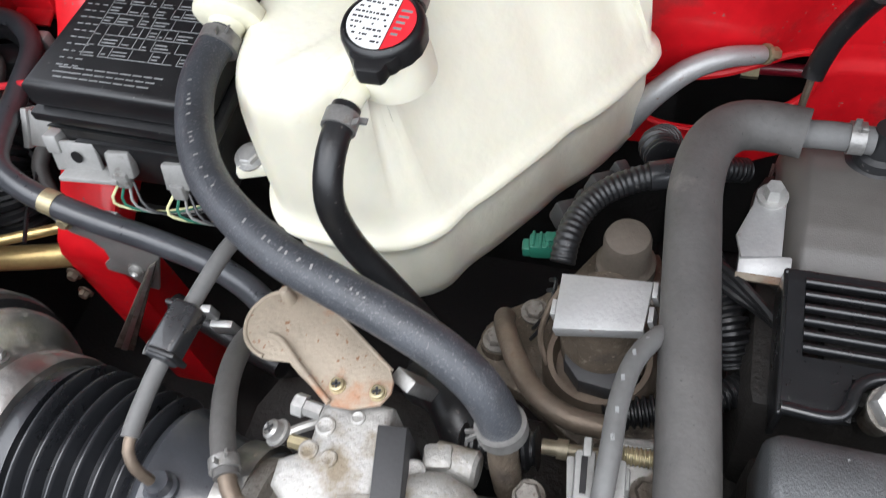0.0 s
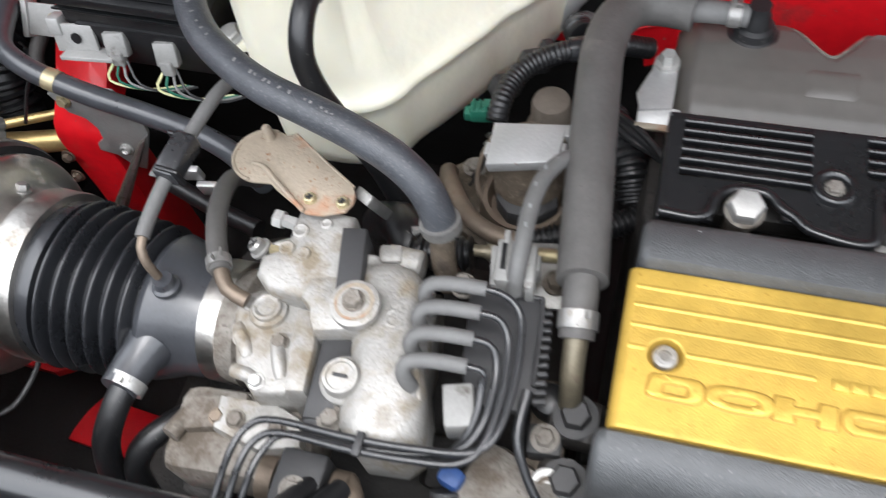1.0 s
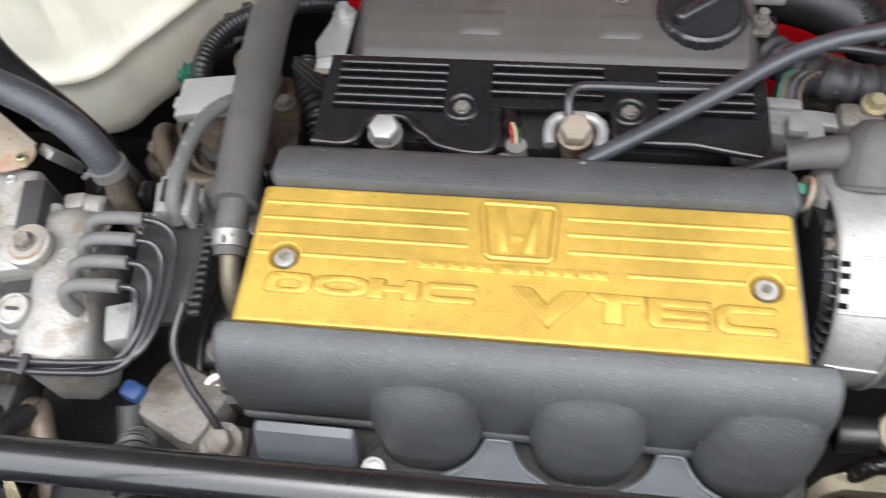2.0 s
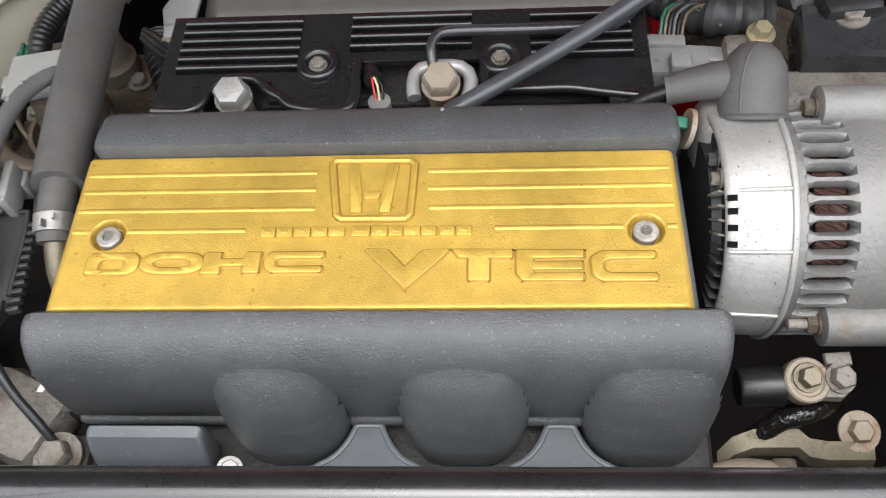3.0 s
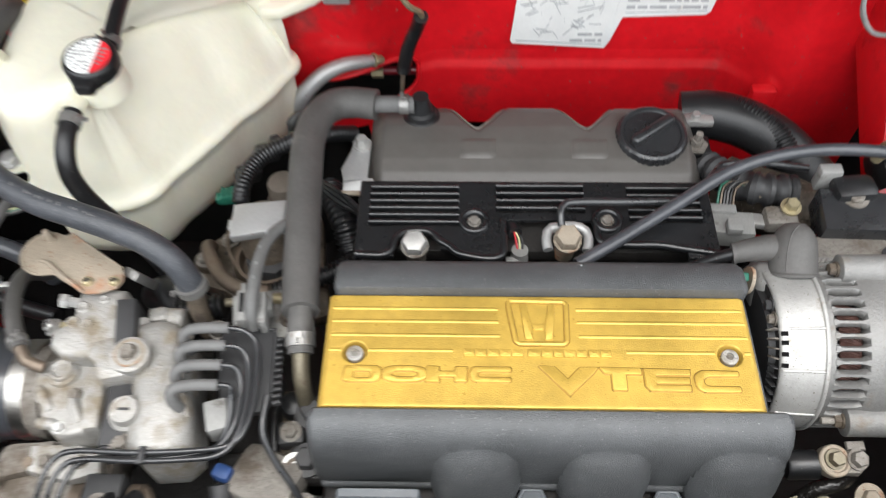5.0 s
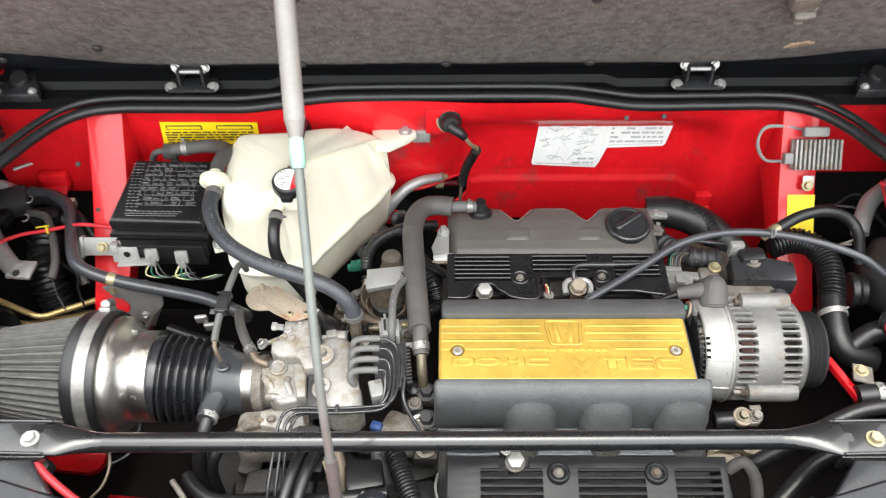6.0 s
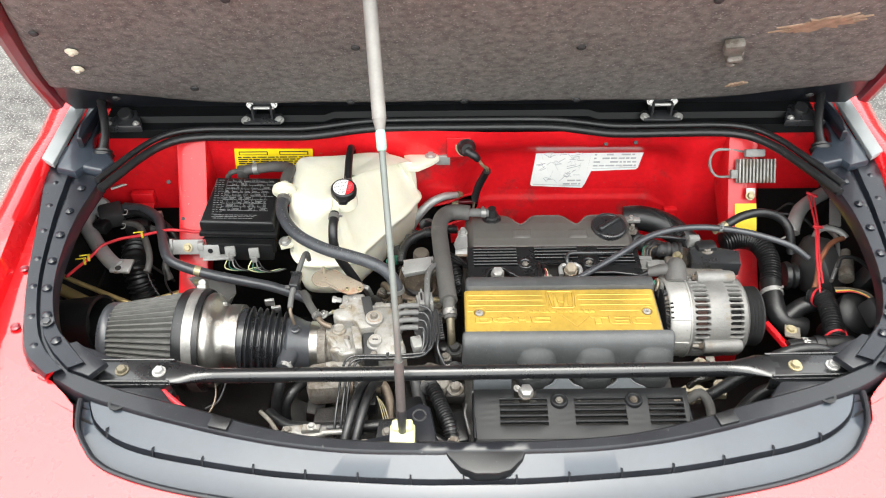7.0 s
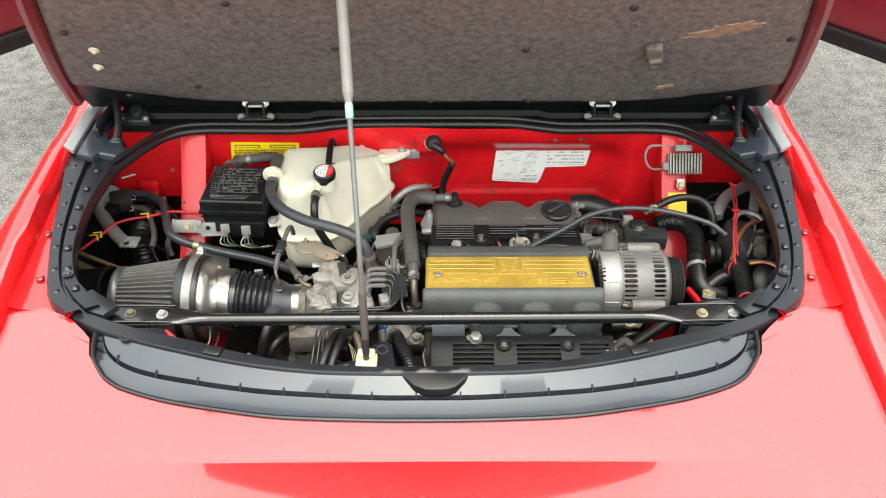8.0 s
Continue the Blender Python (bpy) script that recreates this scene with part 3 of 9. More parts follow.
# Added near-black sheets that close a see-through gap below the inner wings.
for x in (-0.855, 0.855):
    part("gap_sheet", box((x, 0.1, 0.40), (0.012, 1.1, 0.24), 0.002), SHADE_BLACK, car, "added near-black sheet closing the gap below the inner wing")
# a square access hole with its red lip and little brackets on the wall
for x, z, w in ((0.47, 0.70, 0.03), (-0.686, 0.775, 0.048)):
    y = wall_y(x, z) - 0.012
    b = box((x, y, z), (w, 0.016, 0.032), 0.003)
    box((x, y - 0.012, z - 0.012), (w * 0.9, 0.024, 0.004), 0.001, (20, 0, 0), b)
    part("wall_bracket", b, RED_BAY, car)
for x, z in ((-0.573, 0.80), (-0.53, 0.72), (-0.60, 0.86), (0.30, 0.90), (0.36, 0.905), (-0.02, 0.88)):
    part("plug", lathe([(0, 0.0045), (0.001, 0.004), (0.001, 0)], (x, wall_y(x, z) - 0.0015 if abs(x) < 0.5 else 0.3475 + (z - 0.822) * 0.775, z), (0, -0.78, 0.62), 12), BLACK, car)

# ---- black surround of the bay ----
surround = thing("bay_surround", (0, -0.2, 0.93), "black trim surround round the engine bay opening", "trim", kind="structure")
outer = [(0.815, 0.335), (0.775, 0.185), (0.738, 0.030), (0.703, -0.085), (0.680, -0.140), (0.636, -0.180)]
inner = [(0.690, 0.300), (0.703, 0.165), (0.690, 0.030), (0.658, -0.065), (0.622, -0.110), (0.585, -0.150)]


def resample(line, n):
    fine = spline([(a, b, 0) for a, b in line], 0.004)
    return [fine[round(k * (len(fine) - 1) / (n - 1))] for k in range(n)]


for sgn in (-1, 1):
    ro, ri = resample(outer, 24), resample(inner, 24)
    rows = []
    for o, i in zip(ro, ri):
        w = o - i
        rows.append([(sgn * (i + w * t).x, (i + w * t).y, z) for t, z in ((0.0, 0.905), (0.005, 0.926), (0.04, 0.932), (0.42, 0.934), (0.46, 0.925), (0.52, 0.925), (0.56, 0.936), (0.93, 0.938), (1.0, 0.932), (1.03, 0.90))])
    panel = part("side_panel", sheet(rows), NAVY, surround, "navy-black riveted side panel", 45)
    for k in range(2, 21, 3):
        for t in (0.24, 0.74):
            p = ri[k] + (ro[k] - ri[k]) * t
            part("rivet", lathe([(0, 0.008), (0.0012, 0.0076), (0.0036, 0.003), (0.004, 0)], (sgn * p.x, p.y, 0.935), (0, 0, 1), 14), NAVY, panel)
    part("corner_plate", prism([(sgn * x, y) for x, y in ((0.650, -0.120), (0.615, -0.102), (0.555, -0.146), (0.575, -0.172), (0.632, -0.150))], 0.912, 0.926, 0.004), RIM_BLACK, surround)
    part("end_tab", box((sgn * 0.640, -0.166, 0.924), (0.016, 0.024, 0.006), 0.002, (0, 0, sgn * 25)), RED, surround, "red painted tab")
    # ribbed front corner piece
    part("corner_cover", prism([(sgn * a, b) for a, b in ((0.815, 0.338), (0.69, 0.303), (0.672, 0.330), (0.70, 0.372), (0.79, 0.385))], 0.925, 0.949, 0.007, None, None, 3), TRAY, surround, "smooth glossy corner piece")
    part("rim_bolt", bolt((sgn * 0.668, -0.072, 0.936), (0, 0, 1), 0.007, 0.004), BLACK_SATIN, surround)

strip_in = [(0.632, -0.147), (0.589, -0.168), (0.547, -0.186), (0.50, -0.203), (0.40, -0.233), (0.31, -0.262), (0.22, -0.283), (0.10, -0.293), (0.0, -0.294)]
strip_out = [(0.628, -0.177), (0.576, -0.208), (0.51, -0.232), (0.437, -0.255), (0.31, -0.289), (0.19, -0.308), (0.08, -0.313), (0.0, -0.313)]
rib_line = [(0.565, -0.210), (0.545, -0.250), (0.507, -0.279), (0.454, -0.298), (0.384, -0.313), (0.311, -0.326), (0.238, -0.335), (0.09, -0.345), (0.0, -0.346)]
tray_line = [(0.560, -0.207), (0.535, -0.222), (0.487, -0.240), (0.437, -0.255), (0.37, -0.273), (0.31, -0.289), (0.19, -0.308), (0.08, -0.313), (0.0, -0.313)]
lip_line = [(0.5755, -0.212), (0.569, -0.252), (0.550, -0.285), (0.514, -0.319), (0.43, -0.349), (0.32, -0.371), (0.225, -0.384), (0.09, -0.390), (0.0, -0.391)]


def both(line, n=61):
    half = resample(line, n)
    return [Vector((p.x, p.y, 0)) for p in half] + [Vector((-p.x, p.y, 0)) for p in half[-2::-1]]


a, b2, c2, d2, t2 = both(strip_in), both(strip_out), both(rib_line), both(lip_line), both(tray_line)


def dip(line, drop, shift=0.0):
    """The line at a constant drop below the red panel beside it."""
    return [(p.x, p.y + shift, deck_z(p.x, p.y) - drop) for p in line]


def lay(line, z, shift=0.0):
    return [(p.x, p.y + shift, z - 0.004 * (p.x / 0.6) ** 2) for p in line]


part("rear_strip", sheet([lay(a, 0.895), lay(a, 0.925), lay(a, 0.929, -0.004), lay(b2, 0.929, 0.004), lay(b2, 0.925), lay(b2, 0.900)]), RIM_BLACK, surround, "black rear edge strip", 45)
tray = part("drain_tray", sheet([lay(t2, 0.925, 0.004), lay(t2, 0.922, -0.002), dip(c2, 0.001, 0.004), dip(c2, 0.0105, 0.000), dip(c2, 0.0105, -0.001), dip(c2, 0.0060, -0.003), dip(d2, 0.0100, 0.008), dip(d2, 0.0095, 0.005), dip(d2, 0.02, -0.003)]), TRAY, surround, "glossy blue-black drain tray with small ribs", 40)
# Black strip laid over the step face to carry the recess's shade.
part("step_shade", sheet([dip(c2, 0.0012, 0.0034), dip(c2, 0.0106, -0.0006), dip(c2, 0.0104, -0.0016)]), RIM_BLACK, tray, "black strip on the step between the tray levels, standing for shade", 60)
part("tray_rim", tube([Vector(p) for p in dip(d2, -0.0005)[::2]], 0.0042, 8, 0.01), RIM_BLACK, tray, "thin black rubber rim")
for k in range(-7, 8):
    x = 0.0725 * k - 0.016
    y = min(c2, key=lambda p: abs(p.x - x)).y
    z0 = deck_z(x, y) - 0.0105
    part("rib", prism([(y + 0.012, z0 + 0.010), (y + 0.004, z0 + 0.015), (y - 0.005, z0 - 0.002), (y + 0.012, z0 - 0.002)], x - 0.0012, x + 0.0012, 0, ALONG_X), RIM_BLACK, tray)
# latch cover in the middle of the tray
pts = [(-0.048, -0.300), (0.075, -0.300), (0.066, -0.322), (0.048, -0.340), (0.030, -0.345), (0.000, -0.345), (-0.02, -0.336), (-0.036, -0.318)]
part("latch_cover", prism(pts, 0.905, 0.927, 0.004), BLACK, surround, "matt black latch cover")
part("edge_plate", box((-0.10, -0.290, 0.905), (0.15, 0.020, 0.012), 0.004, (-8, 0, 0)), BLACK_SATIN, surround)
for sgn in (-1, 1):
    part("drain_hole", lathe([(0, 0.013), (0.002, 0.013), (0.002, 0.009), (-0.004, 0.008), (-0.004, 0)], (sgn * 0.518, -0.222, 0.924), (0, 0, 1), 20), BLACK, surround)
    part("rim_clip", box((sgn * 0.36, -0.262, 0.929), (0.03, 0.02, 0.008), 0.002, (0, 0, sgn * 14)), BLACK, surround)
    # black cross panel corner behind the brace ends
    part("corner_gusset", prism([(sgn * x, y) for x, y in ((0.655, -0.07), (0.60, -0.165), (0.50, -0.205), (0.44, -0.21), (0.50, -0.14), (0.60, -0.09))], 0.872, 0.890, 0.004), RIM_BLACK, surround)

seal_half = [(0.694, 0.225), (0.684, 0.25), (0.668, 0.280), (0.645, 0.325), (0.615, 0.375), (0.575, 0.408), (0.52, 0.420), (0.42, 0.420), (0.31, 0.420), (0.25, 0.432), (0.19, 0.444), (0.10, 0.447), (0.0, 0.447)]
seal_line = both(seal_half, 50)
part("rubber_seal", tube([(p.x, p.y, 0.940) for p in seal_line[::3]], 0.0085, 12, 0.01, tube([(p.x * 1.012, p.y + 0.014, 0.949) for p in seal_line[::3]], 0.0062, 12, 0.01)), RUBBER, surround, "black rubber weather seal")
part("hinge_panel", sheet([[(x, y + 0.012 * (abs(x) < 0.28), z) for x in [k * 0.02 for k in range(-36, 37)]] for y, z in ((0.432, 0.93), (0.436, 0.948), (0.455, 0.951), (0.462, 0.962), (0.50, 0.966), (0.52, 0.975), (0.56, 0.978), (0.60, 0.94))]), HINGE_BLACK, surround, "black panel behind the seal", 45)
part("hinge_panel", box((0, 0.63, 0.90), (1.5, 0.1, 0.16), 0.01), BLACK_GLOSS, surround)

# ---- hinges and rubber stops ----
def hinge(x):
    b = box((x, 0.452, 0.960), (0.075, 0.034, 0.006), 0.002)
    for s in (-1, 1):
        box((x + s * 0.019, 0.462, 0.975), (0.005, 0.03, 0.03), 0.002, (0, 0, 0), b)
    box((x, 0.470, 0.984), (0.05, 0.012, 0.02), 0.003, (0, 0, 0), b)
    h = part("hinge", b, BLACK_SATIN, lid, "black hinge with four zinc bolts")
    for s in (-1, 1):
        part("bolt", bolt((x + s * 0.034, 0.445, 0.962), (0, -0.3, 1), 0.0065, 0.006), STEEL, h, "zinc bolt")
        part("bolt", bolt((x + s * 0.024, 0.462, 0.988), (0, -0.9, 0.4), 0.0048, 0.005), STEEL, h, "zinc bolt")
    part("pin", tube([(x - 0.024, 0.456, 0.984), (x + 0.024, 0.456, 0.984)], 0.0035, 10), STEEL, h)


def lid_stop(x):
    s = thing("lid_stop", (x, 0.46, 0.945), "black triangular bracket with a round rubber stop", "stop", "lid stops")
    part("bracket", prism([(x - 0.040, 0.425), (x + 0.040, 0.425), (x + 0.036, 0.44), (x + 0.016, 0.485), (x - 0.016, 0.485), (x - 0.036, 0.44)], 0.948, 0.965, 0.004), BLACK_SATIN, s)
    part("rubber_pad", lathe([(0, 0.016), (0.010, 0.016), (0.014, 0.013), (0.014, 0)], (x, 0.462, 0.962), (0, -0.35, 1), 24), RUBBER, s, "round rubber pad")
    for k in (-1, 1):
        part("bolt", bolt((x + k * 0.028, 0.433, 0.965), (0, 0, 1), 0.005, 0.004), STEEL, s)


lid_stop(-0.682), lid_stop(0.690)

# ---- engine lid, propped open ----
lid = thing("bonnet", (0, 0.47, 0.975), "open engine lid lined with mottled grey felt", "engine lid")
LM = Matrix(((1, 0, 0, 0), (0, -0.579, -0.815, 0.468), (0, 0.815, -0.579, 0.978), (0, 0, 0, 1)))  # x across, y up the lid, z out of its inner face


def lid_w(v):
    """Half width of the lid at v up from the hinge."""
    return 0.832 - 0.12 * v - 0.20 * v * v


def lid_sheet(inset, z, n=30, v0=0.0, v1=0.80, crown=0.0):
    rows = []
    for j in range(n + 1):
        v = v0 + (v1 - v0) * j / n
        rows.append([(u * (lid_w(v) - inset), v, z + crown * (1 - u * u)) for u in [k / 24 for k in range(-24, 25)]])
    return rows


# Lid skin and flange: body red, its shade mixed into the colour.
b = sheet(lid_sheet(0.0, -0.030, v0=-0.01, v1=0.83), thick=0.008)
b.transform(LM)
part("outer_skin", b, RED_DARK, lid, "body red skin and flange, darkened as in shade", 50)
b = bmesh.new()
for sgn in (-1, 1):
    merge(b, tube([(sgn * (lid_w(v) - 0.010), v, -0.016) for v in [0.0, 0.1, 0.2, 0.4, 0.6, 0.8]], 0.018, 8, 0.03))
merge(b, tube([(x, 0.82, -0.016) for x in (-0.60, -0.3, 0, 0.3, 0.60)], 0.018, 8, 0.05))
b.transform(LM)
part("flange", b, RED_DARK, lid, "rolled body red flange, darkened as in shade")


def felt_z(x, v):
    dip = 0.012 * math.exp(-((abs(x) - 0.62) / 0.10) ** 2) * math.exp(-(v / 0.06) ** 2)
    edge = min(1.0, (lid_w(v) - 0.028 - abs(x)) / 0.03, (v + 0.002) / 0.02)
    return -0.022 + 0.020 * max(0.0, edge) ** 0.5 - dip + 0.0015 * noise.noise((x * 9, v * 9, 0)) + 0.0008 * noise.noise((x * 40, v * 40, 3))


rows = []
for j in range(64):
    v = 0.002 + 0.80 * j / 63
    lift = 0.03
    rows.append([(u * (lid_w(v) - 0.030), v + 0.085 * min(1.0, max(0.0, (abs(u) - 0.72) / 0.22)) ** 1.5 * max(0.0, 1 - v / 0.30), felt_z(u * (lid_w(v) - 0.030), v)) for u in [k / 60 for k in range(-60, 61)]])
b = sheet(rows)
b.transform(LM)
part("felt_liner", b, FELT, lid, "mottled dark grey felt liner", 70)
b = sheet([[(u * (0.800 if v < 0.08 else 0.785), v, z) for u in [k / 12 for k in range(-12, 13)]] for v, z in ((-0.035, -0.03), (-0.035, -0.014), (0.012, -0.011), (0.05, -0.014), (0.14, -0.020))])
b.transform(LM)
part("lower_edge", b, RIM_BLACK, lid, "black rubber lower edge")


def on_lid(u, v, z=0.002):
    return LM @ Vector((u, v, z))


hinge(-0.402), hinge(0.405)
LN = LM.to_3x3() @ Vector((0, 0, 1))
for u, v in ((-0.702, 0.338), (-0.510, 0.105), (-0.186, 0.275), (-0.221, 0.030), (0.720, 0.311), (0.199, 0.269), (0.229, 0.031), (0.687, 0.046), (-0.676, 0.061), (0.005, 0.030), (-0.364, 0.442), (0.382, 0.427), (0.0, 0.55), (-0.55, 0.60), (0.55, 0.60)):
    part("push_clip", lathe([(0, 0.008), (0.002, 0.0075), (0.004, 0.004), (0.003, 0)], on_lid(u, v), LN, 14), DARK_GREY, lid)
for u, v in ((-0.670, 0.271), (-0.690, 0.200)):
    part("grommet", lathe([(0, 0.011), (0.002, 0.011), (0.004, 0.008), (0.005, 0.005), (0.008, 0.004), (0.008, 0)], on_lid(u, v), LN, 18), IVORY, lid, "cream plastic grommet")
b = box((0.455, 0.282, 0.010), (0.034, 0.036, 0.018), 0.005, (0, 0, 12))
box((0.466, 0.252, 0.012), (0.030, 0.034, 0.014), 0.004, (0, 0, 16), b)
box((0.462, 0.262, 0.024), (0.026, 0.010, 0.010), 0.003, (0, 0, 16), b)
tube([(0.456, 0.246, 0.014), (0.462, 0.228, 0.018), (0.476, 0.224, 0.016), (0.482, 0.240, 0.014)], 0.003, 8, 0.006, b)
b.transform(LM)
part("latch_striker", b, ALU_DIRTY, lid, "grimy grey latch striker")
rnd = random.Random(8)
for cu_, cv_, ru, rv in ((0.574, 0.343, 0.075, 0.026), (0.524, 0.097, 0.022, 0.010)):
    pts = []
    for k in range(44):
        a_ = 2 * math.pi * k / 44
        q = rnd.uniform(0.45, 1.0)
        pts.append((cu_ + q * ru * math.cos(a_) - 0.12 * q * rv * math.sin(a_), cv_ + q * rv * math.sin(a_) + 0.35 * q * ru * math.cos(a_)))
    part("torn_patch", prism(pts, -0.002, 0.0012, 0, LM), FELT_BROWN, lid, "torn patch showing brown felt")

# ---- prop rod ----
P0, P1 = Vector((-0.101, -0.272, 0.925)), Vector((-0.138, 0.102, 1.484))
ROD = spline([P0, (-0.102, -0.251, 1.03), (-0.104, -0.224, 1.132), (-0.1155, -0.118, 1.255), (-0.128, 0.0, 1.372), P1], 0.002)
rod = thing("prop_rod", P0, "grey and black lid prop rod standing in a yellow socket", "prop rod")


def on_rod(k):
    return ROD[round(k * (len(ROD) - 1))]


part("lower_sleeve", tube([on_rod(k / 100) for k in (5, 9, 12, 15, 18)], 0.0066, 14), HOSE, rod, "black rubber sleeve")
part("hook", tube([P0 + Vector((0, -0.002, -0.012)), on_rod(0.0), on_rod(0.055)], (0.006, 0.007), 12), BLACK_SATIN, rod)
part("shaft", tube([on_rod(k / 100) for k in (17, 22, 27, 32, 38, 44, 50, 56, 60)], 0.0043, 14), ROD_MID, rod, "thin mid-grey shaft")
part("sleeve", lathe([(0, 0.0056), (0.004, 0.0066), (0.022, 0.0066), (0.028, 0.0054)], on_rod(0.590), (on_rod(0.62) - on_rod(0.59)).normalized(), 16), GREEN_SLEEVE, rod, "mint green sleeve")
part("upper_shaft", tube([on_rod(0.648), on_rod(0.75), on_rod(0.85), on_rod(1.0)], 0.0092, 16), ROD_GREY, rod, "thicker light grey upper shaft")
part("neck", tube([on_rod(0.628), on_rod(0.652)], (0.006, 0.0092), 14), ROD_GREY, rod)
socket = thing("rod_socket", (-0.101, -0.275, 0.905), "pale yellow plastic socket on the rear edge", "socket")
b = box((-0.101, -0.276, 0.914), (0.036, 0.034, 0.016), 0.004)
box((-0.101, -0.266, 0.925), (0.030, 0.016, 0.016), 0.004, (20, 0, 0), b)
part("socket", b, CLIP, socket)
part("slot", box((-0.101, -0.296, 0.909), (0.020, 0.006, 0.012), 0.001), BLACK, socket)

# ---- tower brace ----
BRACE_BOLTS = {-1: ((-0.5390, -0.1440, BRONZE), (-0.4810, -0.1470, STEEL)), 1: ((0.5020, -0.1475, BRASS), (0.5600, -0.1475, STEEL))}
brace = thing("cross_brace", (0, -0.157, 0.89), "black steel cross brace bolted across the engine bay", "brace")
part("bar", tube([(-0.402, -0.142, 0.884), (-0.39, -0.142, 0.884), (0, -0.140, 0.884), (0.39, -0.138, 0.884), (0.402, -0.138, 0.884)], 0.0118, 24, 0.03), BRACE, brace, "round black bar")
for s in (-1, 1):
    yb, zb = -0.140 + 0.002 * s, 0.884
    rows = []
    for x, wy, hz, dy, dz in ((0.400, 0.0118, 0.0118, 0.0, 0.0), (0.412, 0.0124, 0.0114, 0.0, 0.001), (0.430, 0.0160, 0.0092, -0.001, 0.006), (0.448, 0.0205, 0.0058, -0.003, 0.011), (0.460, 0.0220, 0.0042, -0.004 - 0.002 * s, 0.0135), (0.478, 0.0222, 0.0036, -0.0045 - 0.002 * s, 0.0140)):
        rows.append([(s * x, yb + dy + wy * math.cos(a), zb + dz + hz * math.sin(a)) for a in [2 * math.pi * k / 28 for k in range(28)]])
    part("flattened_end", sheet(rows, closed=True), BRACE, brace, "", 60)
    e = [(0.468, -0.1225), (0.592, -0.1210), (0.588, -0.1650), (0.468, -0.1670)]
    plate_end = part("end_plate", prism([(s * x, y) for x, y in e], 0.894, 0.9015, 0.002, pose(0, 0, 0)), BRACE, brace, "flattened black end plate")
    for y0, y1 in ((-0.1235, -0.1225), (-0.1658, -0.1638)):
        part("folded_edge", tube([(s * 0.462, y0, 0.9018), (s * 0.53, (y0 + y1) / 2, 0.9022), (s * 0.588, y1, 0.9018)], 0.0022, 8, 0.02), BRACE, plate_end)
    part("stiffener", box((s * 0.525, -0.1665, 0.884), (0.13, 0.004, 0.028), 0.001), BRACE, brace)
    for x, y, mat in BRACE_BOLTS[s]:
        part("bolt", bolt((x, y, 0.9015), (0, 0, 1), 0.0078, 0.007, 1.35), mat, brace, "plated hex bolt")

# ---- engine block, oily, under everything; shade of the gaps is in its colour ----
block = thing("engine_block", (0.17, 0.06, 0.40), "oily cast engine block, darkened as shade deep in the bay", "engine")
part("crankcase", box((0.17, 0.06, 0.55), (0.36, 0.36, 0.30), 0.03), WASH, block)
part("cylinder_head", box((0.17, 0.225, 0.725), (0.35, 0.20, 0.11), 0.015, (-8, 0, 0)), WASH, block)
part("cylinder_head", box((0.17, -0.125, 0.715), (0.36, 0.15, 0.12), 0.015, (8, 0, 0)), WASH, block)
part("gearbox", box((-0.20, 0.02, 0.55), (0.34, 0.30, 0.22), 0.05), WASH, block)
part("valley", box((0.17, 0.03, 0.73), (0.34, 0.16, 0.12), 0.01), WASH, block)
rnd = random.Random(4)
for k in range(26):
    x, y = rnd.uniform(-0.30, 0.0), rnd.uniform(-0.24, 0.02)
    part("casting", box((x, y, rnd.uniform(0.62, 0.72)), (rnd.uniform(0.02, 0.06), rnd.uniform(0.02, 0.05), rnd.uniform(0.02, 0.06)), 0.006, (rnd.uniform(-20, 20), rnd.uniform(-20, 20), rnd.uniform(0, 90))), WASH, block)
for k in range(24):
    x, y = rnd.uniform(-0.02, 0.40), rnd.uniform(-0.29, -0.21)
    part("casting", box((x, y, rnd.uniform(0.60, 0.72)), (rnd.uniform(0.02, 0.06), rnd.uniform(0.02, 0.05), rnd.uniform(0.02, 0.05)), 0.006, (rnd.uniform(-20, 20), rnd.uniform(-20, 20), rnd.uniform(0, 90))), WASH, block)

# ---- intake manifold with its gold plate ----
mani = thing("intake_manifold", (0.165, 0.0, 0.80), "charcoal crinkle-painted intake manifold with a gold cover plate", "intake manifold")
b = prism([(0.060, 0.80), (0.060, 0.862), (-0.050, 0.862), (-0.055, 0.80)], 0.000, 0.330, 0.003, ALONG_X)
prism([(0.052, 0.80), (0.092, 0.80), (0.095, 0.845), (0.088, 0.866), (0.080, 0.8735), (0.064, 0.8765), (0.0560, 0.8755), (0.0535, 0.871)], -0.001, 0.331, 0.007, ALONG_X, b, 4)
prism([(-0.046, 0.80), (-0.046, 0.872), (-0.049, 0.8765), (-0.056, 0.8768), (-0.064, 0.8725), (-0.0705, 0.864), (-0.0750, 0.852), (-0.0775, 0.836), (-0.0780, 0.806), (-0.074, 0.797)], -0.010, 0.342, 0.013, ALONG_X, b, 6)
body = part("plenum", b, CRINKLE, mani, "charcoal plenum with rounded edges", 50)


def graded(table, z):
    """A value read off a table of (height, value), highest first."""
    for (z0, v0), (z1, v1) in zip(table, table[1:]):
        if z >= z1:
            return v0 + (v1 - v0) * (z0 - z) / (z0 - z1)
    return table[-1][1]


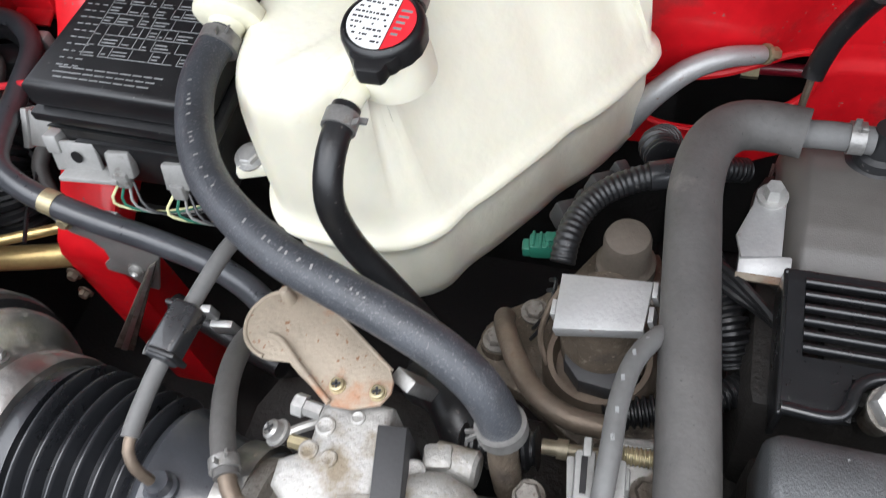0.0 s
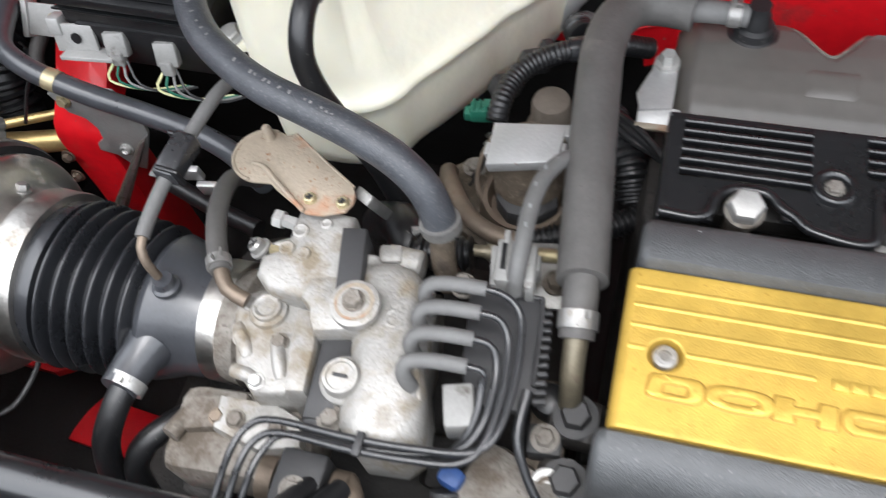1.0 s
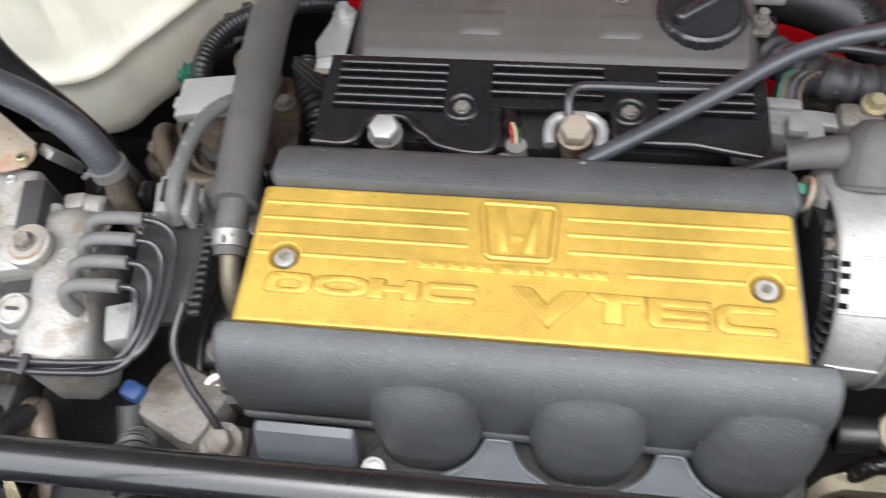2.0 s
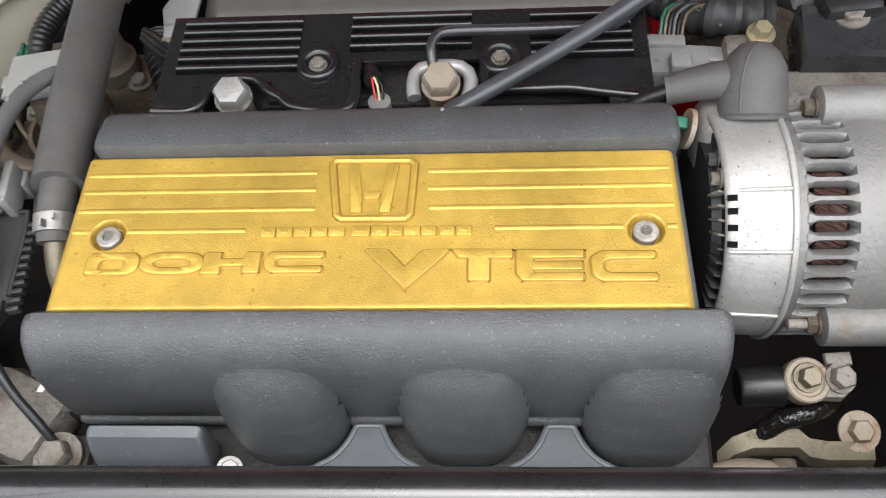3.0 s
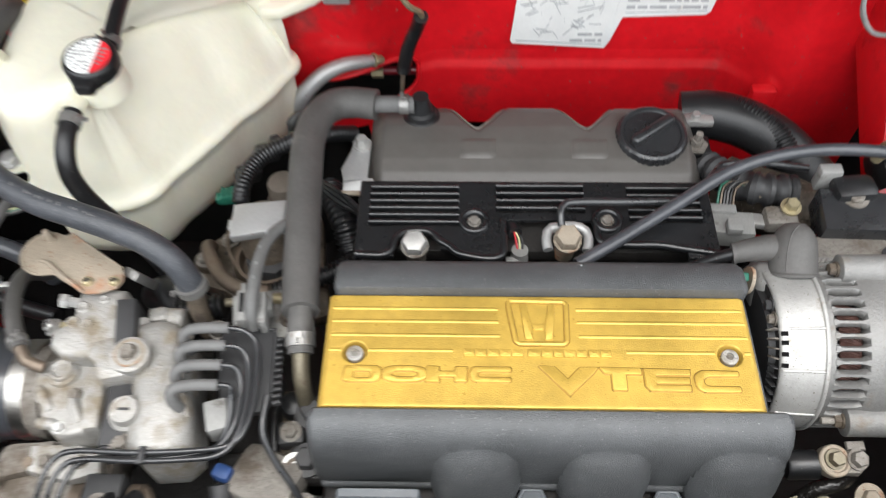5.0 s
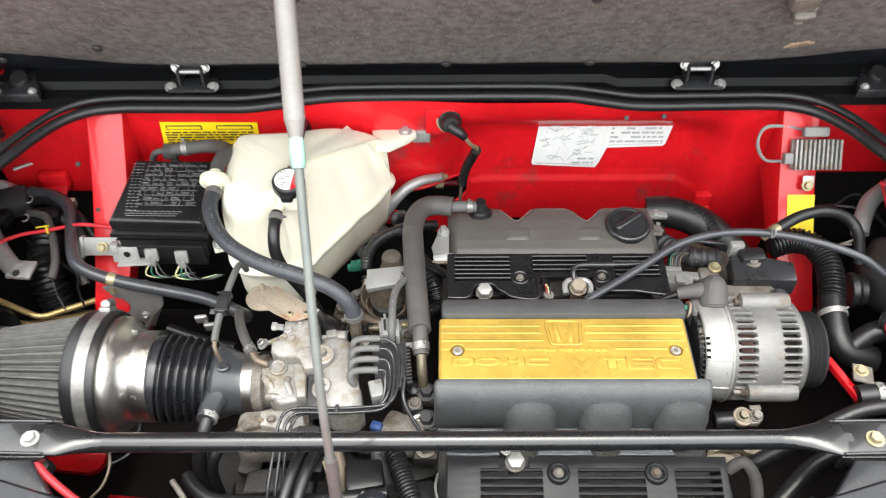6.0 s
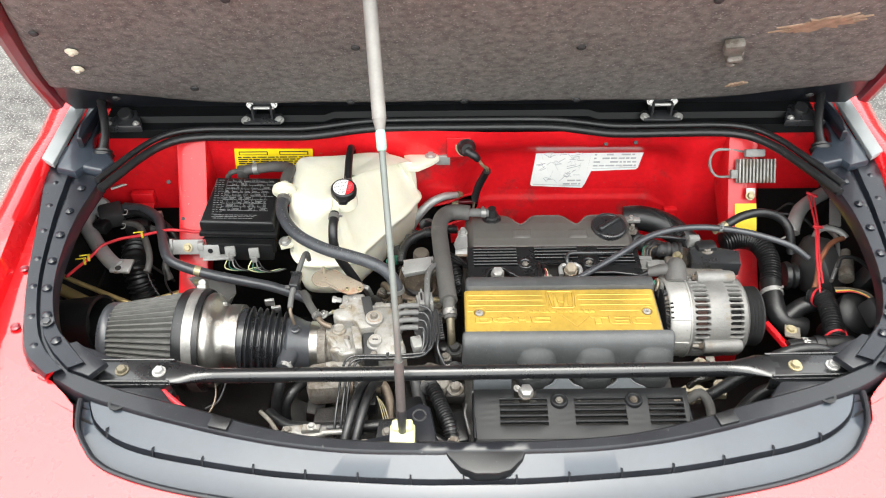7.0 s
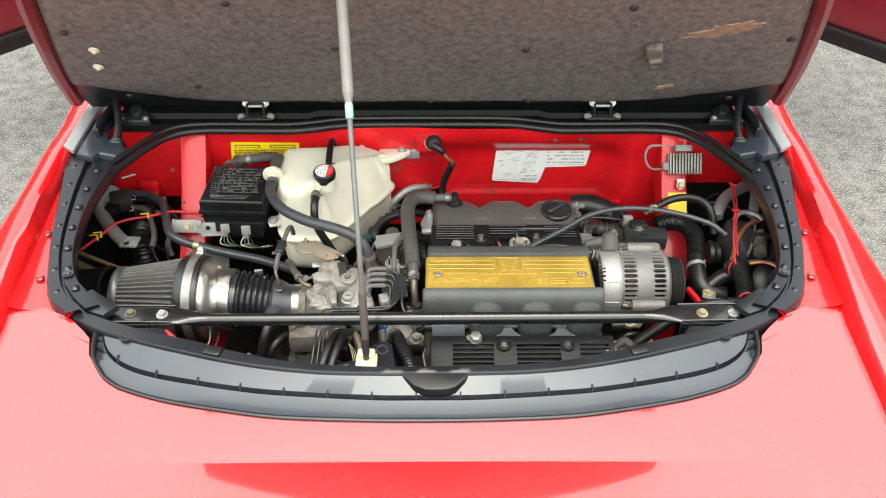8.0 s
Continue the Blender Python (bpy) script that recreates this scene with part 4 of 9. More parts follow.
WALL_Y = [(0.872, -0.0640), (0.864, -0.0705), (0.852, -0.0750), (0.836, -0.0775), (0.808, -0.0782), (0.802, -0.0765), (0.797, -0.0715), (0.796, -0.030)]
CROWN_Y = [(0.872, -0.0560), (0.860, -0.0700), (0.853, -0.0775), (0.846, -0.0828), (0.836, -0.0880), (0.820, -0.0935), (0.802, -0.0975), (0.786, -0.0985), (0.770, -0.0960), (0.756, -0.0890), (0.745, -0.0780)]
WIDE = [(0.872, 0.0400), (0.815, 0.0390), (0.790, 0.0365), (0.770, 0.0330), (0.745, 0.0270)]
for cx in (0.1140, 0.2113, 0.3085):
    rows, keep = [], []
    for j in range(46):
        z = 0.868 - 0.123 * j / 45
        row, flag = [], []
        for k in range(53):
            x = cx - 0.047 + 0.094 * k / 52
            u = min(1.0, abs(x - cx) / graded(WIDE, z))
            a, c = graded(WALL_Y, z) + 0.0004, graded(CROWN_Y, z) + 0.046 * (1 - (1 - u ** 3.4) ** 0.4)
            h = max(0.0035 - abs(a - c), 0.0) / 0.0035
            row.append((x, min(a, c) - h * h * 0.0035 / 4, z))
            flag.append(min(a, c) - h * h * 0.0035 / 4 < a - 0.0001)
        rows.append(row)
        keep.append(flag)
    b = sheet(rows)
    b.verts.ensure_lookup_table()
    flags = {(round(p[0], 5), round(p[2], 5)): f for r, q in zip(rows, keep) for p, f in zip(r, q)}
    bmesh.ops.delete(b, geom=[v for v in b.verts if not flags[(round(v.co.x, 5), round(v.co.z, 5))]], context="VERTS")
    part("runner", b, CRINKLE, mani, "rounded intake runner", 80)
part("lower_lip", box((0.165, -0.0735, 0.7965), (0.345, 0.012, 0.010), 0.004, (0, 0, 0), None, 3), CRINKLE, mani, "lower lip of the plenum")


def plate_z(x, y):
    """Height of the gold plate: rolled ends, two screw pockets."""
    e = min(x + 0.0045, 0.3270 - x)
    z = 0.8688 - (0.0065 - math.sqrt(max(0.0, 0.0065 ** 2 - (0.0065 - e) ** 2)) if e < 0.0065 else 0.0)
    f = min(y + 0.0440, 0.0530 - y)
    z -= 0.0018 - math.sqrt(max(0.0, 0.0018 ** 2 - (0.0018 - f) ** 2)) if f < 0.0018 else 0.0
    for sx in (0.0205, 0.3065):
        r = math.hypot(x - sx, y - 0.0012)
        k = max(0.0, min(1.0, (0.0098 - r) / 0.0022))
        z -= 0.0058 * k * k * (3 - 2 * k)
    return z


px = sorted({round(-0.0045 + 0.3315 * k / 84, 5) for k in range(85)} | {round(c + d * 0.0008, 5) for c in (0.0205, 0.3065) for d in range(-14, 15)} | {round(c + s_ * d * 0.0007, 5) for c, s_ in ((-0.0045, 1), (0.3270, -1)) for d in range(10)})
py = sorted({round(-0.0440 + 0.0970 * k / 60, 5) for k in range(61)} | {round(0.0012 + d * 0.0008, 5) for d in range(-14, 15)} | {-0.0435, -0.0430, 0.0525, 0.0520})
rows = [[(x, y, plate_z(x, y)) for x in px] for y in py]
g = sheet(rows)
rim_e = [e for e in g.edges if e.is_boundary]
down = bmesh.ops.extrude_edge_only(g, edges=rim_e)
for v in down["geom"]:
    if isinstance(v, bmesh.types.BMVert):
        v.co.z = 0.858
plate = part("cover_plate", g, GOLD, mani, "gold painted plate with raised lettering and ribs", 50)
for y, spans in ((0.0405, ((0.0005, 0.1305), (0.1925, 0.3225))), (0.0290, ((0.0005, 0.1310), (0.1925, 0.3225))), (0.0165, ((0.0005, 0.1320), (0.1935, 0.3225))), (0.0032, ((0.0005, 0.0100), (0.0310, 0.0955), (0.2285, 0.2950), (0.3175, 0.3225)))):
    for x0, x1 in spans:
        run = [x0 + (x1 - x0) * k / 24 for k in range(25)]
        b = sheet([[(x, y + dy, plate_z(x, y) + dz) for x in run] for dy, dz in ((-0.0020, -0.0003), (-0.0011, 0.00025), (-0.0003, 0.0005), (0.0003, 0.0005), (0.0011, 0.00025), (0.0020, -0.0003))])
        part("rib", b, GOLD, plate)
for x in (0.0205, 0.3065):
    s = part("screw", lathe([(0, 0.0066), (0.0046, 0.0066), (0.0056, 0.0056), (0.0056, 0.0032), (0.0034, 0.0030), (0.0034, 0)], (x, 0.0008, 0.8632), (0, 0, 1), 28), ALU, plate, "steel socket screw")
    part("socket", lathe([(0, 0.0029), (0.0004, 0.0029), (0.0004, 0)], (x, 0.0008, 0.8664), (0, 0, 1), 6), ALU_DIRTY, s)


def rounded(poly, r, n=4):
    """The outline with its corners rounded to r, or less where a side is short."""
    out = []
    for k, p in enumerate(poly):
        p, a, c = Vector(p), Vector(poly[k - 1]), Vector(poly[(k + 1) % len(poly)])
        rr = min(r, (a - p).length * 0.45, (c - p).length * 0.45)
        q0, q1 = p + (a - p).normalized() * rr, p + (c - p).normalized() * rr
        for j in range(n + 1):
            t = j / n
            out.append(tuple(q0 * (1 - t) ** 2 + p * 2 * t * (1 - t) + q1 * t * t))
    return out


def hollow_letter(outer, inner, z0, z1, soft=0.0006, n=56):
    """A raised closed letter with a counter: two loops round one middle."""
    mid = sum((Vector(p) for p in outer), Vector((0, 0))) / len(outer)

    def cast(loop, a):
        d, best = Vector((math.cos(a), math.sin(a))), 0.0
        for p, q in zip(loop, loop[1:] + loop[:1]):
            p, e = Vector(p) - mid, Vector(q) - Vector(p)
            den = d.x * e.y - d.y * e.x
            if abs(den) > 1e-12:
                t, u = (p.x * e.y - p.y * e.x) / den, (p.x * d.y - p.y * d.x) / den
                if t > 0 and -1e-6 <= u <= 1 + 1e-6:
                    best = max(best, t)
        return best
    rows_ = []
    for loop, grow, z in ((outer, 0, z0), (outer, 0, z1 - soft), (outer, -soft * 0.4, z1 - soft * 0.3), (outer, -soft, z1), (inner, soft, z1), (inner, soft * 0.4, z1 - soft * 0.3), (inner, 0, z1 - soft), (inner, 0, z0)):
        row = []
        for k in range(n):
            a = 2 * math.pi * k / n
            r = cast(loop, a) + grow
            row.append((mid.x + r * math.cos(a), mid.y + r * math.sin(a), z))
        rows_.append(row)
    return sheet(rows_, closed=True)


def oval(cx, cy, a, b_, p=2.8, n=40):
    out = []
    for k in range(n):
        t = 2 * math.pi * k / n
        c, s_ = math.cos(t), math.sin(t)
        out.append((cx + a * math.copysign(abs(c) ** (2 / p), c), cy + b_ * math.copysign(abs(s_) ** (2 / p), s_)))
    return out


D_OUT = rounded([(0.0129, -0.0240), (0.0142, -0.0109), (0.0395, -0.0109), (0.0425, -0.0150), (0.0415, -0.0215), (0.0370, -0.0240)], 0.0035)
D_IN = rounded([(0.0203, -0.0212), (0.0210, -0.0150), (0.0335, -0.0150), (0.0345, -0.0180), (0.0335, -0.0212)], 0.0016)
SOLID = {
    "H": ([(0.0757, -0.0237), (0.0766, -0.0108), (0.0858, -0.0110), (0.0855, -0.0150), (0.0978, -0.0150), (0.0984, -0.0109), (0.1069, -0.0110), (0.1065, -0.0233), (0.0977, -0.0233), (0.0978, -0.0192), (0.0858, -0.0192), (0.0860, -0.0238)], 0.0005),
    "C": ([(0.1118, -0.0110), (0.1402, -0.0110), (0.1398, -0.0149), (0.1168, -0.0149), (0.1148, -0.0160), (0.1148, -0.0187), (0.1165, -0.0197), (0.1397, -0.0196), (0.1393, -0.0234), (0.1128, -0.0235), (0.1092, -0.0205), (0.1086, -0.0150)], 0.0022),
    "V": ([(0.1608, -0.0097), (0.1727, -0.0101), (0.1822, -0.0208), (0.1918, -0.0106), (0.2052, -0.0104), (0.2018, -0.0150), (0.1830, -0.0338)], 0.0006),
    "T": ([(0.2066, -0.0104), (0.2375, -0.0109), (0.2373, -0.0158), (0.2256, -0.0157), (0.2255, -0.0290), (0.2150, -0.0289), (0.2149, -0.0155), (0.2098, -0.0154)], 0.0004),
    "E": ([(0.2395, -0.0109), (0.2738, -0.0115), (0.2735, -0.0159), (0.2480, -0.0161), (0.2480, -0.0180), (0.2728, -0.0181), (0.2724, -0.0229), (0.2478, -0.0228), (0.2478, -0.0244), (0.2730, -0.0245), (0.2726, -0.0292), (0.2425, -0.0290), (0.2393, -0.0250)], 0.0010),
    "C2": ([(0.2822, -0.0120), (0.3098, -0.0124), (0.3094, -0.0167), (0.2860, -0.0169), (0.2830, -0.0190), (0.2830, -0.0228), (0.2858, -0.0249), (0.3096, -0.0250), (0.3092, -0.0297), (0.2815, -0.0296), (0.2772, -0.0262), (0.2766, -0.0160)], 0.0026),
}
for key, (poly, r) in SOLID.items():
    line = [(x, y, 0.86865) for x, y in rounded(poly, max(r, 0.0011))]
    part("letter_seat", tube([*line, line[0]], 0.0007, 6, 0.0015, flat=1.7), GOLD_DARKER, plate, "darker gold line round the letter", 60)
    part("lettering", prism(rounded(poly, max(r, 0.0008)), 0.8680, 0.8705, 0.0007, None, None, 3), GOLD, plate, "raised letter", 40)
for outer, inner in ((D_OUT, D_IN), (oval(0.0597, -0.0173, 0.0170, 0.0066), oval(0.0597, -0.0173, 0.0100, 0.0028))):
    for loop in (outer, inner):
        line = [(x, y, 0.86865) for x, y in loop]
        part("letter_seat", tube([*line, line[0]], 0.0007, 6, 0.0015, flat=1.7), GOLD_DARKER, plate, "darker gold line round the letter", 60)
    part("lettering", hollow_letter(outer, inner, 0.8680, 0.8705), GOLD, plate, "raised letter", 40)
# a row of plain raised blocks for the small line above
for x0, ws in ((0.1042, (0.0082, 0.0088, 0.0090, 0.0086, 0.0088)), (0.1532, (0.0098, 0.0088, 0.0074, 0.0088, 0.0080)), (0.1994, (0.0084, 0.0084))):
    x = x0
    for w in ws:
        b = prism(rounded([(x, -0.0018), (x + w, -0.0018), (x + w, 0.0044), (x, 0.0044)], 0.0012), 0.8682, 0.8703, 0.0005)
        prism(rounded([(x + w * 0.28, 0.0003), (x + w * 0.72, 0.0003), (x + w * 0.72, 0.0023), (x + w * 0.28, 0.0023)], 0.0006), 0.8701, 0.87065, 0.0003, None, b)
        part("raised_bar", b, GOLD, plate)
        x += w + 0.0005
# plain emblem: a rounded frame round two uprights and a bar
fr = rounded([(0.1385, 0.0478), (0.1850, 0.0470), (0.1835, 0.0092), (0.1445, 0.0094)], 0.0045, 5)
for r_, z_, mat in ((0.0024, 0.8684, GOLD_DARKER), (0.0019, 0.8690, GOLD)):
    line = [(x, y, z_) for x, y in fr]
    part("emblem_frame", tube([*line, line[0]], r_, 8, 0.002, flat=1.1), mat, plate, "" if mat is GOLD else "darker gold line round the emblem")
for s_ in (-1, 1):
    part("emblem_bar", prism(rounded([(0.1622 + s_ * a_, y) for a_, y in ((0.0046, 0.0128), (0.0108, 0.0130), (0.0140, 0.0448), (0.0088, 0.0448), (0.0052, 0.0262))], 0.0008), 0.8682, 0.8702, 0.0006), GOLD, plate)
part("emblem_bar", prism(rounded([(0.1565, 0.0268), (0.1680, 0.0268), (0.1660, 0.0216), (0.1585, 0.0216)], 0.0008), 0.8682, 0.8702, 0.0006), GOLD, plate)
# chipped paint flecks on the plenum
rnd = random.Random(9)
for k in range(26):
    front = rnd.random() < 0.45
    x = rnd.uniform(0.03, 0.33) if front else rnd.choice([rnd.uniform(0.19, 0.33), rnd.uniform(0.02, 0.33)])
    y = rnd.uniform(-0.064, -0.053) if front else rnd.uniform(0.060, 0.080)
    z = 0.8763 if front else 0.8756 - 0.085 * max(0, y - 0.06)
    r = rnd.choice([0.0004, 0.0005, 0.0007, 0.0012])
    part("paint_chip", lathe([(0, r), (0.0003, r * 0.8), (0.0003, 0)], (x, y, z), (0, 0, 1), 7, None, lambda a, h, q=k: 1 + 0.5 * math.sin(3 * a + q) * math.cos(5 * a)), INK_WHITE, body)

# bracket box beside the plenum's foot
relay = thing("relay_cover", (0.03, -0.108, 0.77), "dark grey rectangular plastic cover", "cover")
part("cover", prism([(-0.086, 0.780), (-0.0855, 0.812), (-0.088, 0.8185), (-0.094, 0.8180), (-0.1010, 0.8070), (-0.1050, 0.7960), (-0.1055, 0.780)], 0.008, 0.072, 0.0035, ALONG_X, None, 3), SLATE, relay)
part("rim", tube([(0.006, -0.1075, 0.790), (0.040, -0.1090, 0.7905), (0.074, -0.1075, 0.790)], 0.0025, 10), SLATE, relay, "moulded lower rim")
part("screw", bolt((0.082, -0.104, 0.793), (0.3, 0, 1), 0.005, 0.004), STEEL, relay)

# ---- coil covers ----
def coil_cover(name, y0, y1, z0, slope, groups, bolts, notch, label, flip=1):
    c = thing(name, (0.17, (y0 + y1) / 2, z0 - 0.02), label, "coil cover", "coil covers")
    zf = lambda x, y: z0 + slope * (y - y0)
    xs, ys = {0.007, 0.060, 0.1, 0.135, 0.2, 0.3, 0.327 if y0 > 0 else 0.352}, {y0, y1}
    slots = []
    for gx0, gx1, gy0, gy1, n in groups:
        pitch = (gy1 - gy0) / n
        for k in range(n):
            ya = gy0 + k * pitch
            slots.append((gx0, gx1, ya, ya + pitch * 0.52))
            xs |= {gx0, gx1}
            ys |= {ya, ya + pitch * 0.52}
    for nx0, nx1, ny0, ny1 in notch:
        xs |= {nx0, nx1}
        ys |= {ny0, ny1}

    def hole(x, y):
        return any(a < x < b_ and c_ < y < d for a, b_, c_, d in slots) or any(a < x < b_ and c_ < y < d for a, b_, c_, d in notch)

    xs = sorted(xs)
    ys = sorted(ys)
    xs = [x for k, x in enumerate(xs) if k == 0 or x - xs[k - 1] > 1e-5]
    ys = [y for k, y in enumerate(ys) if k == 0 or y - ys[k - 1] > 1e-5]
    shell = part("shell", holed(xs, ys, hole, zf, 0.004, 0.0009), COIL_GLOSS if y0 > 0 else COVER_BLACK, c, "satin black ventilated shell")
    for a, b_, c_, d in slots:
        part("slat", tube([(a, d + 0.0012, zf(0, d) + 0.0004), (b_, d + 0.0012, zf(0, d) + 0.0004)], 0.0020, 10, 0.2), COIL_GLOSS if y0 > 0 else COVER_BLACK, shell)
    lo, hi = min(y0, y1), max(y0, y1)
    xe = xs[-1]
    for (xa, ya), (xb, yb) in (((0.007, lo), (0.007, hi)), ((xe, lo), (xe, hi)), ((0.007, hi if flip > 0 else lo), (xe, hi if flip > 0 else lo))):
        part("skirt", box(((xa + xb) / 2, (ya + yb) / 2, zf(0, (ya + yb) / 2) - 0.016), (abs(xb - xa) + 0.004, abs(yb - ya) + 0.004, 0.030), 0.0019, (0, 0, 0), None, 3), COIL_GLOSS if y0 > 0 else COVER_BLACK, c)
    for x, y in bolts:
        part("bolt_seat", lathe([(-0.003, 0.0145), (0.0015, 0.0140), (0.0032, 0.0125), (0.0034, 0.0110), (0.0022, 0.0092), (0.0002, 0.0082), (0.0, 0)], (x, y, zf(x, y) + 0.001), (0, 0, 1), 32), COIL_GLOSS if y0 > 0 else COVER_BLACK, c, "", 60)
        part("bolt", bolt((x, y, zf(x, y)), (0, 0, 1), 0.0052, 0.004, 1.3), ALU_DIRTY, c, "dull steel hex bolt")
    part("coil_pack", box((0.17, (lo + hi) / 2 + 0.008 * flip, z0 - 0.026), (0.28, hi - lo - 0.02, 0.016), 0.003), WASH, c)
    return c


front_cover = coil_cover("coil_cover", 0.118, 0.202, 0.824, 0.02,
    [(0.016, 0.098, 0.150, 0.198, 6), (0.132, 0.213, 0.166, 0.200, 4), (0.252, 0.318, 0.156, 0.198, 5)],
    [(0.112, 0.155), (0.232, 0.157)],
    [(0.040, 0.082, 0.118, 0.142), (0.138, 0.222, 0.118, 0.158), (0.222, 0.30, 0.118, 0.130), (0.082, 0.10, 0.118, 0.126)],
    "satin black ventilated coil cover behind the manifold")
for pts in ([(0.007, 0.119), (0.030, 0.118), (0.038, 0.124), (0.042, 0.136), (0.050, 0.143), (0.061, 0.145), (0.073, 0.143), (0.081, 0.134), (0.090, 0.128), (0.102, 0.119), (0.135, 0.118), (0.138, 0.158)],
            [(0.222, 0.156), (0.224, 0.134), (0.250, 0.131), (0.275, 0.131), (0.297, 0.127), (0.326, 0.122)]):
    part("rolled_edge", tube([(x, y, 0.8252) for x, y in pts], 0.0034, 12, 0.003), COIL_GLOSS, front_cover)
rear_cover = coil_cover("coil_cover", -0.212, -0.130, 0.806, 0.26,
    [(0.048, 0.124, -0.190, -0.143, 5), (0.168, 0.250, -0.190, -0.143, 5), (0.287, 0.343, -0.190, -0.143, 5)],
    [(0.144, -0.150), (0.264, -0.150)], [(0.072, 0.108, -0.150, -0.130)],
    "satin black ventilated coil cover below the brace", -1)
settle(front_cover, 0.001, -0.003, 0.010)
# grey tongues of the cover between the intake runners
for x in (0.1580, 0.2632):
    half = [(-0.1120, 0.0375), (-0.1085, 0.0360), (-0.1035, 0.0315), (-0.0990, 0.0230), (-0.0940, 0.0172), (-0.0880, 0.0130), (-0.0822, 0.0102), (-0.0795, 0.0080)]
    tongue = part("tongue", prism([(x - w, y) for y, w in half] + [(x + w, y) for y, w in reversed(half)], 0.782, 0.7955, 0.003, None, None, 3), SLATE, rear_cover, "slate grey tongue between the runners")
    edge = [(x - w + 0.0022, y, 0.7952) for y, w in half[1:]] + [(x + w - 0.0022, y, 0.7952) for y, w in reversed(half[1:])]
    part("rolled_edge", tube(edge, 0.0018, 8, 0.004), SLATE, tongue)


def big_bolt(x, y, z, name, label, collar=None, tilt=(0, -0.25, 1)):
    t = thing(name, (x, y, z - 0.02), label, "bolt")
    part("shank", lathe([(-0.03, 0.009), (0.0, 0.0095), (0.001, 0.0125), (0.004, 0.0125)], Vector((x, y, z - 0.012)), tilt, 20), ALU_DIRTY if not collar else RUST, t)
    part("head", lathe([(0.0, 0.0118), (0.008, 0.0118), (0.0105, 0.0100), (0.0112, 0.005), (0.0112, 0)], Vector((x, y, z - 0.009)), tilt, 6), STEEL if not collar else RUST, t, "large hex head")
    if collar:
        part("collar", tube([(x - 0.017, y - 0.008, z - 0.014), (x - 0.018, y + 0.003, z - 0.012), (x - 0.013, y + 0.013, z - 0.010), (x + 0.012, y + 0.014, z - 0.010), (x + 0.019, y + 0.004, z - 0.012), (x + 0.017, y - 0.009, z - 0.014)], 0.0046, 12), SHIELD, t, "pale metal collar")


big_bolt(0.060, 0.1265, 0.844, "plug_bolt", "large zinc-plated hex bolt in the coil cover notch")
big_bolt(0.195, 0.130, 0.849, "banjo_bolt", "rusty banjo bolt with a pale split collar", True)
big_bolt(0.091, -0.138, 0.838, "plug_bolt", "large brass-coloured hex bolt below the brace")

conn = thing("sensor_plug", (0.153, 0.128, 0.80), "small grey plug with red and green wires", "connector")
b = lathe([(0, 0.0085), (0.012, 0.0085), (0.014, 0.0075), (0.024, 0.0075), (0.024, 0)], (0.154, 0.128, 0.802), (0, 0, 1), 18)
box((0.147, 0.122, 0.812), (0.012, 0.006, 0.018), 0.002, (0, 0, 0), b)
part("plug", b, GREY_PLASTIC, conn)
for k, m in ((-1, RED_PLASTIC), (0, CLIP), (1, RUBBER)):
    part("wire", tube([(0.154 + 0.002 * k, 0.128, 0.824), (0.153 + 0.003 * k, 0.136, 0.832), (0.148, 0.148, 0.832)], 0.0008, 6), m, conn)
part("sleeve", tube([(0.150, 0.142, 0.831), (0.145, 0.156, 0.826), (0.140, 0.165, 0.815)], (0.0065, 0.0055), 14), RUBBER, conn)

# ---- front valve cover ----
vc = thing("valve_cover", (0.18, 0.27, 0.74), "aged charcoal valve cover with three domes along its back", "valve cover")
CREST = [(0.345, 0.768), (0.334, 0.789), (0.329, 0.8010), (0.322, 0.8085), (0.312, 0.8125), (0.290, 0.8150), (0.268, 0.8140), (0.250, 0.8110), (0.236, 0.8060), (0.224, 0.7990), (0.214, 0.7890), (0.206, 0.7760), (0.198, 0.758)]
NOTCHES = (0.1165, 0.2285)


def crest_z(x, y):
    """Height of the valve cover: a rolled front, domes at the back with notches between."""
    z = graded([(a, b) for a, b in CREST], y)
    back = 0.330
    for xc in NOTCHES:
        back = min(back, 0.2905 + 1.45 * max(0.0, math.hypot(x - xc, 0.006) - 0.006))
    e = y - back
    if e > -0.007:
        z -= 0.55 * min(e + 0.007, 0.007)
    if e > 0:
        z -= min(3.2 * e, 0.040)
    z -= 9 * max(0.0, 0.022 - x) ** 1.5 + 11 * max(0.0, x - 0.326) ** 1.5
    return max(z, 0.752)


rows = []
for j in range(72):
    y = 0.345 - 0.147 * j / 71
    rows.append([(x, y, crest_z(x, y)) for x in [0.006 + 0.344 * k / 172 for k in range(173)]])
cover = part("cover", sheet(rows, thick=0.02), CRINKLE_BROWN, vc, "aged charcoal casting with a rolled front", 70)
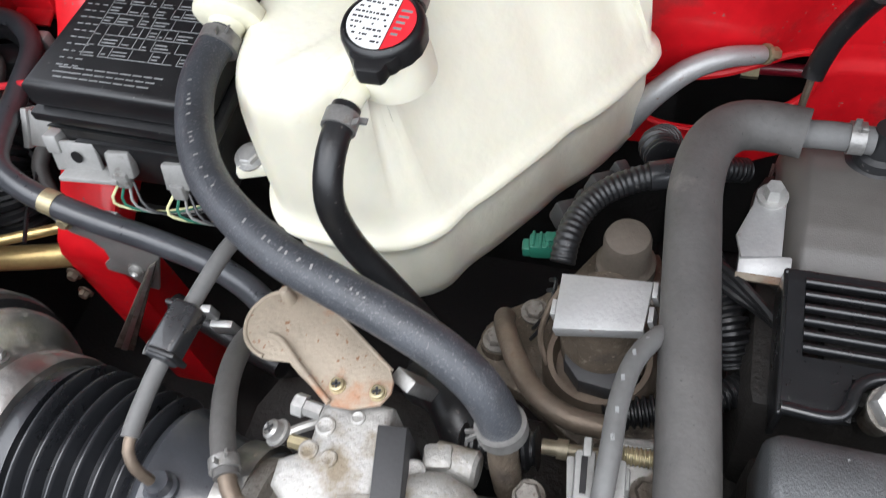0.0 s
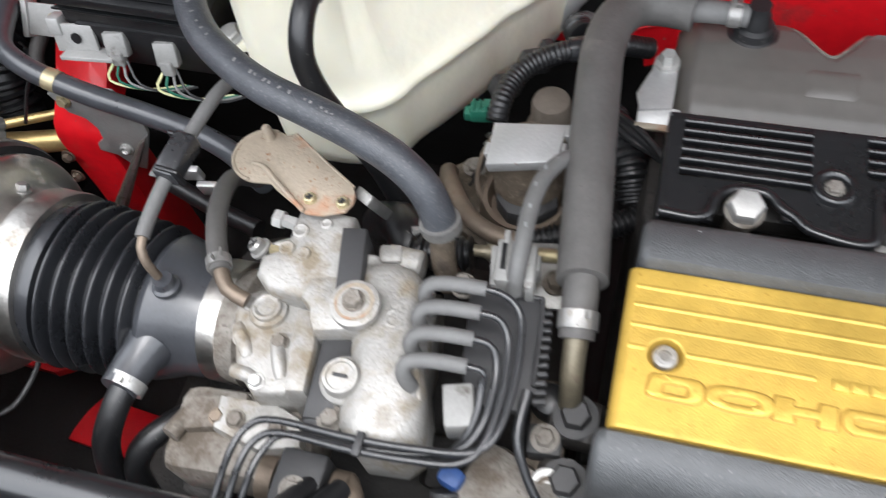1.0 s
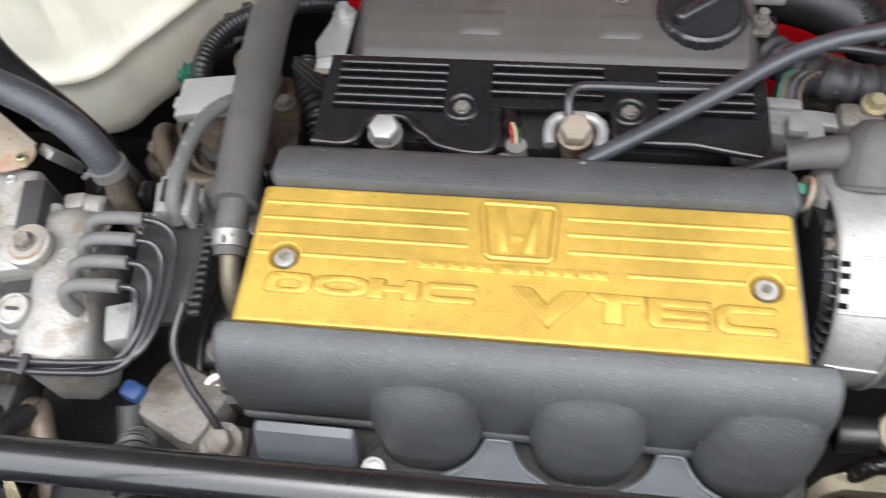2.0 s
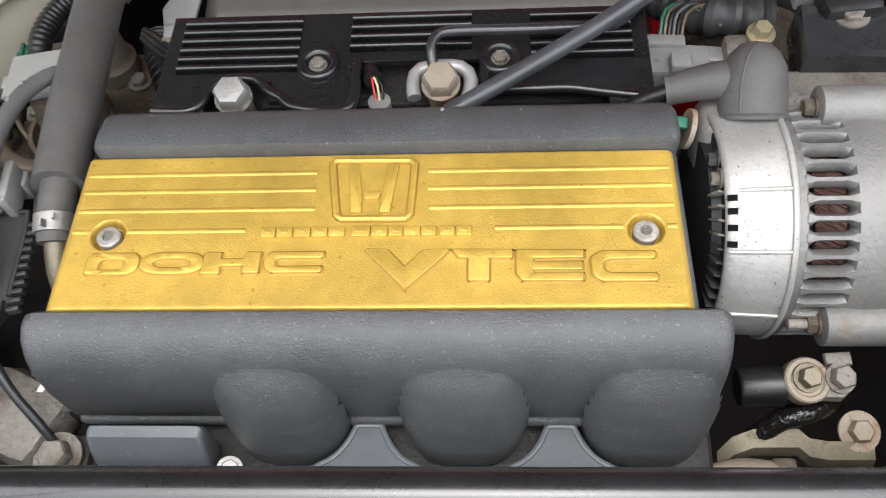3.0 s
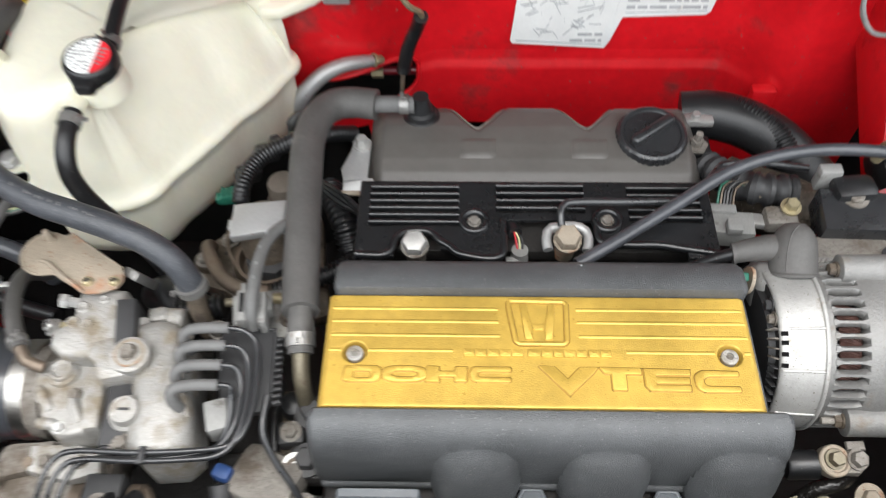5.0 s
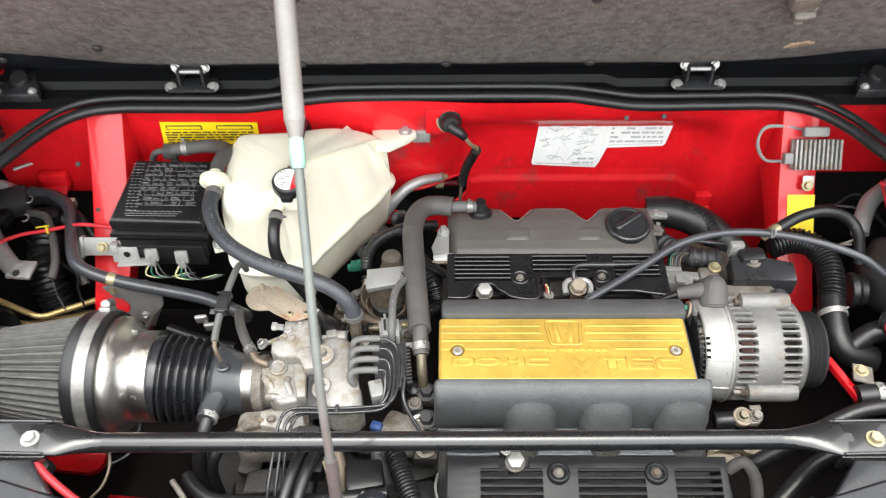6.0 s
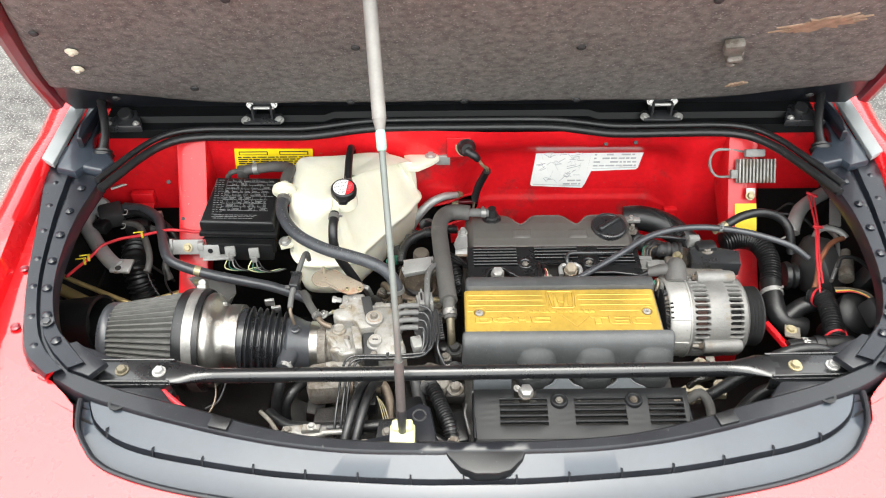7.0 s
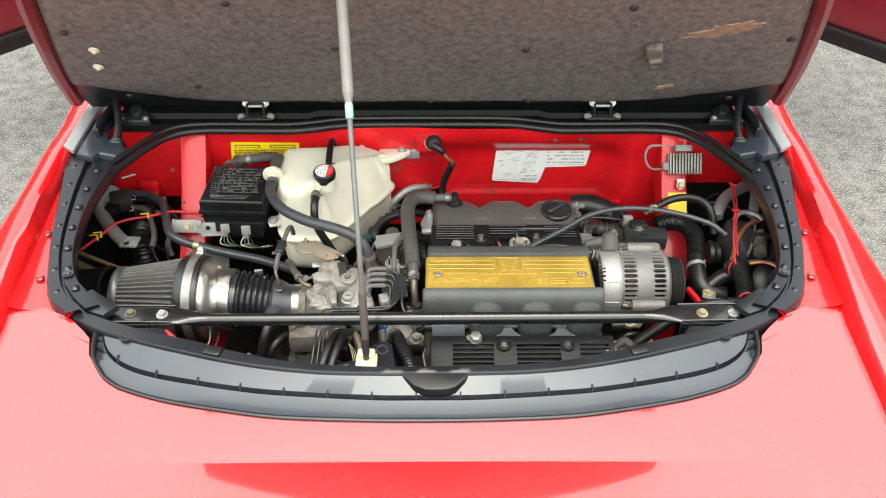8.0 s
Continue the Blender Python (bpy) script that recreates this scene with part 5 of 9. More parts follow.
for xc in NOTCHES:
    rim = [(xc + d, 0.2905 + 1.45 * max(0.0, math.hypot(d, 0.006) - 0.006)) for d in [-0.0285 + 0.003 * k for k in range(20)]]
    # Thin paler tube along the rim of each notch.
    part("dome_edge", tube([(x, y - 0.0005, crest_z(x, y - 0.001) + 0.0002) for x, y in rim], 0.0013, 8, 0.003), ALU_DIRTY, cover, "thin aluminium-toned edge of the notch")
    part("notch_bolt", bolt((xc, 0.310, 0.768), (0, 0, 1), 0.006, 0.012), BLACK, vc)
    part("pad", sheet([[(x, y, crest_z(x, y) + (0.0020 if 0 < a < 8 and 0 < c_ < 6 else -0.0004)) for a, x in enumerate([xc + 0.0005 + 0.0048 * q for q in range(-4, 5)])] for c_, y in enumerate([0.2490 + 0.0042 * q for q in range(7)])]), CRINKLE_BROWN, cover, "slightly raised pad", 60)
part("filler_neck", lathe([(-0.030, 0.0355), (0.004, 0.0345), (0.006, 0.0330), (0.006, 0)], (0.292, 0.279, 0.800), (0, -0.06, 1), 40), CRINKLE_BROWN, vc, "cast filler neck")
part("oil_cap", lathe([(0, 0.0335), (0.001, 0.0352), (0.009, 0.0355), (0.0125, 0.0345), (0.0140, 0.0320), (0.0135, 0.0290), (0.0120, 0.0280), (0.0130, 0.0200), (0.0135, 0)], (0.292, 0.2786, 0.8065), (0, -0.06, 1), 144, None, lambda a, h: 1 + (0.022 if math.sin(36 * a) > 0 and h < 0.010 else 0)), BLACK_SATIN, vc, "black knurled oil filler cap")
part("cap_grip", box((0.292, 0.278, 0.8225), (0.056, 0.012, 0.012), 0.005, (3, 0, 38), None, 3), BLACK_SATIN, vc)
part("outlet", lathe([(0, 0.019), (0.012, 0.019), (0.014, 0.0155), (0.020, 0.0145), (0.022, 0.0110), (0.030, 0.0100), (0.034, 0.008), (0.040, 0.008), (0.040, 0)], (0.059, 0.305, 0.802), (0, 0, 1), 24), RUBBER, vc, "rubber-sealed breather outlet")
for x, y, m in ((0.347, 0.311, STEEL),):
    b = box((x, y, 0.803), (0.03, 0.014, 0.008), 0.002)
    bolt((x - 0.004, y, 0.806), (0, 0, 1), 0.005, 0.006, bm=b)
    part("bracket", b, m, vc)
part("stud_seat", box((0.338, 0.275, 0.800), (0.030, 0.024, 0.012), 0.003), BLACK, vc)
part("stud", lathe([(0, 0.012), (0.003, 0.012), (0.003, 0.006), (0.010, 0.006), (0.010, 0.004), (0.018, 0.004), (0.018, 0)], (0.338, 0.273, 0.805), (0, 0, 1), 6), ALU_DIRTY, vc)


# bright bracket at the cover's end
bk = thing("lifting_bracket", (-0.008, 0.25, 0.77), "flaking white-plated steel bracket with a bolt", "bracket")
part("plate", prism([(-0.022, 0.246), (-0.014, 0.270), (-0.012, 0.284), (0.006, 0.284), (0.005, 0.234), (-0.018, 0.230)], 0.793, 0.7965, 0.001), SHIELD, bk, "flaking plated steel")
part("foot", box((-0.004, 0.229, 0.791), (0.030, 0.014, 0.004), 0.001, (25, 0, 0)), SHIELD, bk)
part("rusty_lip", box((-0.004, 0.222, 0.787), (0.032, 0.005, 0.006), 0.001, (25, 0, 0)), RUST, bk)
part("bolt", bolt((-0.003, 0.277, 0.7965), (0, 0, 1), 0.0065, 0.010), STEEL, bk)

settle(bk, 0.003, -0.010, 0.014)

# ---- grey breather hose ----
br = thing("breather_hose", (-0.035, 0.15, 0.80), "thick grey insulated breather hose", "hose")
part("hose", tube([(0.014, 0.303, 0.832), (-0.008, 0.306, 0.832), (-0.028, 0.301, 0.834), (-0.042, 0.280, 0.838), (-0.047, 0.245, 0.842), (-0.045, 0.205, 0.845), (-0.041, 0.155, 0.846), (-0.036, 0.10, 0.847), (-0.031, 0.050, 0.846)], 0.0158, 28), HOSE, br, "thick grey foam sleeve")
part("inner_hose", tube([(0.010, 0.303, 0.832), (0.030, 0.303, 0.833), (0.052, 0.303, 0.832)], 0.0088, 18), HOSE_PALE, br)
part("clamp", band((0.042, 0.303, 0.833), (1, 0, 0), 0.0091, 0.009, turn=100), CLAMP, br)
part("lower_hose", tube([(-0.0312, 0.054, 0.846), (-0.030, 0.035, 0.843), (-0.0285, 0.016, 0.836)], 0.0108, 18), HOSE, br)
part("clamp", band((-0.0292, 0.026, 0.8405), (0.08, -0.9, -0.3), 0.0111, 0.011, turn=80), CLAMP, br)
part("pipe", tube([(-0.0285, 0.018, 0.836), (-0.028, 0.004, 0.826), (-0.027, -0.006, 0.808), (-0.027, -0.010, 0.77)], 0.0072, 14), BRONZE, br, "dull brass pipe")

# ---- coolant expansion tank ----
tank = thing("expansion_tank", (-0.21, 0.32, 0.69), "ivory plastic coolant expansion tank with a black cap", "coolant tank")
TC = Vector((-0.220, 0.312, 0))
t_out = [(-0.347, 0.370), (-0.3495, 0.34), (-0.348, 0.31), (-0.343, 0.255), (-0.333, 0.222), (-0.314, 0.203), (-0.286, 0.198), (-0.255, 0.198), (-0.226, 0.204), (-0.203, 0.221), (-0.186, 0.249), (-0.164, 0.283), (-0.142, 0.314), (-0.121, 0.343), (-0.102, 0.372), (-0.090, 0.394), (-0.087, 0.412), (-0.098, 0.429), (-0.125, 0.437), (-0.158, 0.435), (-0.195, 0.424), (-0.235, 0.410), (-0.280, 0.406), (-0.318, 0.403), (-0.338, 0.392), (-0.347, 0.370)]
fine = spline([(a, b, 0) for a, b in t_out], 0.003)
RN = 168
ring0 = [fine[round(k * (len(fine) - 1) / RN)] for k in range(RN)]
norm = []
for k in range(RN):
    tan = ring0[(k + 1) % RN] - ring0[k - 1]
    nn = Vector((-tan.y, tan.x, 0)).normalized()
    if nn.dot(TC - ring0[k]) < 0:
        nn = -nn
    norm.append(nn)
FLUTES = ((-0.193, 0.238, 0.020, 0.7), (-0.136, 0.322, 0.018, 0.7), (-0.098, 0.385, 0.014, 0.5))


def flute(x, y):
    """Depth, 0 to 1, of the hollow channels that run in from the flank."""
    f = 0.0
    for fx, fy, w, deep in FLUTES:
        d = (x - fx) * 0.60 + (y - fy) * 0.80  # across the channel
        run = -(x - fx) * 0.80 + (y - fy) * 0.60
        f += deep * math.exp(-(d / (w + 0.10 * max(0.0, run))) ** 2) * max(0.0, 1 - max(0.0, run) / 0.055)
    return min(1.0, f)


def ramp(u, w=0.035):
    """Zero below, u above, with a soft bend between."""
    return 0.0 if u < -w else (u if u > w else (u + w) ** 2 / (4 * w))


def tank_top(x, y):
    z = 0.917 - 0.34 * ramp(x + 0.20) - 0.05 * ramp(y - 0.37) - 0.006 * flute(x, y)
    return z + 0.004 * math.exp(-((x + 0.225) / 0.05) ** 2 - ((y - 0.25) / 0.05) ** 2)


rows = []
for inset, z in ((0.060, 0.690), (0.032, 0.691), (0.019, 0.695), (0.011, 0.704), (0.008, 0.722), (0.007, 0.765), (0.006, 0.7805), (0.003, 0.7830), (-0.0015, 0.7855), (-0.003, 0.7895), (-0.002, 0.7935), (0.002, 0.7965)):
    rows.append([(*(p + n * (inset + 0.004 * flute(p.x, p.y))).xy, z) for p, n in zip(ring0, norm)])
for frac, steep, soft in ((0.02, 0.0045, 0.006), (0.12, 0.0050, 0.010), (0.28, 0.0054, 0.016), (0.45, 0.0061, 0.023), (0.62, 0.0072, 0.032), (0.76, 0.0088, 0.041), (0.87, 0.0112, 0.050), (0.945, 0.0146, 0.058), (0.985, 0.0190, 0.066), (1.0, 0.0245, 0.074)):
    row = []
    for p, n in zip(ring0, norm):
        k = max(0.0, min(1.0, (-n.x * 0.8 + n.y * 0.6 - 0.42) / 0.55))
        k = k * k * (3 - 2 * k)
        side = steep + (soft - steep) * k + 0.006 * flute(p.x, p.y) * (1 - abs(2 * frac - 0.9)) * k
        q = p + n * side
        row.append((q.x, q.y, 0.797 + frac * (tank_top(q.x, q.y) - 0.797)))
    rows.append(row)
for lerp in (0.25, 0.5, 0.72, 0.9):
    row = []
    for p in [Vector(v) for v in rows[21]]:
        q = p.lerp(Vector((TC.x, TC.y, p.z)), lerp)
        row.append((q.x, q.y, tank_top(q.x, q.y)))
    rows.append(row)
b = sheet(rows, closed=True)
bmesh.ops.remove_doubles(b, verts=b.verts, dist=1e-5)
bmesh.ops.holes_fill(b, edges=[e for e in b.edges if e.is_boundary])
body = part("tank", b, TANK, tank, "ivory moulded tank with a raised seam", 70)
b = prism([(-0.120, 0.440), (-0.112, 0.398), (-0.090, 0.398), (-0.058, 0.420), (-0.046, 0.434), (-0.050, 0.449), (-0.085, 0.449)], 0.862, 0.876, 0.003)
part("mounting_ear", b, TANK, tank)
part("mounting_ear", prism([(-0.325, 0.236), (-0.356, 0.226), (-0.362, 0.240), (-0.354, 0.254), (-0.335, 0.262)], 0.806, 0.818, 0.003), TANK, tank)
part("mounting_ear", prism([(-0.335, 0.338), (-0.360, 0.330), (-0.362, 0.352), (-0.340, 0.362)], 0.850, 0.860, 0.003), TANK, tank)
for x, y, z in ((-0.064, 0.436, 0.876), (-0.349, 0.239, 0.818)):
    part("bolt", bolt((x, y, z), (0, -0.2, 1), 0.008, 0.006), STEEL, tank, "zinc flange bolt")
part("wall_bracket", box((-0.038, 0.444, 0.862), (0.030, 0.014, 0.024), 0.002), STEEL, tank)
CAP = axis_pose((-0.224, 0.246, 0.936), (0.02, -0.12, 1))
CAP = CAP @ pose(0, 0, 0, 0, 0, math.degrees(math.atan2(*(CAP.to_3x3().inverted() @ Vector((1, 0, 0))).yx)))
neck = lathe([(-0.030, 0.0245), (-0.016, 0.0240), (-0.010, 0.0232), (0.001, 0.0225), (0.001, 0)], (0, 0, 0), (0, 0, 1), 32)
neck.transform(CAP)
part("filler_neck", neck, TANK, tank)
capm = lathe([(-0.004, 0.0215), (-0.003, 0.0236), (0.006, 0.0240), (0.0095, 0.0238), (0.0120, 0.0226), (0.0128, 0.0210), (0.0122, 0.0202), (0.0122, 0)], (0, 0, 0), (0, 0, 1), 56, None, lambda a, h: 1 + (0.018 if math.sin(16 * a) > 0.5 and h < 0.007 else 0))
capm.transform(CAP)
cap = part("cap", capm, BLACK, tank, "black pressure cap")
wing = [(-0.0150, -0.019), (0.0150, -0.019), (0.0125, -0.0235), (0.0095, -0.0255), (0.0085, -0.0300), (0.0060, -0.0325), (-0.0060, -0.0325), (-0.0085, -0.0300), (-0.0095, -0.0255), (-0.0125, -0.0235)]
part("cap_wing", prism(wing, -0.003, 0.0095, 0.003, CAP), BLACK, cap)
part("cap_wing", prism([(0.012, 0.019), (-0.012, 0.019), (-0.0095, 0.027), (0.0095, 0.027)], -0.003, 0.0085, 0.003, CAP), BLACK, cap)
for sgn, mat in ((-1, WHITE_LABEL), (1, RED_INK)):
    pts = [(0.0195 * math.cos(radians(d)), 0.0195 * math.sin(radians(d))) for d in (range(72, 289, 8) if sgn < 0 else range(-70, 71, 7))]
    part("cap_label", prism(pts, 0.0123, 0.0127 if sgn < 0 else 0.01275, 0, CAP @ pose(0, 0, 0, 0, 0, -6)), mat, cap, "printed part of the cap label")
rnd = random.Random(5)
for k in range(9):
    y = 0.0150 - 0.0038 * k
    half = math.sqrt(max(0.0, 0.0185 ** 2 - y * y))
    x = -half + 0.001
    while x < 0.0035:
        w = rnd.uniform(0.0009, 0.0032)
        if rnd.random() < 0.85:
            part("print_bar", prism([(x, y), (min(x + w, 0.0045), y), (min(x + w, 0.0045), y + 0.0014), (x, y + 0.0014)], 0.0127, 0.01285, 0, CAP @ pose(0, 0, 0, 0, 0, -6)), INK, cap)
        x += w + 0.0008
for k in range(5):
    y = 0.0085 - 0.0042 * k
    part("print_bar", prism([(0.0085, y), (0.0150 - 0.0006 * k, y), (0.0150 - 0.0006 * k, y + 0.0016), (0.0085, y + 0.0016)], 0.01275, 0.0129, 0, CAP @ pose(0, 0, 0, 0, 0, -6)), INK_WHITE, cap)
part("overflow_pipe", tube([(-0.222, 0.266, 0.930), (-0.2205, 0.281, 0.929)], 0.005, 12), STEEL, tank)
part("overflow_hose", tube([(-0.2205, 0.277, 0.929), (-0.221, 0.305, 0.934), (-0.222, 0.345, 0.936), (-0.223, 0.385, 0.930), (-0.224, 0.412, 0.915), (-0.225, 0.430, 0.885)], 0.0074, 14), RUBBER, tank, "short black overflow hose")
part("clamp", band((-0.2205, 0.284, 0.929), (0, 1, 0.05), 0.0077, 0.008, turn=60), CLAMP, tank)
part("nipple", tube([(-0.240, 0.236, 0.908), (-0.240, 0.215, 0.914), (-0.241, 0.196, 0.913)], 0.0074, 16), TANK, tank)

outlet = thing("tank_hose", (-0.24, 0.15, 0.70), "black rubber hose from the tank's front outlet", "hose")
part("hose", tube([(-0.2405, 0.210, 0.9145), (-0.241, 0.196, 0.9125), (-0.2415, 0.182, 0.908), (-0.2415, 0.168, 0.896), (-0.2405, 0.162, 0.878), (-0.234, 0.160, 0.850), (-0.218, 0.158, 0.815), (-0.200, 0.155, 0.775), (-0.186, 0.152, 0.72)], 0.0086, 20), RUBBER, outlet)
part("clamp", band((-0.241, 0.2005, 0.913), (0.02, 1, 0.15), 0.0090, 0.010, turn=165), CLAMP, outlet)

# silver pipe behind the tank
sp = thing("coolant_pipe", (-0.05, 0.46, 0.66), "dull aluminium coolant pipe behind the tank", "pipe")
part("pipe", tube([(-0.120, 0.402, 0.690), (-0.106, 0.404, 0.716), (-0.0875, 0.408, 0.744), (-0.0625, 0.420, 0.7640), (-0.0380, 0.432, 0.7685), (-0.0165, 0.446, 0.7610)], (0.0115, 0.0080), 20), SHIELD, sp)
part("tip", lathe([(0, 0.0080), (0.010, 0.0074), (0.012, 0.0060), (0.012, 0)], (-0.0170, 0.4457, 0.7612), (0.8, 0.5, -0.3), 16), SHIELD, sp)
part("end_bolt", bolt((-0.0070, 0.4520, 0.7575), (0.8, 0.5, -0.35), 0.0058, 0.012), BRASS, sp, "greenish plated end bolt")
part("brake_line", tube([(-0.10, 0.508, 0.688), (0.0, 0.508, 0.690), (0.05, 0.505, 0.694)], 0.006, 10), RED_DARK, sp)
part("union", lathe([(0, 0.0085), (0.015, 0.0085), (0.015, 0)], (-0.018, 0.505, 0.690), (1, 0, 0), 6), BRASS, sp)

# ---- braided hose with its check valve ----
bh = thing("braided_hose", (-0.25, 0.16, 0.80), "dark grey braided vacuum hose with worn white print", "hose")
HB = [(-0.340, 0.258, 0.914), (-0.342, 0.236, 0.914), (-0.337, 0.210, 0.914), (-0.322, 0.178, 0.914), (-0.300, 0.149, 0.915), (-0.272, 0.127, 0.915), (-0.241, 0.110, 0.914), (-0.208, 0.099, 0.912), (-0.178, 0.090, 0.908), (-0.152, 0.082, 0.900), (-0.134, 0.075, 0.887), (-0.125, 0.070, 0.869), (-0.122, 0.067, 0.852)]
part("hose", tube(HB, 0.0110, 24, 0.004), HOSE_DARK, bh)
rnd = random.Random(3)
ln = spline([Vector(p) + Vector((0.0012, -0.0012, 0.0108)) for p in HB[2:9]], 0.0036)
for k in range(0, len(ln) - 1):
    if rnd.random() < 0.5:
        d = ln[k + 1] - ln[k]
        part("print_mark", box(ln[k], (0.0012, rnd.uniform(0.0016, 0.0030), 0.0006), 0, (0, 0, math.degrees(math.atan2(d.y, d.x)) + rnd.uniform(-20, 20))), GREY_PLASTIC, bh)
part("clamp", band((-0.1222, 0.0672, 0.857), (0.12, -0.12, -0.95), 0.0120, 0.0075, turn=200), CLAMP, bh)
part("check_valve", lathe([(0, 0.0095), (0.006, 0.0105), (0.010, 0.0115), (0.012, 0.021), (0.0135, 0.0225), (0.018, 0.023), (0.0225, 0.0225), (0.024, 0.021), (0.026, 0.0115), (0.034, 0.010), (0.034, 0)], (-0.3405, 0.256, 0.913), (-0.03, 0.93, 0.30), 32), IVORY, bh, "cream plastic check valve")
part("clamp", band((-0.3402, 0.252, 0.914), (0.05, 0.95, 0.15), 0.0118, 0.009, turn=120), CLAMP, bh)
part("upper_hose", tube([(-0.341, 0.282, 0.921), (-0.341, 0.305, 0.924), (-0.338, 0.330, 0.920), (-0.342, 0.355, 0.908), (-0.358, 0.376, 0.896), (-0.385, 0.388, 0.888), (-0.42, 0.392, 0.880), (-0.442, 0.393, 0.876)], 0.0108, 18), HOSE, bh)
part("clamp", band((-0.420, 0.392, 0.880), (1, 0, 0.15), 0.0110, 0.010, turn=80), CLAMP, bh)
b = box((-0.448, 0.393, 0.872), (0.024, 0.020, 0.022), 0.004)
tube([(-0.446, 0.393, 0.866), (-0.444, 0.392, 0.84)], 0.007, 12, 0.006, b)
part("tee", b, HOSE, bh)
part("thin_hose", tube([(-0.456, 0.393, 0.874), (-0.472, 0.394, 0.870), (-0.484, 0.397, 0.852), (-0.488, 0.40, 0.82)], 0.0055, 10), HOSE, bh)
part("pipe", tube([(-0.122, 0.067, 0.850), (-0.1215, 0.060, 0.832), (-0.120, 0.056, 0.80)], 0.0082, 14), OILY, bh, "grimy cast pipe stub")

# ---- fuse box ----
fb = thing("fuse_box", (-0.435, 0.295, 0.73), "black plastic fuse box with a printed lid", "fuse box")
FBM = Matrix.Translation((-0.435, 0.292, 0.862)) @ Matrix.Rotation(radians(2.5), 4, "X") @ Matrix.Rotation(radians(1.5), 4, "Y")
lidm = prism([(-0.070, -0.064), (0.070, -0.066), (0.066, 0.066), (-0.060, 0.066)], -0.026, 0.0, 0.006, FBM, None, 3)
prism([(-0.074, -0.069), (0.074, -0.071), (0.070, 0.068), (-0.064, 0.068)], -0.036, -0.026, 0.002, FBM, lidm)
fl = part("lid", lidm, BLACK, fb, "black lid with pale printed diagram")
b = prism([(-0.068, -0.062), (0.066, -0.064), (0.064, 0.064), (-0.058, 0.064)], -0.085, -0.036, 0.003, FBM)
prism([(-0.060, -0.066), (0.060, -0.066), (0.055, 0.05), (-0.05, 0.05)], -0.105, -0.060, 0.004, FBM, b)
part("case", b, BLACK, fb)
part("groove", prism([(-0.0715, -0.0665), (0.0715, -0.0685), (0.068, -0.060), (-0.066, -0.060)], -0.0455, -0.0425, 0.001, FBM), BLACK_GLOSS, fb)
rnd = random.Random(12)


def print_on_lid(x, y, w, h):
    part("print", prism([(x, y), (x + w, y), (x + w, y + h), (x, y + h)], 0.0, 0.0004, 0, FBM @ pose(0, 0, 0.0002)), INK_WHITE, fl)


for c in range(3):
    for k in range(17):
        print_on_lid(-0.060 + 0.0007 * k + 0.0065 * c, 0.055 - 0.0066 * k, rnd.uniform(0.0030, 0.0056), 0.0008)
for r in range(9):
    x = -0.036
    while x < 0.050:
        w = rnd.choice([0.006, 0.008, 0.011, 0.016])
        w = min(w, 0.060 - x)
        y, h = 0.050 - 0.0104 * r, 0.0094
        print_on_lid(x, y, w, 0.0005), print_on_lid(x, y, 0.0005, h)
        if rnd.random() < 0.75:
            for q in range(rnd.choice([1, 2])):
                print_on_lid(x + 0.0015, y + 0.0026 + 0.0030 * q, rnd.uniform(0.5, 0.9) * (w - 0.002), 0.0009)
        x += w + rnd.choice([0.0, 0.0, 0.003])
for r in range(3):
    x = -0.046
    while x < 0.03:
        w = rnd.uniform(0.004, 0.012)
        print_on_lid(x, -0.046 - 0.0045 * r, w, 0.0009)
        x += w + 0.0015
for x, z in ((-0.022, -0.074), (0.024, -0.078)):
    p = FBM @ Vector((x, -0.070, z))
    b = box(p, (0.020, 0.010, 0.022), 0.002, (-24, 0, 8))
    box(p + Vector((0, -0.007, -0.010)), (0.012, 0.008, 0.014), 0.002, (-10, 0, 0), b)
    part("connector", b, GREY_PLASTIC, fb, "pale grey plug under the box")
    for k in range(4):
        q = p + Vector((0.004 * (k - 1.5), -0.006, -0.014))
        part("wire", tube([q, q + Vector((0.006 * (k - 1), -0.012, -0.014)), q + Vector((0.02 + 0.004 * k, -0.004, -0.03)), q + Vector((0.05, 0.01, -0.035))], 0.0012, 6), (CLIP, GREEN, GREY_PLASTIC, RUBBER)[k], fb)
settle(fb, 0.002, 0.002, 0.019)
b = box((-0.560, 0.268, 0.758), (0.066, 0.004, 0.030), 0.001, (-38, 0, 0))
box((-0.590, 0.270, 0.756), (0.006, 0.016, 0.034), 0.001, (-38, 0, 0), b)
part("side_bracket", b, ZINC, fb, "zinc mounting bracket")
part("bolt", bolt((-0.556, 0.264, 0.760), (0, -0.78, 0.62), 0.0065, 0.005), BRASS, fb)
b = box((-0.500, 0.226, 0.786), (0.040, 0.004, 0.026), 0.001, (-18, 0, 4))
box((-0.487, 0.219, 0.775), (0.050, 0.018, 0.004), 0.001, (-12, 0, 4), b)
box((-0.516, 0.232, 0.795), (0.012, 0.016, 0.016), 0.002, (-18, 0, 4), b)
part("lower_bracket", b, ZINC, fb, "folded zinc bracket")
part("bracket_hole", lathe([(0, 0.0050), (0.0006, 0.0050), (0.0006, 0)], (-0.497, 0.2236, 0.788), (0, -0.95, 0.31), 16), BLACK, fb)
# bracket plate with bolt below
lp = thing("rail_bracket", (-0.52, 0.207, 0.65), "pale zinc bracket bolted to the frame rail", "bracket")
FRONT = Matrix(((1, 0, 0, 0), (0, 0, -1, 0.207), (0, 1, 0, 0), (0, 0, 0, 1)))
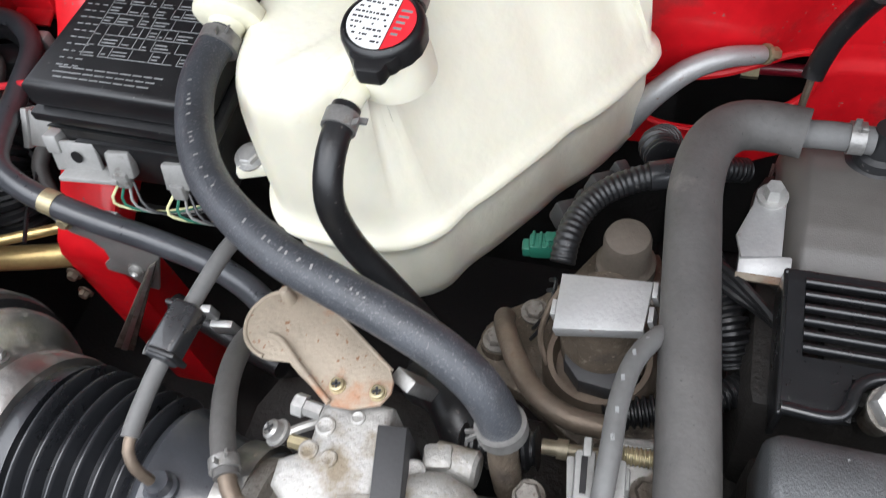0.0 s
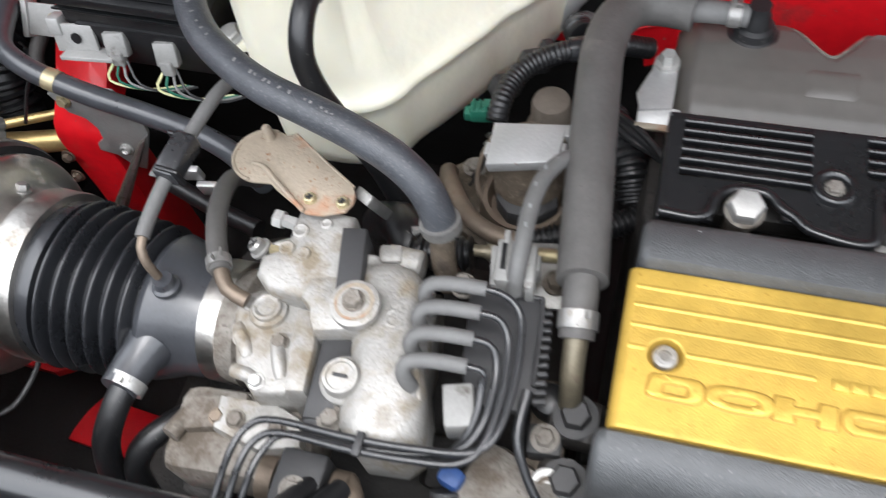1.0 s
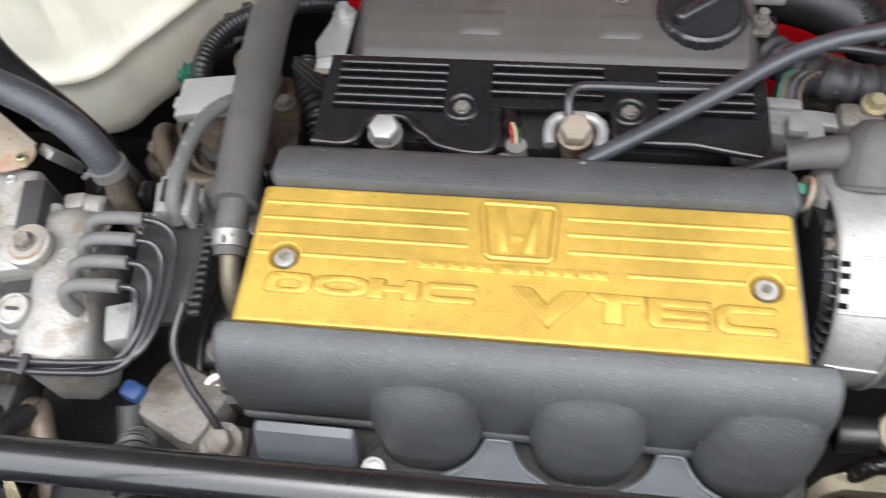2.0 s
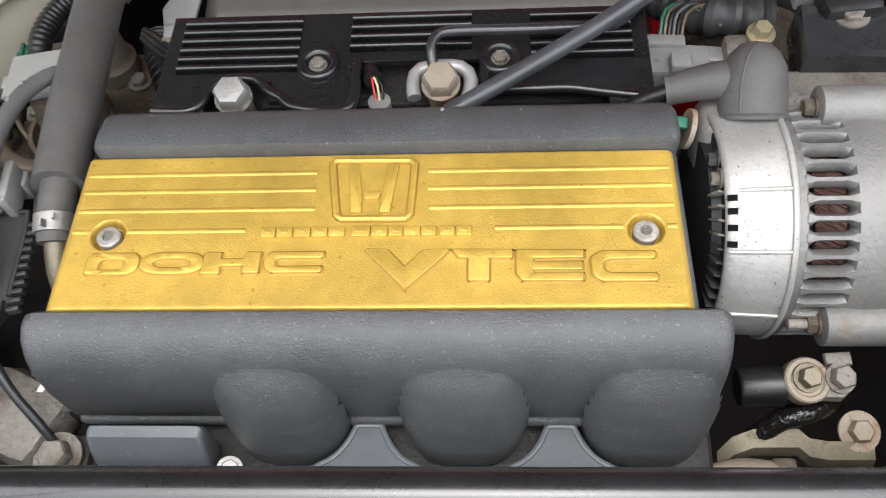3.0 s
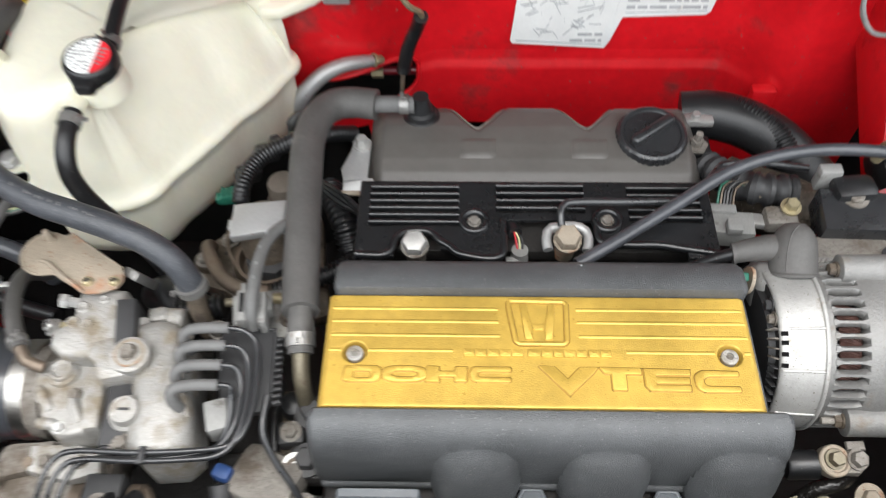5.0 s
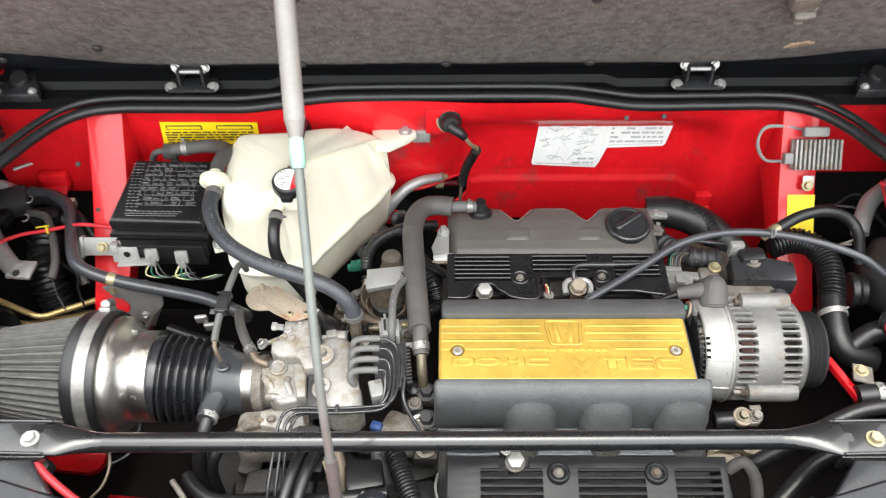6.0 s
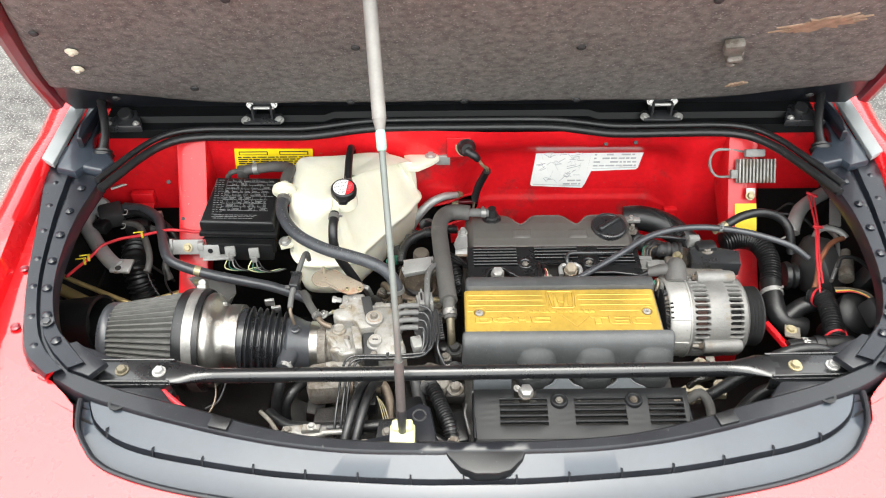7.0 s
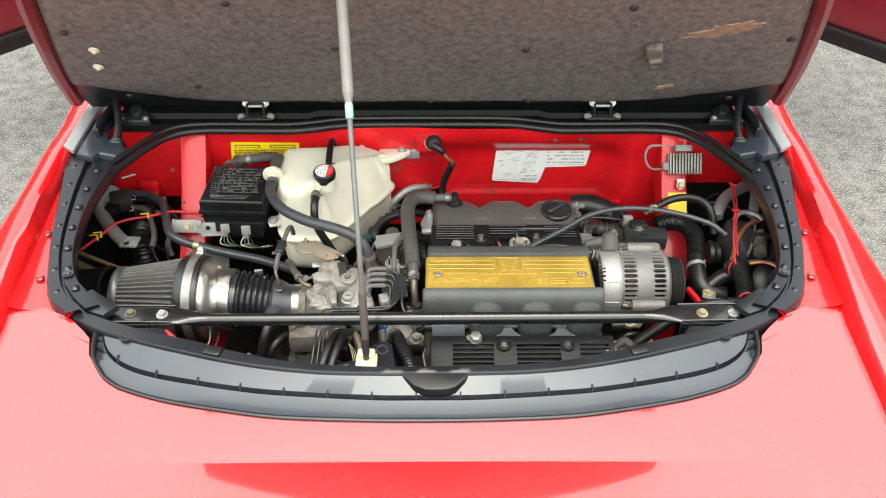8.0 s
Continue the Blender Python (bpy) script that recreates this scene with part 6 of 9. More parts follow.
part("plate", prism([(-0.545, 0.752), (-0.500, 0.768), (-0.470, 0.768), (-0.456, 0.735), (-0.458, 0.712), (-0.488, 0.650), (-0.500, 0.652), (-0.512, 0.668), (-0.530, 0.672), (-0.528, 0.682), (-0.517, 0.692), (-0.514, 0.708), (-0.520, 0.722), (-0.535, 0.728)], 0, 0.004, 0.001, FRONT), ZINC, lp)
part("bolt", bolt((-0.494, 0.203, 0.684), (0, -1, 0.2), 0.0058, 0.005, 1.3, None, False), STEEL, lp)
part("bolt", bolt((-0.530, 0.203, 0.746), (0, -1, 0.3), 0.0055, 0.005, 1.3), BRASS, lp)
part("strap", prism([(-0.456, 0.715), (-0.472, 0.700), (-0.615, 0.500), (-0.590, 0.500)], 0.006, 0.010, 0.001, FRONT), ALU_DIRTY, lp, "dull steel strap")
part("strap_edge", prism([(-0.4585, 0.711), (-0.4660, 0.705), (-0.606, 0.500), (-0.598, 0.500)], 0.010, 0.011, 0, FRONT), CLAMP, lp, "bright worn strap edge")
for x, z in ((-0.577, 0.653), (-0.585, 0.618)):
    part("rivet", bolt((x, 0.203, z), (0, -1, 0.1), 0.0052, 0.006), BROWN, lp)
for k in range(2):
    part("small_tab", box((-0.378 + 0.01 * k, 0.150, 0.74 - 0.02 * k), (0.018, 0.006, 0.018), 0.001, (10, 0, 8)), SHIELD, lp)

# long black heater hose
hh = thing("heater_hose", (-0.45, 0.19, 0.72), "long grey-black heater hose with an ochre mark", "hose")
part("hose", tube([(-0.72, 0.40, 0.775), (-0.675, 0.388, 0.778), (-0.636, 0.355, 0.782), (-0.612, 0.298, 0.786), (-0.594, 0.248, 0.790), (-0.578, 0.220, 0.790), (-0.552, 0.206, 0.786), (-0.520, 0.199, 0.778), (-0.480, 0.196, 0.766), (-0.436, 0.194, 0.755), (-0.386, 0.186, 0.749), (-0.352, 0.174, 0.748), (-0.325, 0.158, 0.752), (-0.300, 0.140, 0.758)], 0.0100, 18), DUCT, hh)
part("mark", lathe([(-0.006, 0.0104), (0.006, 0.0104)], (-0.5205, 0.1992, 0.7783), (0.95, -0.12, -0.25), 18), BRASS, hh, "ochre paint mark")
part("branch", tube([(-0.66, 0.36, 0.748), (-0.625, 0.345, 0.745), (-0.612, 0.30, 0.735), (-0.614, 0.27, 0.72), (-0.605, 0.255, 0.70)], 0.0075, 12), HOSE, hh)
part("pipe", tube([(-0.46, 0.19, 0.66), (-0.40, 0.17, 0.655), (-0.34, 0.15, 0.66)], 0.009, 12), RUBBER, hh)

# thin vacuum hose with its black coupling
vh = thing("vacuum_hose", (-0.32, 0.06, 0.83), "pale grey vacuum hose with a black coupling", "hose")
part("hose", tube([(-0.293, 0.170, 0.835), (-0.292, 0.160, 0.858), (-0.2925, 0.146, 0.872), (-0.294, 0.128, 0.878), (-0.297, 0.105, 0.878), (-0.301, 0.080, 0.875), (-0.304, 0.050, 0.871), (-0.305, 0.028, 0.867), (-0.3045, 0.018, 0.865)], 0.0048, 14), HOSE_PALE, vh)
part("tab", box((-0.313, 0.066, 0.868), (0.012, 0.008, 0.002), 0.0005), HOSE_PALE, vh)
part("coupling", box((-0.3005, 0.074, 0.876), (0.0165, 0.034, 0.015), 0.003, (4, 0, -7), None, 3), BLACK_SATIN, vh, "black rubber coupling")
for y in (0.060, 0.088):
    part("coupling_lip", box((-0.3005 - 0.12 * (y - 0.074), y, 0.876), (0.0176, 0.0035, 0.0162), 0.0015, (4, 0, -7)), BLACK, vh)
part("elbow", tube([(-0.3045, 0.020, 0.865), (-0.304, 0.012, 0.862), (-0.3015, 0.0065, 0.853), (-0.2995, 0.0055, 0.838)], 0.0031, 12), BROWN, vh, "tarnished metal elbow")
part("boss", lathe([(0, 0.0095), (0.003, 0.0095), (0.0045, 0.0075), (0.010, 0.0065), (0.010, 0)], (-0.2995, 0.0055, 0.823), (0.02, 0.1, 1), 24), DUCT, vh)

h2 = thing("bypass_hose", (-0.29, 0.07, 0.80), "grey bypass hose with a spring clamp", "hose")
part("hose", tube([(-0.300, 0.135, 0.770), (-0.300, 0.115, 0.800), (-0.293, 0.092, 0.820), (-0.284, 0.066, 0.832), (-0.273, 0.042, 0.838), (-0.264, 0.026, 0.840), (-0.258, 0.016, 0.840)], 0.0070, 16), HOSE, h2)
part("clamp", band((-0.262, 0.022, 0.840), (0.5, -0.85, 0), 0.0072, 0.007, turn=80), CLAMP, h2)
part("pipe", tube([(-0.259, 0.018, 0.840), (-0.250, 0.006, 0.838), (-0.236, 0.002, 0.834)], 0.0052, 12), BROWN, h2)

# ---- air filter, adapter, bellows and intake tube ----
AX = Vector((0, 0.012, 0.772))


def along(profile, seg=48, wave=None, bm=None, tilt=0.0):
    """Rings (x, radius) round the intake's axis, which runs along the car's width."""
    return lathe([(x, r) for x, r in profile], AX, (1, 0, 0), seg, bm, wave)


FP, FD = Vector((-0.39, 0.0140, 0.7865)), Vector((1, -0.032, 0.0)).normalized()


def along_f(profile, seg=48, wave=None):
    """Rings round the filter's own, slightly tilted axis."""
    return lathe([(x + 0.39, r) for x, r in profile], FP, FD, seg, None, wave)


filt = thing("air_filter", (-0.56, 0.012, 0.70), "cone air filter with dark pleats and a polished adapter", "air filter")
part("end_cap", along_f([(-0.640, 0.0), (-0.640, 0.056), (-0.637, 0.0625), (-0.632, 0.0645), (-0.624, 0.0650), (-0.620, 0.0625)], 48), DUCT, filt, "grey rubber end cap")
N = 46
part("pleats", along_f([(-0.623, 0.0630), (-0.560, 0.0740), (-0.490, 0.0865)], N * 6, lambda a, h: 1.0 if math.sin(N * a) > 0.45 else (0.945 if math.sin(N * a) > -0.1 else 0.895)), PLEATS, filt, "dark pleated filter cloth", 25)
part("rubber_ring", along_f([(-0.499, 0.074), (-0.499, 0.0880), (-0.494, 0.0905), (-0.462, 0.0910), (-0.455, 0.0890), (-0.455, 0.07)], 56), RUBBER, filt)
part("hose_clip", along_f([(-0.480, 0.0912), (-0.480, 0.0926), (-0.463, 0.0926), (-0.463, 0.0912)], 56), CLAMP, filt, "worm-drive hose clip")
b = box((-0.470, 0.082, 0.852), (0.016, 0.026, 0.010), 0.002, (-45, 0, 0))
lathe([(0, 0.0065), (0.022, 0.0065), (0.022, 0)], (-0.470, 0.082, 0.864), (0, 0.7, -0.7), 12, b)
part("clip_screw", b, CLAMP, filt)
part("adapter", along_f([(-0.456, 0.060), (-0.456, 0.0820), (-0.452, 0.0838), (-0.446, 0.0838), (-0.442, 0.0815), (-0.438, 0.0770), (-0.434, 0.0720), (-0.430, 0.0668), (-0.424, 0.0630), (-0.414, 0.0612), (-0.404, 0.0605)], 64), CHROME, filt, "polished metal adapter funnel")
part("clamp", along_f([(-0.419, 0.0618), (-0.419, 0.0634), (-0.4165, 0.0639), (-0.3985, 0.0639), (-0.396, 0.0634), (-0.396, 0.0618)], 56), CHROME, filt, "bright band clamp")
for a_, x in ((56, -0.428), (-50, -0.424)):
    d = Vector((0, math.cos(radians(a_)), math.sin(radians(a_))))
    part("bolt", bolt(AX + Vector((x, 0.002, 0.0135)) + d * 0.0655, (0.2, *d.yz), 0.0046, 0.005), CLAMP, filt)

duct = thing("intake_duct", (-0.34, 0.012, 0.71), "black rubber intake duct with six bellows ribs", "intake duct")
prof = [(-0.410, 0.0580), (-0.396, 0.0600), (-0.3925, 0.0600)]
for k in range(6):
    x = -0.3920 + 0.0116 * k
    r = 0.0632 - 0.0010 * k
    prof += [(x, r - 0.0115), (x + 0.0030, r - 0.0110), (x + 0.0047, r - 0.0022), (x + 0.0052, r - 0.0005), (x + 0.0058, r), (x + 0.0066, r), (x + 0.0072, r - 0.0006), (x + 0.0077, r - 0.0024), (x + 0.0096, r - 0.0110)]
prof += [(-0.3225, 0.0475), (-0.3225, 0.0400)]
cuff = [(-0.3245, 0.0440), (-0.3215, 0.0510), (-0.3165, 0.0540), (-0.306, 0.0505), (-0.292, 0.0445), (-0.275, 0.0425), (-0.257, 0.0420), (-0.256, 0.036)]
for name, outline, mat, label in (("bellows", prof, BELLOWS, "black ribbed rubber bellows"), ("cuff", cuff, DUCT, "smooth grey-black rubber cuff")):
    part(name, lathe([(x + 0.29, r) for x, r in outline], (-0.29, 0.012, 0.772), (1, -0.014, -0.125), 64), mat, duct, label)
part("clamp", along([(-0.276, 0.0426), (-0.276, 0.0440), (-0.259, 0.0440), (-0.259, 0.0426)], 48), CHROME, duct, "bright steel band clamp")
part("branch", lathe([(0, 0.019), (0.010, 0.0155), (0.03, 0.0130), (0.036, 0.0125)], (-0.312, -0.026, 0.792), (-0.10, -0.75, 0.10), 20), DUCT, duct)
part("branch_clamp", band((-0.3145, -0.056, 0.795), (-0.1, -0.75, 0.0), 0.0128, 0.008, turn=60), STEEL, duct)
part("branch_hose", tube([(-0.314, -0.052, 0.795), (-0.318, -0.074, 0.788), (-0.326, -0.092, 0.765), (-0.330, -0.105, 0.725), (-0.32, -0.12, 0.66)], 0.0092, 16), RUBBER, duct, "black branch hose")
part("branch_hose", tube([(-0.285, -0.055, 0.752), (-0.296, -0.070, 0.757), (-0.308, -0.086, 0.752), (-0.316, -0.100, 0.725), (-0.312, -0.115, 0.66)], 0.0088, 16), RUBBER, duct, "black return hose")
part("strap_wire", tube([(-0.430, -0.030, 0.735), (-0.432, -0.048, 0.728), (-0.440, -0.072, 0.722), (-0.460, -0.085, 0.72)], 0.0020, 8), DARK_GREY, duct)

# ---- throttle body ----
tb = thing("throttle_unit", (-0.19, 0.0, 0.74), "cast aluminium throttle body with screws and levers", "throttle body")
b = lathe([(-0.262, 0.040), (-0.248, 0.042), (-0.244, 0.036), (-0.225, 0.036), (-0.205, 0.040), (-0.165, 0.043), (-0.125, 0.046)], AX + Vector((0, -0.004, 0.004)), (1, 0, 0), 32)
part("bore", b, ALU_DIRTY, tb)
BODY = [(-0.247, -0.002), (-0.246, 0.010), (-0.232, 0.018), (-0.219, 0.021), (-0.196, 0.012), (-0.186, -0.008), (-0.184, -0.030), (-0.182, -0.048), (-0.214, -0.054), (-0.231, -0.040), (-0.240, -0.020)]
part("body", prism(BODY, 0.772, 0.826, 0.006, None, None, 3), ALU, tb, "rough cast body")
FOOT = [(-0.2200, 0.0680), (-0.2010, 0.0720), (-0.1815, 0.0705), (-0.1800, 0.0555), (-0.1765, 0.0300), (-0.1800, 0.0140), (-0.1967, 0.0070), (-0.2207, 0.0080), (-0.2325, 0.0170), (-0.2335, 0.0310), (-0.2200, 0.0390), (-0.2205, 0.0560)]
part("foot", prism(FOOT, 0.79, 0.846, 0.005, None, None, 3), ALU, tb, "cast foot under the cable bracket")
part("rib", prism([(-0.201, 0.002), (-0.188, 0.004), (-0.181, -0.020), (-0.178, -0.050), (-0.190, -0.052), (-0.197, -0.024)], 0.79, 0.838, 0.004), ALU, tb)
NECK = [(-0.182, 0.036), (-0.167, 0.046), (-0.148, 0.046), (-0.133, 0.041), (-0.121, 0.031), (-0.117, 0.010), (-0.113, -0.020), (-0.106, -0.040), (-0.103, -0.062), (-0.114, -0.074), (-0.139, -0.076), (-0.154, -0.064), (-0.158, -0.045), (-0.160, -0.020), (-0.168, 0.010)]
nk = prism(NECK, 0.775, 0.838, 0.013, None, None, 4)
for v in nk.verts:
    if v.co.z > 0.81:
        v.co.z += 0.010 * math.exp(-((v.co.x + 0.135) / 0.022) ** 2) - 0.06 * max(0.0, -0.03 - v.co.y)
part("neck", nk, ALU, tb, "pale smooth cast intake neck", 60)
part("neck_seam", tube([(-0.120, 0.034, 0.836), (-0.121, 0.012, 0.840), (-0.117, -0.018, 0.840), (-0.110, -0.040, 0.836)], 0.0016, 8), ALU, tb)
part("gasket_spacer", prism([(-0.186, 0.058), (-0.170, 0.060), (-0.160, 0.012), (-0.176, 0.010)], 0.80, 0.850, 0.002), DARK_GREY, tb, "dark plastic spacer")
part("gasket_spacer", prism([(-0.180, -0.012), (-0.160, -0.010), (-0.156, -0.062), (-0.176, -0.064)], 0.80, 0.834, 0.003), DARK_GREY, tb, "dark plastic spacer")
LUG = [(-0.1955, 0.0195), (-0.1830, 0.0235), (-0.1680, 0.0250), (-0.1540, 0.0185), (-0.1500, 0.0100), (-0.1490, -0.0065), (-0.1650, -0.0110), (-0.1820, -0.0150), (-0.1865, -0.0090), (-0.1895, 0.0000), (-0.1975, 0.0060)]
part("lug", prism(LUG, 0.824, 0.848, 0.003), ALU, tb, "square cast lug")
part("regulator", lathe([(0, 0.0150), (0.004, 0.0156), (0.0075, 0.0152), (0.0085, 0.0125), (0.0080, 0.0105), (0.0095, 0.0100), (0.0095, 0)], (-0.160, 0.005, 0.847), (0, -0.05, 1), 40), ALU, tb, "round pressed regulator with a rusty rim")
part("rust_ring", lathe([(0, 0.0122), (0.0006, 0.0122), (0.0006, 0.0090), (0, 0.0090)], (-0.160, 0.005, 0.8558), (0, -0.05, 1), 36), RUST, tb)
part("bolt", bolt((-0.160, 0.005, 0.856), (0, -0.05, 1), 0.0062, 0.006, 1.15), ALU_DIRTY, tb)
part("bolt", bolt((-0.1935, 0.0135, 0.838), (0, 0, 1), 0.0058, 0.006, 1.2), BROWN, tb)
part("sensor", lathe([(0, 0.0150), (0.003, 0.0145), (0.005, 0.0120), (0.010, 0.0115), (0.0125, 0.0105), (0.0125, 0.0085), (0.0115, 0.0080), (0.0115, 0)], (-0.1565, -0.038, 0.836), (0, -0.1, 1), 32), ALU, tb, "round aluminium sensor cap")
part("sensor_slot", box((-0.1565, -0.039, 0.848), (0.009, 0.0022, 0.001), 0.0003), DARK_GREY, tb)
part("sensor_collar", lathe([(0, 0.0185), (0.006, 0.0185), (0.008, 0.0160), (0.008, 0.0140)], (-0.1565, -0.036, 0.826), (0, -0.05, 1), 28), DARK_GREY, tb)
part("adjuster", lathe([(0, 0.0130), (0.003, 0.0122), (0.0045, 0.0098), (0.0075, 0.0092), (0.0080, 0.0080), (0.0072, 0.0062), (0.0066, 0.0058), (0.0066, 0)], (-0.2225, 0.001, 0.826), (0, 0, 1), 28), ALU, tb)
part("sensor_block", box((-0.164, -0.060, 0.822), (0.024, 0.020, 0.020), 0.003, (0, 0, 8)), DARK_GREY, tb)
part("bolt", bolt((-0.1585, -0.061, 0.832), (0, 0, 1), 0.0058, 0.005), ALU_DIRTY, tb)
for x, y, z, r in ((-0.2135, 0.052, 0.846, 0.0042), (-0.2060, 0.036, 0.846, 0.0036), (-0.218, 0.038, 0.846, 0.0040), (-0.198, 0.060, 0.846, 0.0030), (-0.136, 0.004, 0.844, 0.0055), (-0.164, 0.042, 0.836, 0.0050), (-0.236, 0.004, 0.826, 0.0040), (-0.146, 0.038, 0.838, 0.0042)):
    part("cast_boss", lathe([(0, r * 1.35), (0.0012, r * 1.3), (0.0018, r), (0.0012, r * 0.72), (0.0012, 0)], (x, y, z), (0, 0, 1), 18), ALU, tb)
part("lever_screw", bolt((-0.2545, 0.0545, 0.806), (-0.5, 0.0, 0.9), 0.0062, 0.008, 1.35, None, False), STEEL, tb, "cross-head steel screw")
for a_ in (30, 120):
    part("screw_cross", box((-0.2590, 0.0545, 0.8137), (0.0070, 0.0012, 0.0008), 0, (0, -29, a_)), DARK_GREY, tb)
part("stop_screw", lathe([(0, 0.0048), (0.010, 0.0048), (0.010, 0.0066), (0.016, 0.0066), (0.017, 0.0055), (0.017, 0)], (-0.222, 0.062, 0.836), (-1, 0.1, 0.1), 6), STEEL, tb)
part("stop_screw", lathe([(0, 0.0040), (0.012, 0.0040), (0.012, 0)], (-0.228, 0.047, 0.822), (-1, 0.05, 0.0), 6), BRASS, tb)
b = box((-0.155, 0.054, 0.826), (0.016, 0.014, 0.016), 0.003, (0, 0, 12))
lathe([(0, 0.0105), (0.022, 0.0105), (0.024, 0.0085), (0.024, 0)], (-0.158, 0.055, 0.822), (1, -0.05, 0), 20, b)
part("outlet_boss", b, ALU, tb)
part("lower_casting", box((-0.225, -0.070, 0.770), (0.10, 0.06, 0.05), 0.012, (0, 0, 4)), ALU_DIRTY, tb)
part("flange_plate", prism([(-0.243, -0.052), (-0.206, -0.050), (-0.186, -0.056), (-0.180, -0.074), (-0.205, -0.082), (-0.240, -0.074)], 0.780, 0.806, 0.004), ALU, tb)
b = box((-0.244, -0.062, 0.794), (0.042, 0.024, 0.018), 0.004, (0, 0, 14))
lathe([(0, 0.0065), (0.018, 0.0065), (0.018, 0)], (-0.262, -0.066, 0.796), (-0.3, -1, 0.2), 12, b)
part("idle_valve", b, ALU_DIRTY, tb)
for x, y, z, r, m in ((-0.226, -0.066, 0.806, 0.0050, ALU_DIRTY), (-0.198, -0.066, 0.806, 0.0048, ALU_DIRTY), (-0.2135, -0.046, 0.826, 0.0042, STEEL), (-0.208, -0.018, 0.826, 0.0048, ALU_DIRTY), (-0.234, -0.020, 0.826, 0.0045, ALU), (-0.146, -0.058, 0.834, 0.0042, ALU), (-0.240, -0.066, 0.803, 0.0045, BROWN)):
    part("nut", bolt((x, y, z), (0.05 * math.sin(70 * x), -0.1, 1), r, r * 0.8, 1.25), m, tb)
for x0, y0, x1, y1, z in ((-0.240, -0.012, -0.226, -0.030, 0.8225), (-0.212, -0.014, -0.200, -0.040, 0.8225), (-0.232, -0.040, -0.212, -0.044, 0.8205)):
    part("cast_rib", tube([(x0, y0, z), ((x0 + x1) / 2, (y0 + y1) / 2, z + 0.003), (x1, y1, z)], 0.0050, 12), ALU, tb)
part("link", tube([(-0.250, 0.056, 0.806), (-0.240, 0.064, 0.804), (-0.224, 0.074, 0.800)], 0.003, 8), STEEL, tb)
part("bracket_leg", box((-0.178, 0.090, 0.832), (0.014, 0.008, 0.034), 0.001, (20, 0, -30)), CLAMP, tb, "folded plated bracket leg")

# rusty cable bracket
rb = thing("cable_bracket", (-0.23, 0.09, 0.84), "rusty painted steel cable bracket with two gold screws", "bracket")
DC, DR = (-0.2555, 0.1005), 0.0222
disc = [(DC[0] + DR * math.cos(radians(a_)), DC[1] + DR * math.sin(radians(a_))) for a_ in range(62, 283, 10)]
b = prism([*disc, (-0.243, 0.0795), (-0.236, 0.0745), (-0.2115, 0.0605), (-0.200, 0.0610), (-0.186, 0.0665), (-0.1825, 0.0735), (-0.183, 0.080), (-0.1865, 0.0865), (-0.216, 0.1060), (-0.240, 0.1225)], 0.8520, 0.8548, 0.0011)
part("plate", b, RUST, rb, "rust-stained plate")
part("folded_edge", tube([(-0.2600, 0.0925, 0.8555), (-0.2520, 0.0905, 0.8568), (-0.2440, 0.0845, 0.8578), (-0.2300, 0.0735, 0.8578), (-0.2125, 0.0612, 0.8562)], 0.0017, 8), RUST, rb)
part("folded_edge", tube([(-0.2400, 0.1222, 0.8535), (-0.2160, 0.1058, 0.8535), (-0.1865, 0.0862, 0.8535)], 0.0015, 8), RUST, rb)
part("disc_rim", tube([(DC[0] + (DR - 0.001) * math.cos(radians(a_)), DC[1] + (DR - 0.001) * math.sin(radians(a_)), 0.8548) for a_ in range(80, 276, 14)], 0.0013, 8, 0.003), RUST, rb)
part("pin", lathe([(0, 0.0045), (0.005, 0.0036), (0.010, 0.0034), (0.012, 0.002), (0.012, 0)], (-0.2570, 0.1160, 0.8545), (0, 0, 1), 14), RUST, rb)
for x, y in ((-0.2115, 0.0715), (-0.1890, 0.0720)):
    part("screw", bolt((x, y, 0.8548), (0, 0, 1), 0.0040, 0.0034, 1.15, None, False), BRASS, rb, "gold passivated cross-head screw")
    for a_ in (20, 110):
        part("screw_slot", box((x, y, 0.8584), (0.0044, 0.0011, 0.0008), 0, (0, 0, a_)), DARK_GREY, rb)

# ---- grey finger hoses and their bracket ----
fg = thing("vacuum_manifold", (-0.08, -0.01, 0.81), "black vacuum tube bracket with four grey rubber elbows", "vacuum manifold")
part("tray", prism([(-0.098, 0.040), (-0.056, 0.040), (-0.050, 0.034), (-0.046, -0.020), (-0.052, -0.034), (-0.084, -0.036), (-0.092, -0.010)], 0.826, 0.834, 0.002), DARK_GREY, fg, "dark grey plastic tray")
part("tray_rim", tube([(-0.096, 0.039, 0.835), (-0.058, 0.039, 0.835), (-0.0515, 0.033, 0.835), (-0.0475, -0.018, 0.835)], 0.0016, 8), DARK_GREY, fg)
for k in range(11):
    part("tooth", box((-0.0485 + 0.00055 * k, 0.030 - 0.0056 * k, 0.833), (0.0075, 0.0030, 0.0055), 0.0008, (0, 0, 12)), DARK_GREY, fg)
